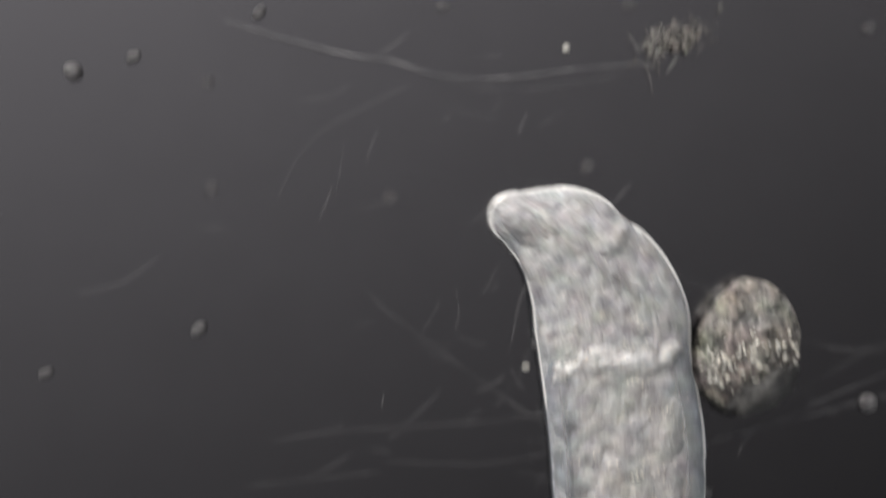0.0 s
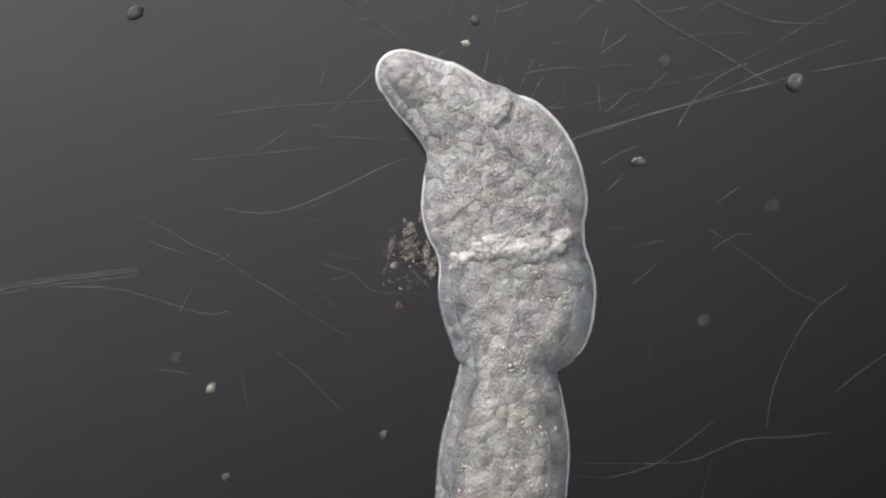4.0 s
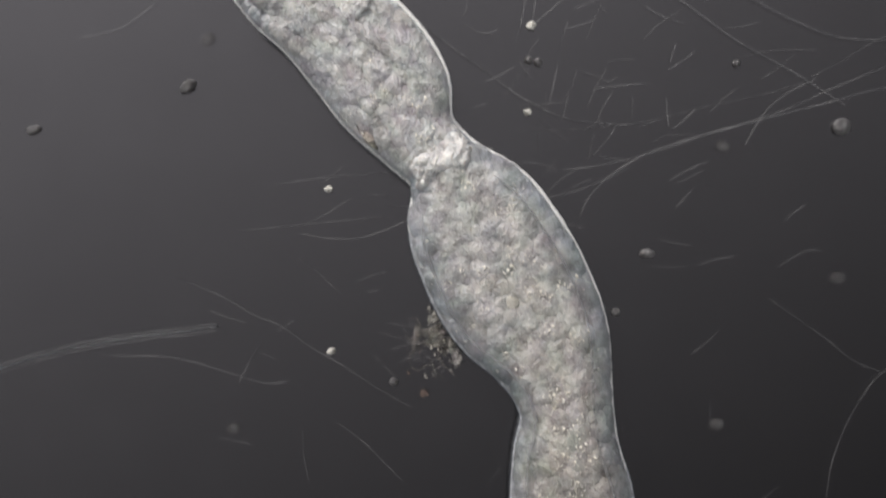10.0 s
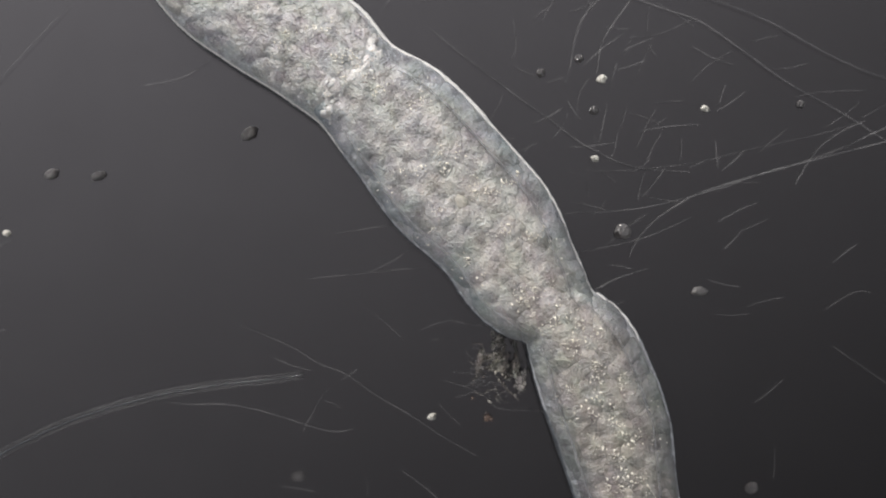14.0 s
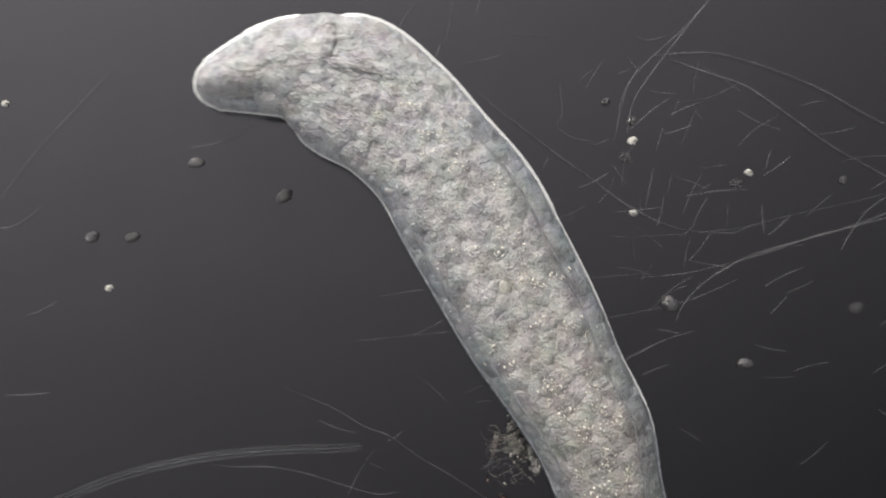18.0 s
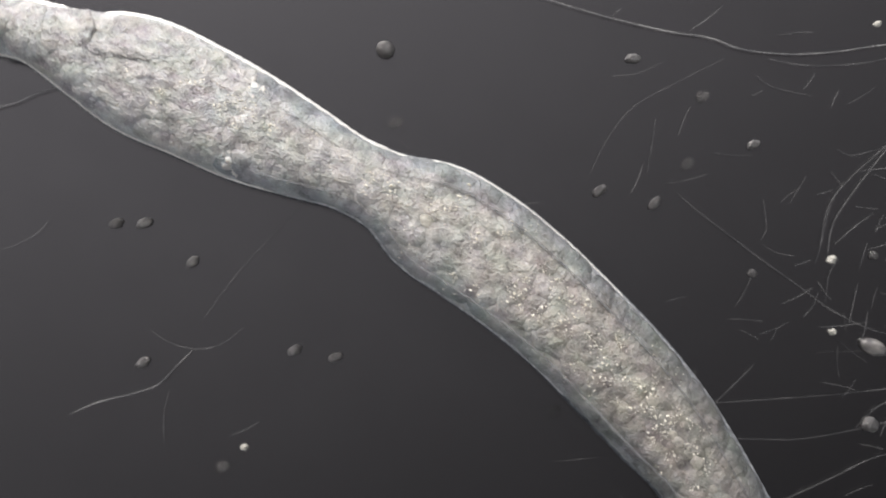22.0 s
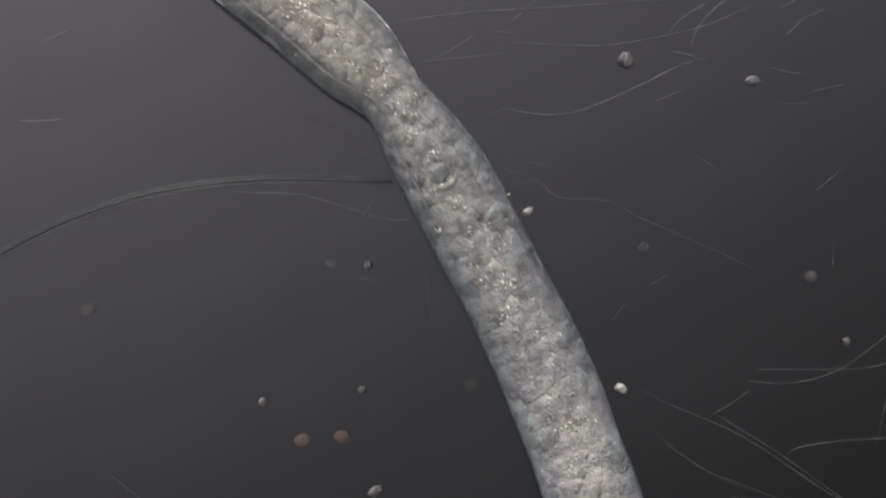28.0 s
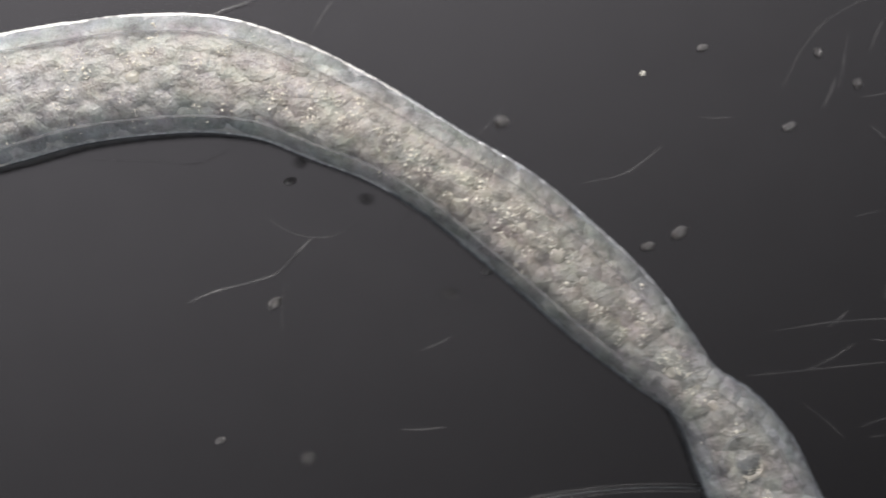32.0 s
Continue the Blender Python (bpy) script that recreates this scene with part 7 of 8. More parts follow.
filament("filament", [(0.08, 0.015), (0.02, 0.001), (-0.02, -0.005), (-0.08, -0.011)], 0.0012, m_filament_faint, 0.012, (0.132, 0.226), CARPET)
filament("filament", [(0.075, 0.056), (0.035, 0.038), (0, 0.014), (-0.022, -0.012), (-0.039, -0.039), (-0.049, -0.058)], 0.0015, m_filament_dim, 0.012, (0.456, 0.322), CARPET)
filament("filament", [(0.239, 0.053), (0.169, 0.031), (0.1, 0.015), (0.02, -0.002), (-0.06, -0.022), (-0.179, -0.035), (-0.289, -0.039)], 0.0011, m_rod, 0.012, (0.292, 0.326), CARPET)
filament("filament", [(-0.211, 0.148), (-0.171, 0.113), (-0.131, 0.083), (-0.092, 0.053), (-0.052, 0.023), (-0.002, -0.012), (0.048, -0.05), (0.078, -0.067), (0.118, -0.087), (0.168, -0.1), (0.247, -0.105)], 0.0015, m_filament_dim, 0.012, (-0.037, 0.402), BOW)
filament("filament", [(-0.273, 0.062), (-0.223, 0.067), (-0.163, 0.067), (-0.103, 0.052), (-0.044, 0.032), (0.026, 0.002), (0.086, -0.032), (0.144, -0.062), (0.225, -0.092), (0.325, -0.097)], 0.0015, m_filament_dim, 0.012, (0.348, 0.544), CARPET)
filament("filament", [(-0.218, 0.11), (-0.148, 0.085), (-0.088, 0.065), (-0.048, 0.04), (0.001, 0.005), (0.071, -0.045), (0.169, -0.1), (0.261, -0.159)], 0.0015, m_filament_dim, 0.012, (0.322, 0.491), CARPET)
filament("filament", [(0.116, 0.06), (0.044, 0.025), (-0.004, 0), (-0.053, -0.029), (-0.103, -0.056)], 0.0012, m_filament_faint, 0.012, (0.625, 0.438), CARPET)
filament("filament", [(0.097, 0.129), (0.057, 0.084), (0.025, 0.044), (-0.033, -0.031), (-0.068, -0.086), (-0.078, -0.14)], 0.0015, m_filament_dim, 0.012, (0.093, 0.614), HOOK)
filament("filament", [(0.028, 0.071), (0.008, 0.036), (-0.002, 0.006), (-0.012, -0.039), (-0.022, -0.074)], 0.0012, m_filament_faint, 0.012, (0.023, 0.517), CARPET)
filament("algal_rod", [(0.015, 0.025), (-0, 0), (-0.015, -0.025)], 0.0011, m_rod, 0.008, (-0.029, 0.573), CARPET)
filament("algal_rod", [(-0.008, -0.04), (0.002, 0.007), (0.007, 0.032)], 0.0012, m_filament_faint, 0.008, (0.069, 0.376), CARPET)
filament("algal_rod", [(-0.005, -0.02), (-0.001, 0), (0.005, 0.02)], 0.0011, m_rod, 0.008, (0.106, 0.383), CARPET)
filament("algal_rod", [(-0.012, 0.017), (-0.001, -0.001), (0.012, -0.017)], 0.0012, m_filament_faint, 0.008, (0.018, 0.396), CARPET)
filament("algal_rod", [(-0.045, -0.004), (-0.003, -0.001), (0.047, 0.006)], 0.0012, m_filament_faint, 0.008, (0.053, 0.335), CARPET)
filament("algal_rod", [(-0.001, 0.027), (-0.002, -0), (0.001, -0.027)], 0.0011, m_rod, 0.008, (0.042, 0.271), CARPET)
filament("algal_rod", [(-0.014, -0.006), (-0, 0.001), (0.014, 0.006)], 0.0012, m_filament_faint, 0.008, (0.234, 0.3), CARPET)
filament("algal_rod", [(0, 0.01), (-0.001, 0), (0, -0.01)], 0.0011, m_rod, 0.008, (0.273, 0.313), CARPET)
filament("algal_rod", [(-0.037, 0.018), (-0.002, -0.002), (0.038, -0.016)], 0.0012, m_filament_faint, 0.008, (0.262, 0.492), CARPET)
filament("algal_rod", [(-0.026, -0.018), (0.002, 0), (0.024, 0.017)], 0.0012, m_filament_faint, 0.008, (0.296, 0.413), CARPET)
filament("algal_rod", [(-0.028, -0.012), (0.002, 0.001), (0.027, 0.011)], 0.0012, m_filament_faint, 0.008, (0.134, 0.515), CARPET)
filament("algal_rod", [(-0.004, -0.031), (-0.001, 0.001), (0.006, 0.031)], 0.0012, m_filament_faint, 0.008, (0.15, 0.567), CARPET)
filament("algal_rod", [(-0.025, -0.002), (-0, 0.001), (0.025, 0.002)], 0.0011, m_rod, 0.008, (0.185, 0.411), CARPET)
filament("algal_rod", [(-0.02, -0.012), (0.001, -0.001), (0.02, 0.012)], 0.0011, m_rod, 0.008, (0.16, 0.371), CARPET)
filament("algal_rod", [(-0.02, -0.009), (-0.001, 0.001), (0.02, 0.009)], 0.0011, m_rod, 0.008, (0.116, 0.193), CARPET)
filament("algal_rod", [(-0.027, -0.011), (0.001, -0.002), (0.027, 0.011)], 0.0011, m_rod, 0.008, (-0.071, 0.33), CARPET)
filament("algal_rod", [(-0.035, 0.022), (0, 0.002), (0.035, -0.023)], 0.0011, m_rod, 0.008, (0.195, 0.566), CARPET)
filament("algal_rod", [(-0.007, -0.024), (0, 0.001), (0.007, 0.023)], 0.0012, m_filament_faint, 0.008, (0.086, 0.457), CARPET)
filament("algal_rod", [(-0.017, -0.038), (0.003, 0.012), (0.013, 0.027)], 0.0011, m_rod, 0.008, (0.142, 0.486), CARPET)
filament("algal_rod", [(0.012, 0.023), (0.002, -0.002), (-0.015, -0.022)], 0.0012, m_filament_faint, 0.008, (-0.005, 0.37), CARPET)
filament("algal_rod", [(0.002, -0.017), (-0.001, -0), (-0.002, 0.017)], 0.0011, m_rod, 0.008, (0.055, 0.341), CARPET)
filament("algal_rod", [(-0.006, -0.028), (0.002, -0), (0.006, 0.028)], 0.0012, m_filament_faint, 0.008, (0.088, 0.332), CARPET)
filament("algal_rod", [(-0.006, -0.027), (-0.002, 0), (0.006, 0.027)], 0.0011, m_rod, 0.008, (0.136, 0.261), CARPET)
filament("algal_rod", [(-0.037, 0.007), (0.003, -0.001), (0.033, -0.006)], 0.0012, m_filament_faint, 0.008, (0.169, 0.24), CARPET)
filament("algal_rod", [(-0.03, 0.007), (0, 0.002), (0.03, -0.007)], 0.0012, m_filament_faint, 0.008, (0.043, 0.227), CARPET)
filament("algal_rod", [(-0.013, -0.017), (0.001, -0.001), (0.013, 0.017)], 0.0011, m_rod, 0.008, (0.061, 0.222), CARPET)
filament("algal_rod", [(-0.035, -0.017), (-0.001, 0.002), (0.035, 0.017)], 0.0012, m_filament_faint, 0.008, (0.307, 0.217), CARPET)
filament("algal_rod", [(-0.015, -0.016), (0.001, -0.001), (0.015, 0.016)], 0.0012, m_filament_faint, 0.008, (0.297, 0.168), CARPET)
filament("algal_rod", [(-0.021, -0.016), (-0.001, 0.001), (0.021, 0.016)], 0.0012, m_filament_faint, 0.008, (0.494, 0.143), CARPET)
filament("algal_rod", [(-0.028, 0.006), (-0, -0.002), (0.028, -0.006)], 0.0012, m_filament_faint, 0.008, (0.283, 0.091), CARPET)
filament("algal_rod", [(-0.032, -0.008), (-0.001, 0.002), (0.032, 0.008)], 0.0011, m_rod, 0.008, (0.354, 0.058), CARPET)
filament("algal_rod", [(-0.043, -0.02), (0.007, 0.01), (0.037, 0.01)], 0.0011, m_rod, 0.008, (0.504, 0.065), CARPET)
filament("algal_rod", [(0.002, -0.025), (-0.001, -0), (-0.002, 0.025)], 0.0012, m_filament_faint, 0.008, (0.269, 0.319), CARPET)
filament("algal_rod", [(-0.021, -0.019), (0.001, -0.001), (0.021, 0.019)], 0.0012, m_filament_faint, 0.008, (0.298, 0.308), CARPET)
filament("algal_rod", [(-0.017, -0.035), (-0.002, 0.001), (0.017, 0.035)], 0.0011, m_rod, 0.008, (0.145, 0.364), CARPET)
filament("algal_rod", [(-0.015, -0.01), (0.001, -0.001), (0.015, 0.01)], 0.0012, m_filament_faint, 0.008, (0.137, 0.299), CARPET)
filament("filament", [(-0.055, -0.006), (-0, 0.003), (0.055, 0.006)], 0.0012, m_filament_faint, 0.012, (0.187, 0.365), CARPET)
filament("algal_rod", [(-0.025, 0.02), (-0.001, -0.001), (0.025, -0.02)], 0.0011, m_rod, 0.008, (0.067, 0.289), CARPET)
filament("algal_rod", [(-0.02, 0.004), (0, 0.001), (0.02, -0.004)], 0.0012, m_filament_faint, 0.008, (0.102, 0.12), CARPET)
filament("algal_rod", [(-0.021, 0.002), (-0, -0.001), (0.021, -0.002)], 0.0012, m_filament_faint, 0.008, (0.092, 0.542), CARPET)
filament("algal_rod", [(-0.007, -0.016), (-0.001, 0), (0.007, 0.016)], 0.0012, m_filament_faint, 0.008, (0.116, 0.514), CARPET)
filament("algal_rod", [(-0.025, -0.008), (0.001, -0.001), (0.025, 0.008)], 0.0012, m_filament_faint, 0.008, (0.118, 0.476), CARPET)
filament("algal_rod", [(-0.007, 0.01), (0.001, 0), (0.007, -0.01)], 0.0012, m_filament_faint, 0.008, (0.156, 0.501), CARPET)
filament("algal_rod", [(-0.035, -0.029), (-0.005, 0.001), (0.04, 0.029)], 0.0011, m_rod, 0.008, (0.258, 0.474), CARPET)
filament("algal_rod", [(-0.022, -0.005), (-0, 0.001), (0.022, 0.005)], 0.0012, m_filament_faint, 0.008, (0.355, 0.523), CARPET)
filament("algal_rod", [(-0.032, -0.006), (0, -0.002), (0.032, 0.006)], 0.0012, m_filament_faint, 0.008, (0.4, 0.474), CARPET)
filament("filament", [(-0.058, -0.008), (-0.013, 0.002), (0.071, 0.005)], 0.0011, m_rod, 0.012, (0.46, 0.426), CARPET)
filament("algal_rod", [(-0.027, -0.014), (0.001, -0.002), (0.027, 0.014)], 0.0012, m_filament_faint, 0.008, (-0.029, 0.387), CARPET)
filament("algal_rod", [(-0.014, -0.027), (-0.002, 0.001), (0.014, 0.027)], 0.0011, m_rod, 0.008, (0.159, 0.331), CARPET)
filament("algal_rod", [(-0.02, -0.025), (0.001, -0.001), (0.02, 0.025)], 0.0012, m_filament_faint, 0.008, (0.158, 0.269), CARPET)
filament("algal_rod", [(-0.025, -0.022), (-0.001, 0.001), (0.025, 0.022)], 0.0011, m_rod, 0.008, (0.367, 0.341), CARPET)
filament("algal_rod", [(-0.037, -0.03), (0.003, 0.005), (0.033, 0.025)], 0.0012, m_filament_faint, 0.008, (0.071, 0.506), CARPET)
filament("filament", [(-0.056, -0.014), (0.003, -0.005), (0.053, 0.018)], 0.0011, m_rod, 0.012, (0.171, 0.538), CARPET)
filament("algal_rod", [(-0.033, 0.004), (-0.008, -0.008), (0.042, 0.004)], 0.0012, m_filament_faint, 0.008, (0.073, 0.642), CARPET)
filament("filament", [(-0.068, -0.117), (-0.053, -0.047), (-0.013, 0.003), (0.047, 0.058), (0.087, 0.103)], 0.0012, m_filament_faint, 0.012, (0.078, 0.593), CARPET)
filament("algal_rod", [(-0.005, -0.03), (0.005, -0.01), (0, 0.04)], 0.0011, m_rod, 0.008, (-0.09, 0.516), CARPET)
filament("algal_rod", [(-0.027, 0.012), (-0.002, -0.003), (0.028, -0.008)], 0.0011, m_rod, 0.008, (-0.063, 0.465), CARPET)
filament("algal_rod", [(-0.006, -0.012), (0.001, -0), (0.006, 0.012)], 0.0012, m_filament_faint, 0.008, (-0.071, 0.319), CARPET)
filament("algal_rod", [(0.012, -0.015), (-0.001, -0.001), (-0.012, 0.015)], 0.0012, m_filament_faint, 0.008, (0.042, 0.591), CARPET)
filament("algal_rod", [(-0.01, -0.042), (-0.003, 0.008), (0.013, 0.033)], 0.0011, m_rod, 0.008, (0.03, 0.418), CARPET)
filament("algal_rod", [(-0.005, -0.017), (-0.001, 0), (0.005, 0.017)], 0.0012, m_filament_faint, 0.008, (0.279, 0.424), CARPET)
filament("algal_rod", [(-0.001, -0.02), (0.001, -0), (0.001, 0.02)], 0.0011, m_rod, 0.008, (0.206, 0.327), CARPET)
filament("algal_rod", [(-0.027, 0.01), (0.001, 0.002), (0.027, -0.01)], 0.0011, m_rod, 0.008, (0.142, 0.382), CARPET)
filament("filament", [(-0.33, 0.067), (-0.28, 0.052), (-0.23, 0.037), (-0.181, 0.024), (-0.131, 0.012), (-0.081, 0.002), (-0.041, -0.003), (-0.011, -0.011), (0.019, -0.023), (0.059, -0.031), (0.118, -0.035), (0.168, -0.033), (0.218, -0.028), (0.286, -0.018), (0.417, -0.008)], 0.0015, m_filament_clear, 0.012, (-0.167, 0.861), STILL)
filament("filament", [(-0.136, 0.001), (-0.096, -0.007), (-0.046, -0.011), (0.024, -0.007), (0.071, 0.001), (0.183, 0.021)], 0.0012, m_filament_faint, 0.012, (0.047, 0.817), STILL)
filament("algal_rod", [(-0.01, -0.005), (0, -0.001), (0.01, 0.005)], 0.0012, m_filament_faint, 0.008, (-0.109, 0.758), STILL)
filament("algal_rod", [(-0.043, 0.018), (-0.013, -0.002), (0.056, -0.017)], 0.0011, m_rod, 0.008, (-0.066, 0.77), STILL)
filament("algal_rod", [(-0.011, -0.015), (0.001, -0.001), (0.011, 0.015)], 0.0012, m_filament_faint, 0.008, (-0.018, 0.778), STILL)
filament("algal_rod", [(-0.007, -0.016), (-0.001, 0), (0.007, 0.016)], 0.0012, m_filament_faint, 0.008, (0.028, 0.747), STILL)
filament("algal_rod", [(-0.025, -0.015), (0.001, -0.001), (0.025, 0.015)], 0.0011, m_rod, 0.008, (0.075, 0.753), STILL)
filament("algal_rod", [(-0.01, -0.025), (-0.001, 0.001), (0.01, 0.025)], 0.0012, m_filament_faint, 0.008, (-0.238, 0.708), STILL)
filament("filament", [(-0.097, -0.106), (-0.067, -0.046), (-0.022, 0.009), (0.048, 0.049), (0.138, 0.094)], 0.0011, m_rod, 0.012, (-0.306, 0.724), STILL)
filament("algal_rod", [(-0.047, -0.01), (0.003, -0.005), (0.043, 0.015)], 0.0011, m_rod, 0.008, (-0.321, 0.798), STILL)
filament("algal_rod", [(-0.03, -0.022), (0.001, -0.002), (0.03, 0.022)], 0.0012, m_filament_faint, 0.008, (-0.199, 0.89), STILL)
filament("algal_rod", [(-0.01, -0.01), (-0.001, 0.001), (0.01, 0.01)], 0.0012, m_filament_faint, 0.008, (-0.358, 0.898), STILL)
filament("algal_rod", [(-0.035, -0.008), (0.001, -0.002), (0.035, 0.008)], 0.0011, m_rod, 0.008, (-0.233, 0.607), STILL)
filament("algal_rod", [(-0.015, -0.012), (-0.001, 0.001), (0.015, 0.012)], 0.0011, m_rod, 0.008, (-0.054, 0.576), STILL)
filament("algal_rod", [(-0.015, -0.005), (0, -0.001), (0.015, 0.005)], 0.0012, m_filament_faint, 0.008, (0.011, 0.584), STILL)
filament("algal_rod", [(-0.03, -0.003), (-0, 0.002), (0.03, 0.003)], 0.0012, m_filament_faint, 0.008, (-0.039, 0.863), STILL)
filament("algal_rod", [(-0.015, -0.005), (0, -0.001), (0.015, 0.005)], 0.0012, m_filament_faint, 0.008, (-0.029, 0.459), STILL)
filament("algal_rod", [(-0.03, 0.002), (0, 0.002), (0.03, -0.002)], 0.0011, m_rod, 0.008, (-0.129, 0.357), STILL)
filament("algal_rod", [(-0.015, -0.027), (0.002, -0.001), (0.015, 0.027)], 0.0011, m_rod, 0.008, (-0.134, 0.407), STILL)
filament("filament", [(-0.121, -0.052), (-0.071, -0.03), (-0.012, -0.015), (0.038, 0.002), (0.068, 0.032), (0.098, 0.062)], 0.0015, m_filament_clear, 0.012, (-1.203, 0.242), LOOSE)
filament("filament", [(-0.077, 0.014), (-0.047, -0.006), (-0.002, -0.018), (0.043, -0.011), (0.083, 0.019)], 0.0012, m_filament_faint, 0.012, (-1.099, 0.325), LOOSE)
filament("algal_rod", [(-0.003, -0.05), (-0.003, 0.005), (0.007, 0.045)], 0.0011, m_rod, 0.008, (-1.152, 0.19), LOOSE)
filament("filament", [(-0.144, -0.037), (-0.064, -0.027), (-0.024, -0.012), (0.006, -0.004), (0.036, 0.01), (0.075, 0.023), (0.115, 0.048)], 0.0015, m_filament_clear, 0.012, (-1.42, 0.745), STILL)
filament("filament", [(-0.173, -0.03), (-0.125, -0.038), (-0.075, -0.038), (-0.025, -0.023), (0.025, -0.001), (0.074, 0.022), (0.124, 0.047), (0.174, 0.062)], 0.0015, m_filament_dim, 0.012, (-0.338, 0.044), TRAILING)
filament("filament", [(-0.061, 0.052), (-0.016, 0.019), (0.024, -0.021), (0.054, -0.051)], 0.0012, m_filament_faint, 0.012, (-0.237, -0.282), STILL)
filament("filament", [(-0.1, 0.069), (-0.05, 0.034), (0, -0.001), (0.05, -0.041), (0.1, -0.061)], 0.0012, m_filament_faint, 0.012, (0.562, -0.08), STILL)
filament("filament", [(-0.05, -0.126), (-0.043, -0.076), (-0.03, -0.032), (-0.005, 0.023), (0.035, 0.083), (0.093, 0.128)], 0.0012, m_filament_faint, 0.012, (0.613, -0.237), STILL)
filament("filament", [(-0.052, -0.041), (-0.008, -0.004), (0.06, 0.044)], 0.0012, m_filament_faint, 0.012, (0.733, -0.261), STILL)
filament("filament", [(-0.252, -0.025), (-0.112, -0.025), (-0.042, -0.02), (0.007, 0), (0.057, 0.018), (0.137, 0.022), (0.205, 0.03)], 0.0012, m_filament_faint, 0.012, (0.474, -0.399), STILL)
filament("algal_rod", [(-0.017, 0.009), (0.001, 0.001), (0.017, -0.009)], 0.0012, m_filament_faint, 0.008, (-0.122, 0.331), STILL)
filament("filament", [(0.047, 0.045), (0.002, 0), (-0.048, -0.045)], 0.0012, m_filament_faint, 0.012, (-0.161, 0.235), STILL)
filament("algal_rod", [(0.002, 0.012), (0.001, -0), (-0.002, -0.012)], 0.0012, m_filament_faint, 0.008, (-0.22, 0.258), STILL)
filament("algal_rod", [(-0.03, -0.022), (0.001, -0.002), (0.03, 0.022)], 0.0012, m_filament_faint, 0.008, (0.478, 0.397), STILL)
filament("algal_rod", [(-0.032, -0.011), (-0.012, 0.004), (0.043, 0.007)], 0.0011, m_rod, 0.008, (0.29, 0.271), STILL)
filament("algal_rod", [(-0.025, -0.011), (0.001, -0.001), (0.025, 0.011)], 0.0011, m_rod, 0.008, (0.324, 0.204), STILL)
filament("algal_rod", [(0.001, 0.025), (0.001, -0), (-0.001, -0.025)], 0.0011, m_rod, 0.008, (0.358, -0.218), STILL)
filament("algal_rod", [(0.007, 0.048), (0, -0.002), (-0.008, -0.047)], 0.0012, m_filament_faint, 0.008, (-0.295, 0.664), STILL)
filament("algal_rod", [(0.011, 0.026), (0.002, -0.001), (-0.011, -0.026)], 0.0012, m_filament_faint, 0.008, (-0.321, 0.607), STILL)
filament("algal_rod", [(-0.035, 0.002), (-0, -0.002), (0.035, -0.002)], 0.0011, m_rod, 0.008, (-0.15, 0.65), STILL)
filament("algal_rod", [(-0.022, -0.005), (-0, 0.001), (0.022, 0.005)], 0.0011, m_rod, 0.008, (-0.252, 0.394), STILL)
filament("filament", [(-0.217, 0.113), (-0.127, 0.075), (-0.077, 0.045), (-0.027, 0.025), (0.022, -0.01), (0.082, -0.045), (0.142, -0.084), (0.202, -0.119)], 0.0012, m_filament_faint, 0.012, (-0.369, -0.085), STILL)
filament("algal_rod", [(-0.032, 0.005), (0, 0.002), (0.032, -0.005)], 0.0012, m_filament_faint, 0.008, (-0.178, -0.061), STILL)
filament("algal_rod", [(-0.02, 0.02), (-0.001, -0.001), (0.02, -0.02)], 0.0011, m_rod, 0.008, (-0.215, -0.13), STILL)
filament("algal_rod", [(-0.035, 0.03), (0.002, 0.002), (0.035, -0.03)], 0.0011, m_rod, 0.008, (-0.33, 0.029), STILL)
filament("algal_rod", [(-0.015, -0.01), (0.001, -0.001), (0.015, 0.01)], 0.0012, m_filament_faint, 0.008, (-0.391, -0.06), STILL)
filament("algal_rod", [(-0.012, -0.015), (-0.001, 0.001), (0.012, 0.015)], 0.0011, m_rod, 0.008, (-0.02, -0.324), STILL)
filament("algal_rod", [(-0.017, -0.015), (0.001, -0.001), (0.017, 0.015)], 0.0012, m_filament_faint, 0.008, (-0.304, 0.209), STILL)
filament("algal_rod", [(-0.015, -0.002), (-0, 0.001), (0.015, 0.002)], 0.0011, m_rod, 0.008, (-0.232, 0.002), STILL)
filament("algal_rod", [(-0.027, -0.013), (0.001, -0.002), (0.027, 0.013)], 0.0012, m_filament_faint, 0.008, (-1.013, 0.166), STILL)
filament("filament", [(-0.097, -0.116), (-0.037, -0.036), (0.032, 0.039), (0.102, 0.113)], 0.0011, m_rod, 0.012, (-0.988, 0.476), STILL)
filament("filament", [(-0.313, 0.04), (-0.253, 0.048), (-0.183, 0.05), (-0.113, 0.047), (-0.053, 0.035), (0.006, 0.017), (0.066, -0.003), (0.126, -0.028), (0.186, -0.05), (0.246, -0.07), (0.285, -0.087)], 0.0015, m_filament, 0.012, (-0.675, -0.785), STILL)
filament("filament", [(-0.448, 0.162), (-0.389, 0.142), (-0.309, 0.112), (-0.219, 0.084), (-0.129, 0.061), (-0.05, 0.013), (0.03, -0.027), (0.1, -0.052), (0.199, -0.092), (0.299, -0.117), (0.399, -0.137), (0.516, -0.15)], 0.0012, m_filament_faint, 0.012, (0.059, -1.035), STILL)
filament("filament", [(-0.177, 0.121), (-0.127, 0.081), (-0.077, 0.041), (-0.027, 0.001), (0.012, -0.024), (0.072, -0.058), (0.132, -0.076), (0.192, -0.086)], 0.0012, m_filament_faint, 0.012, (-0.741, -0.73), STILL)
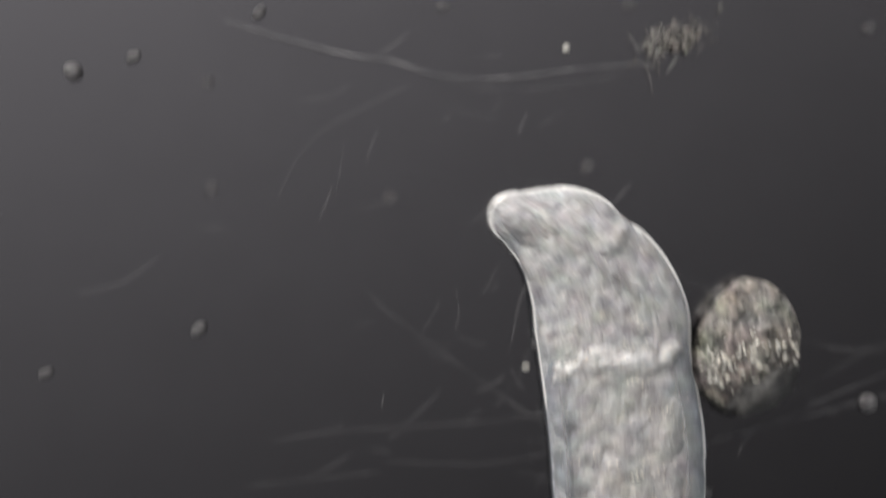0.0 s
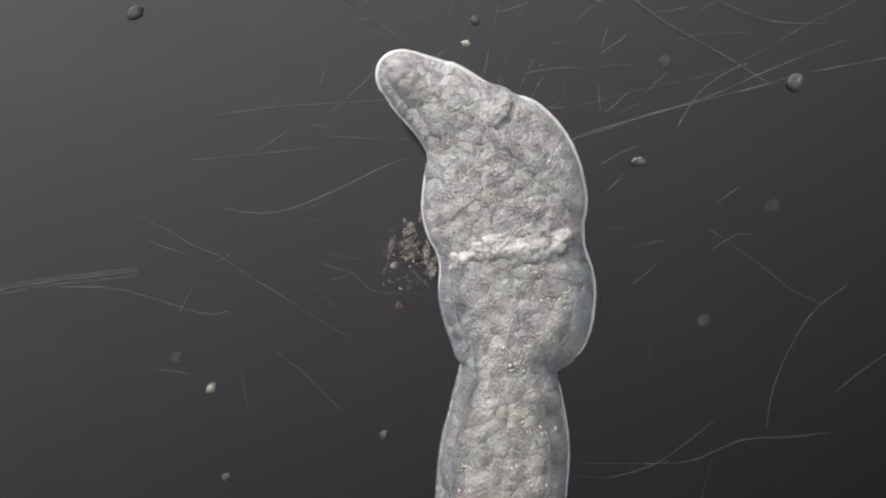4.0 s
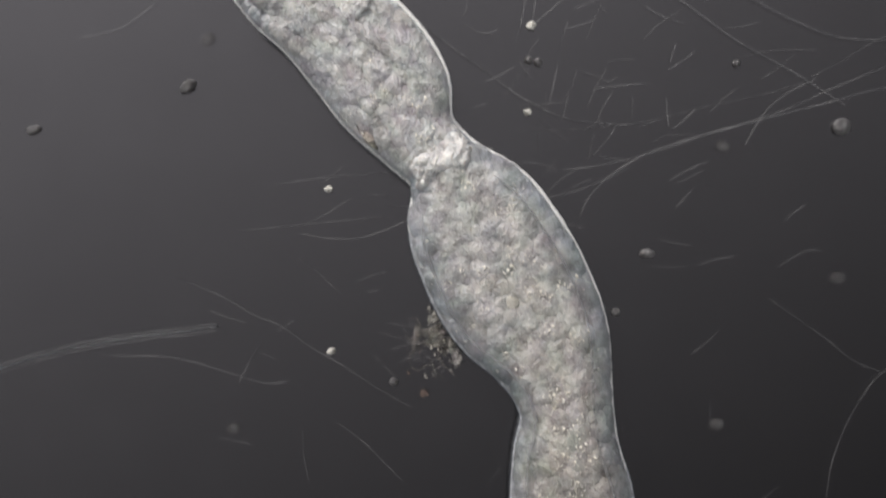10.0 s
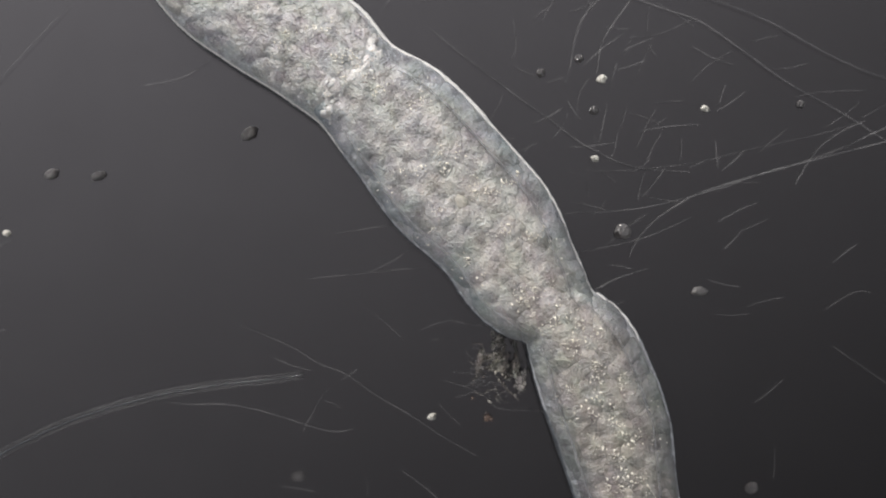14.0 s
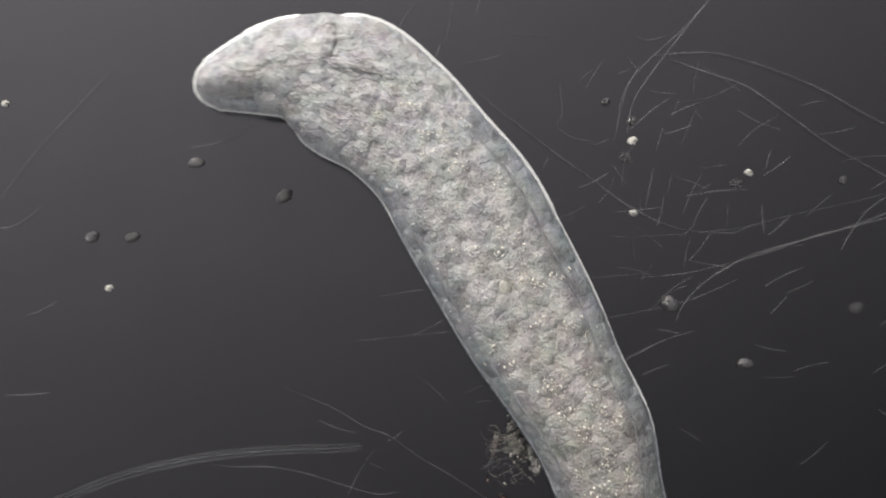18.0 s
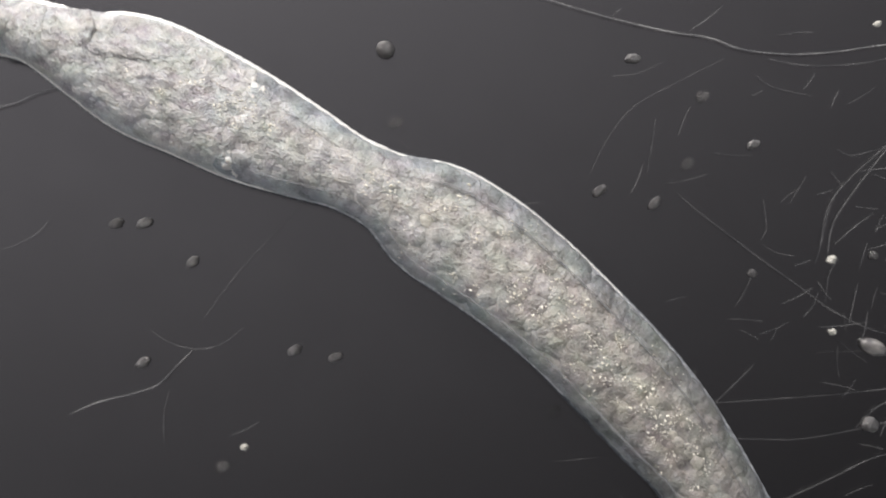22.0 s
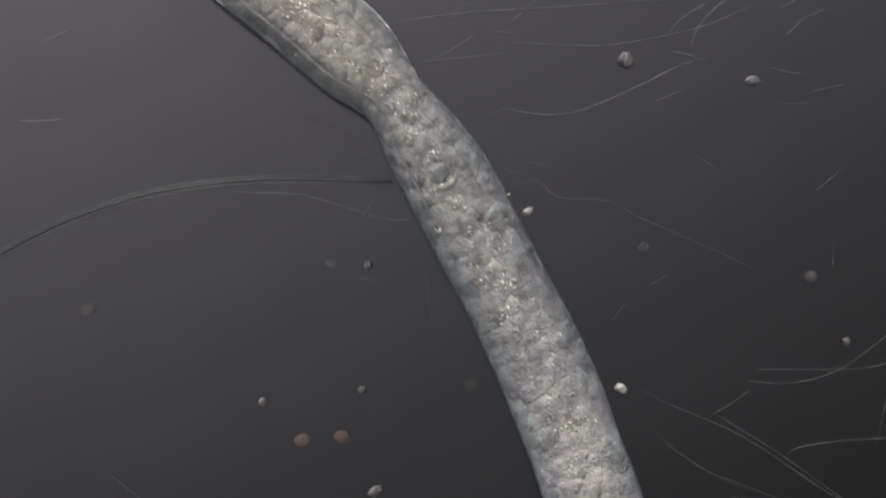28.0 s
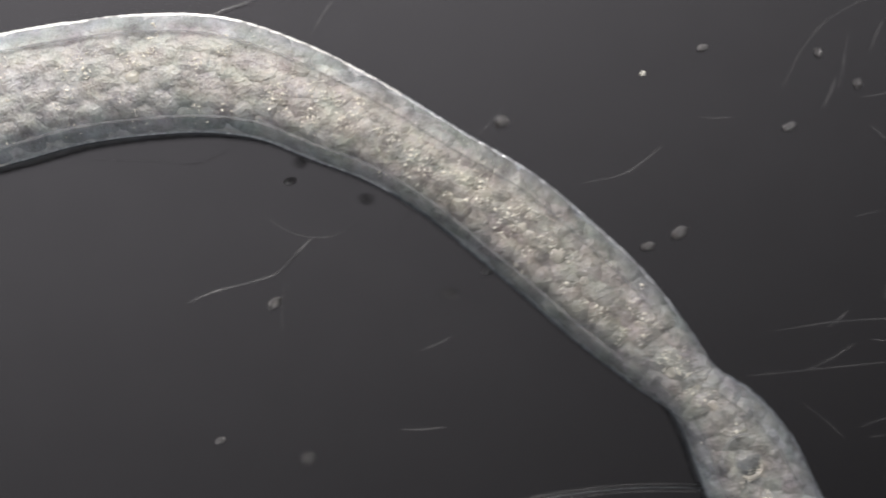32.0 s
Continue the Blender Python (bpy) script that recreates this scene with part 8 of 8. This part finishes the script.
filament("filament", [(-0.267, -0.003), (-0.187, -0.018), (-0.107, -0.029), (-0.038, -0.033), (0.022, -0.023), (0.072, -0.003), (0.112, 0.017), (0.172, 0.042), (0.221, 0.049)], 0.0012, m_filament_faint, 0.012, (-0.481, -0.87), STILL)
filament("filament", [(-0.182, 0.085), (-0.122, 0.056), (-0.063, 0.021), (0.007, -0.009), (0.067, -0.024), (0.117, -0.044), (0.177, -0.084)], 0.0011, m_rod, 0.012, (-0.207, -0.958), STILL)
filament("filament", [(-0.05, -0.024), (-0.02, -0.014), (0.015, 0.011), (0.055, 0.028)], 0.0012, m_filament_faint, 0.012, (-0.1, -0.943), STILL)
filament("filament", [(-0.293, -0.185), (-0.233, -0.125), (-0.163, -0.06), (-0.094, -0.01), (-0.034, 0.017), (0.026, 0.039), (0.086, 0.064), (0.165, 0.081), (0.235, 0.092), (0.305, 0.086)], 0.0012, m_filament_faint, 0.012, (-0.455, -1.067), STILL)
filament("filament", [(-0.201, 0.042), (-0.131, 0.017), (-0.061, -0.006), (0.009, -0.016), (0.088, -0.021), (0.128, -0.005), (0.168, -0.01)], 0.0011, m_rod, 0.012, (-0.577, -1.124), STILL)
filament("filament", [(-0.092, -0.071), (-0.022, -0.019), (0.037, 0.03), (0.077, 0.06)], 0.0011, m_rod, 0.012, (-0.546, -1.192), STILL)
filament("filament", [(-0.098, 0.142), (-0.058, 0.088), (-0.018, 0.033), (0.022, -0.037), (0.061, -0.097), (0.091, -0.129)], 0.0011, m_rod, 0.012, (-0.889, -1.135), STILL)
filament("filament", [(-0.255, 0.138), (-0.205, 0.111), (-0.146, 0.086), (-0.086, 0.06), (-0.026, 0.025), (0.034, -0.016), (0.094, -0.056), (0.144, -0.091), (0.203, -0.121), (0.243, -0.136)], 0.0012, m_filament_faint, 0.012, (0.264, -0.592), STILL)
filament("filament", [(-0.202, 0.128), (-0.162, 0.102), (-0.102, 0.065), (-0.032, 0.015), (0.038, -0.035), (0.097, -0.065), (0.147, -0.089), (0.215, -0.121)], 0.0012, m_filament_faint, 0.012, (0.36, -0.634), STILL)
filament("algal_rod", [(-0.03, -0.019), (0, -0.001), (0.03, 0.021)], 0.0012, m_filament_faint, 0.008, (0.179, -0.483), STILL)
filament("filament", [(-0.182, 0.09), (-0.132, 0.055), (-0.083, 0.025), (-0.013, -0.003), (0.067, -0.033), (0.137, -0.06), (0.206, -0.075)], 0.0011, m_rod, 0.012, (0.221, -0.629), STILL)
filament("filament", [(-0.129, -0.02), (-0.109, -0.01), (-0.049, -0), (0.02, 0.005), (0.1, 0.01), (0.168, 0.015)], 0.0012, m_filament_faint, 0.012, (0.408, -0.551), STILL)
filament("filament", [(-0.133, -0.027), (-0.073, -0.032), (-0.023, -0.025), (0.027, -0.007), (0.066, 0.018), (0.136, 0.073)], 0.0012, m_filament_faint, 0.012, (0.341, -0.417), STILL)
filament("filament", [(-0.017, -0.073), (-0.002, -0.003), (0.018, 0.076)], 0.0011, m_rod, 0.012, (0.449, -0.491), STILL)
filament("algal_rod", [(-0.02, 0.001), (0, 0.001), (0.02, -0.001)], 0.0012, m_filament_faint, 0.008, (0.199, -0.653), STILL)
filament("algal_rod", [(-0.017, -0.006), (0, -0.001), (0.017, 0.006)], 0.0011, m_rod, 0.008, (0.087, -0.695), STILL)
filament("algal_rod", [(-0.02, -0.02), (-0.001, 0.001), (0.02, 0.02)], 0.0011, m_rod, 0.008, (0.149, -0.728), STILL)
filament("algal_rod", [(-0.03, -0.003), (0, -0.002), (0.03, 0.003)], 0.0011, m_rod, 0.008, (0.199, -0.934), STILL)
filament("filament", [(-0.172, -0.116), (-0.122, -0.062), (-0.072, -0.012), (-0.013, 0.028), (0.057, 0.051), (0.127, 0.058), (0.195, 0.053)], 0.0012, m_filament_faint, 0.012, (0.381, -1.095), STILL)
filament("filament", [(-0.01, -0.092), (-0.01, -0.032), (0, 0.027), (0.02, 0.097)], 0.0011, m_rod, 0.012, (0.537, -1.09), STILL)
filament("algal_rod", [(-0.018, -0.051), (-0.003, 0.001), (0.022, 0.05)], 0.0012, m_filament_faint, 0.008, (0.038, -1.212), STILL)
filament("filament", [(0, 0.056), (-0.003, 0), (0, -0.056)], 0.0011, m_rod, 0.012, (-0.036, -1.208), STILL)
filament("algal_rod", [(-0.033, 0.009), (-0.003, -0.006), (0.037, -0.003)], 0.0012, m_filament_faint, 0.008, (-0.346, -1.241), STILL)
filament("algal_rod", [(-0.006, -0.04), (0.002, -0), (0.006, 0.04)], 0.0011, m_rod, 0.008, (-0.563, -0.943), STILL)
filament("algal_rod", [(-0.04, -0.027), (-0.002, 0.002), (0.04, 0.027)], 0.0011, m_rod, 0.008, (-0.23, -1.189), STILL)
filament("filament", [(-0.162, 0.023), (-0.122, 0.018), (-0.063, 0.018), (-0.003, 0.008), (0.057, -0.01), (0.127, -0.03), (0.167, -0.025)], 0.0012, m_filament_faint, 0.012, (-0.55, -0.131), STILL)
filament("algal_rod", [(0.027, 0.041), (0.007, 0.016), (-0.012, -0.019), (-0.022, -0.039)], 0.0012, m_filament_faint, 0.008, (-0.451, -0.123), STILL)
filament("algal_rod", [(-0.032, 0.011), (-0.001, -0.002), (0.032, -0.011)], 0.0012, m_filament_faint, 0.008, (-0.491, -0.043), STILL)
filament("algal_rod", [(-0.015, 0.007), (0, 0.001), (0.015, -0.007)], 0.0011, m_rod, 0.008, (-0.419, -0.114), STILL)
filament("algal_rod", [(-0.004, 0.043), (-0.002, -0.002), (0.006, -0.042)], 0.0012, m_filament_faint, 0.008, (-0.355, -0.289), STILL)
filament("algal_rod", [(-0.03, 0.005), (0, 0.002), (0.03, -0.005)], 0.0012, m_filament_faint, 0.008, (-0.483, -0.263), STILL)
filament("algal_rod", [(-0.04, -0.002), (0, -0.002), (0.04, 0.002)], 0.0012, m_filament_faint, 0.008, (-1.037, 0.016), STILL)
filament("filament", [(-0.214, 0.081), (-0.154, 0.061), (-0.115, 0.031), (-0.035, 0.026), (0.025, -0.004), (0.095, -0.034), (0.174, -0.069), (0.224, -0.093)], 0.0012, m_filament_faint, 0.012, (-0.01, -0.152), STILL)
filament("algal_rod", [(-0.022, -0.007), (0, -0.001), (0.022, 0.007)], 0.0011, m_rod, 0.008, (-0.182, -0.094), STILL)
filament("algal_rod", [(-0.02, 0.002), (0, 0.001), (0.02, -0.002)], 0.0012, m_filament_faint, 0.008, (-0.224, 0.17), STILL)
filament("filament", [(-0.244, -0.023), (-0.145, -0.008), (-0.045, -0.001), (0.055, 0.005), (0.154, 0.012), (0.224, 0.017)], 0.0012, m_filament_faint, 0.012, (-0.17, 0.211), STILL)
filament("filament", [(-0.221, -0.016), (-0.121, -0.021), (-0.042, -0.021), (0.048, -0.006), (0.128, 0.014), (0.208, 0.049)], 0.0012, m_filament_faint, 0.012, (0.007, 0.169), STILL)
filament("algal_rod", [(-0.033, -0.028), (-0.003, 0.002), (0.037, 0.027)], 0.0012, m_filament_faint, 0.008, (0.098, 0.196), STILL)
filament("algal_rod", [(-0.025, -0.01), (-0.001, 0.001), (0.025, 0.01)], 0.0012, m_filament_faint, 0.008, (0.07, 0.058), STILL)
filament("algal_rod", [(-0.03, -0), (0, -0.002), (0.03, 0)], 0.0011, m_rod, 0.008, (0.284, 0.046), STILL)
filament("algal_rod", [(-0.017, 0.011), (0.001, 0.001), (0.017, -0.011)], 0.0012, m_filament_faint, 0.008, (0.132, -0.058), STILL)
filament("algal_rod", [(-0.025, -0.021), (0.001, -0.001), (0.025, 0.021)], 0.0011, m_rod, 0.008, (0.349, -0.09), STILL)
filament("algal_rod", [(-0.017, -0.009), (-0.001, 0.001), (0.017, 0.009)], 0.0011, m_rod, 0.008, (0.052, -0.267), STILL)
filament("algal_rod", [(-0.042, -0.024), (0.001, -0.003), (0.042, 0.024)], 0.0011, m_rod, 0.008, (-0.317, 0.142), STILL)
filament("algal_rod", [(-0.03, -0.01), (-0.001, 0.002), (0.03, 0.01)], 0.0011, m_rod, 0.008, (-0.234, 0.028), STILL)
filament("filament", [(-0.077, 0.054), (-0.037, 0.019), (0.022, -0.021), (0.092, -0.051)], 0.0011, m_rod, 0.012, (0.122, -0.588), STILL)
filament("algal_rod", [(-0.017, -0.027), (-0.002, 0.001), (0.017, 0.027)], 0.0012, m_filament_faint, 0.008, (-1.213, 0.744), STILL)
filament("algal_rod", [(-0.027, -0), (0, -0.002), (0.027, 0)], 0.0011, m_rod, 0.008, (-0.52, 0.565), STILL)
filament("filament", [(-0.08, -0.03), (-0.01, -0.015), (0.03, 0.01), (0.06, 0.035)], 0.0012, m_filament_faint, 0.012, (-0.677, 0.478), STILL)
filament("filament", [(-0.116, -0.012), (-0.016, -0.002), (0.132, 0.013)], 0.0011, m_rod, 0.012, (-0.352, 0.12), STILL)
filament("filament", [(-0.166, -0.01), (-0.047, -0.013), (0.023, -0.018), (0.083, 0.007), (0.108, 0.032)], 0.0012, m_filament_faint, 0.012, (-1.467, 0.5), STILL)
debris_clump([(0.5, -0.003, -0.024), (1, -0.04, -0.029), (1.5, -0.03, -0.027), (2, -0.04, -0.019), (2.5, -0.038, -0.025), (4.5, -0.075, -0.073), (5, -0.061, -0.082), (6, -0.049, -0.058), (7, -0.071, -0.05), (8, -0.093, -0.073), (8.5, -0.086, -0.089), (9, -0.098, -0.07), (9.5, -0.128, -0.079), (10, -0.131, -0.092), (10.5, -0.122, -0.092), (11, -0.127, -0.082), (12, -0.126, -0.069), (13, -0.118, -0.069), (13.5, -0.122, -0.05), (15.5, -0.163, -0.057), (16, -0.159, -0.057), (17, -0.171, -0.084), (17.5, -0.184, -0.091), (18, -0.185, -0.085), (19, -0.18, -0.068), (20, -0.185, -0.054), (22, -0.185, -0.03), (24, -0.175, -0.02), (25, -0.215, -0.075), (28, -0.265, -0.18), (30.5, -0.34, -0.19), (31, -0.362, -0.20), (32, -0.40, -0.23)])
prey([(0, 0.416, 0.361), (0.1, 0.385, 0.355), (0.2, 0.35, 0.355), (0.3, 0.331, 0.362), (0.4, 0.319, 0.365), (0.5, 0.321, 0.371), (0.6, 0.314, 0.372), (0.7, 0.315, 0.376), (0.8, 0.297, 0.384), (0.9, 0.179, 0.273), (1, 0.14, 0.215), (1.5, 0.122, 0.114), (2, 0.121, 0.103), (2.5, 0.118, 0.102), (4.5, 0.087, 0.03), (5, 0.077, 0.06), (6, -0.009, 0.148), (7, -0.075, 0.21), (8, -0.137, 0.252), (8.5, -0.159, 0.275), (9, -0.147, 0.256), (9.5, -0.196, 0.315), (10, -0.223, 0.36), (10.5, -0.258, 0.387), (11, -0.258, 0.373), (12, -0.341, 0.4), (13, -0.475, 0.495), (13.5, -0.529, 0.54), (15.5, -0.497, 0.64), (16, -0.562, 0.738), (17, -0.407, 0.615), (17.5, -0.362, 0.51), (18, -0.426, 0.531), (19, -0.675, 0.567), (20, -0.814, 0.6), (21, -0.963, 0.677), (22, -1.107, 0.743), (23, -1.204, 0.83), (24, -1.137, 0.774), (25, -0.926, 0.62), (28, -1.037, 0.747), (32, -1.964, 0.528)])
bright_clump([(28, -0.061, -1.054), (28.6, -0.066, -1.06), (29, -0.058, -1.057), (29.5, -0.041, -1.022), (30, -0.033, -0.975), (30.6, 0.014, -1.026)])
big_blob([(29, -0.71, -1.046), (29.5, -0.687, -1.013), (30, -0.664, -1.026)])
seed_shell("lens_shell", .028, .011, [(0, 2.097, -2.026), (27, 1.062, -1.408), (28.5, -0.18, -1.037), (29, -0.211, -1.007), (29.3, -0.213, -1.006), (29.5, -0.212, -1.015), (30, -0.411, -1.056), (30.5, -0.532, -1.069)], 4)
seed_shell("lens_shell", .038, .014, [(0, -3.388, -1.527), (28, -2.009, -0.45), (29.1, -1.08, -0.46), (29.2, -0.99, -0.51), (29.3, -0.74, -0.70), (29.4, -0.52, -0.84), (29.5, -0.309, -0.938), (29.6, -0.09, -1.04), (29.7, 0.05, -1.20), (29.8, 0.16, -1.34), (30.2, 0.5, -2.0)], -25)
seed_shell("lens_shell", .024, .014, [(0, 5.587, 0.567), (20, 3.277, 0.194), (21.5, 0.467, 0.269), (22, 0.096, 0.31), (22.5, -0.086, 0.323), (23, -0.281, 0.394), (23.5, -0.421, 0.6), (24, -0.382, 0.786), (26, -0.17, 1.866)], -25)
fluff([(0, 0.283, 0.889)])
bark_chip([(29.5, -0.074, -1.244)])


# ---- how it all moves ----
def motions():
    for ob, s, u, inset, z, edge in PIECES:
        rows = []
        for line in LINES:
            x, y, zz, a = piece_pose(line, s, u, inset, z, edge)
            if ob in FOLDS:
                # the fold behind the throat flattens as the worm stretches
                zz -= 0.008 * min(max((line[0] - 9) / 7, 0), 1)
            rows.append((line[0], pose(x, y, zz, 0, 0, math.degrees(a))))
        walk(ob, rows)
    for ob, rows, z, turn in DRIFT:
        size = ob.scale.copy()
        rows = [(0.0, *rows[0][1:])] * (rows[0][0] > 0) + rows + [(32.0, *rows[-1][1:])] * (rows[-1][0] < 32)
        walk(ob, [(t, pose(x, y, z, 0, 0, turn)) for t, x, y in rows])
        ob.scale = size
    for ob, rows in SWALLOWED:
        rows = [(t, pose(x, y, 0.062, 0, 0, 12)) for t, x, y in rows]
        for line in LINES:
            if line[0] >= 1.0:
                x, y, z, a = piece_pose(line, 0.34, 0, 0, 0.062, False)
                roll = 40 * min(max((line[0] - 1.5) / 3, 0), 1)
                rows.append((line[0], pose(x, y, 0.062 - 0.00045 * roll, 0, 0, math.degrees(a) + 90) @ pose(0, 0, 0, 0, roll, 0)))
        walk(ob, rows)
    for ob, rows in SWING:
        rows = [(0.0, *rows[0][1:])] + rows + [(32.0, *rows[-1][1:])]
        walk(ob, [(t, pose(x, y, 0.01, 0, 0, a)) for t, x, y, a in rows])


motions()
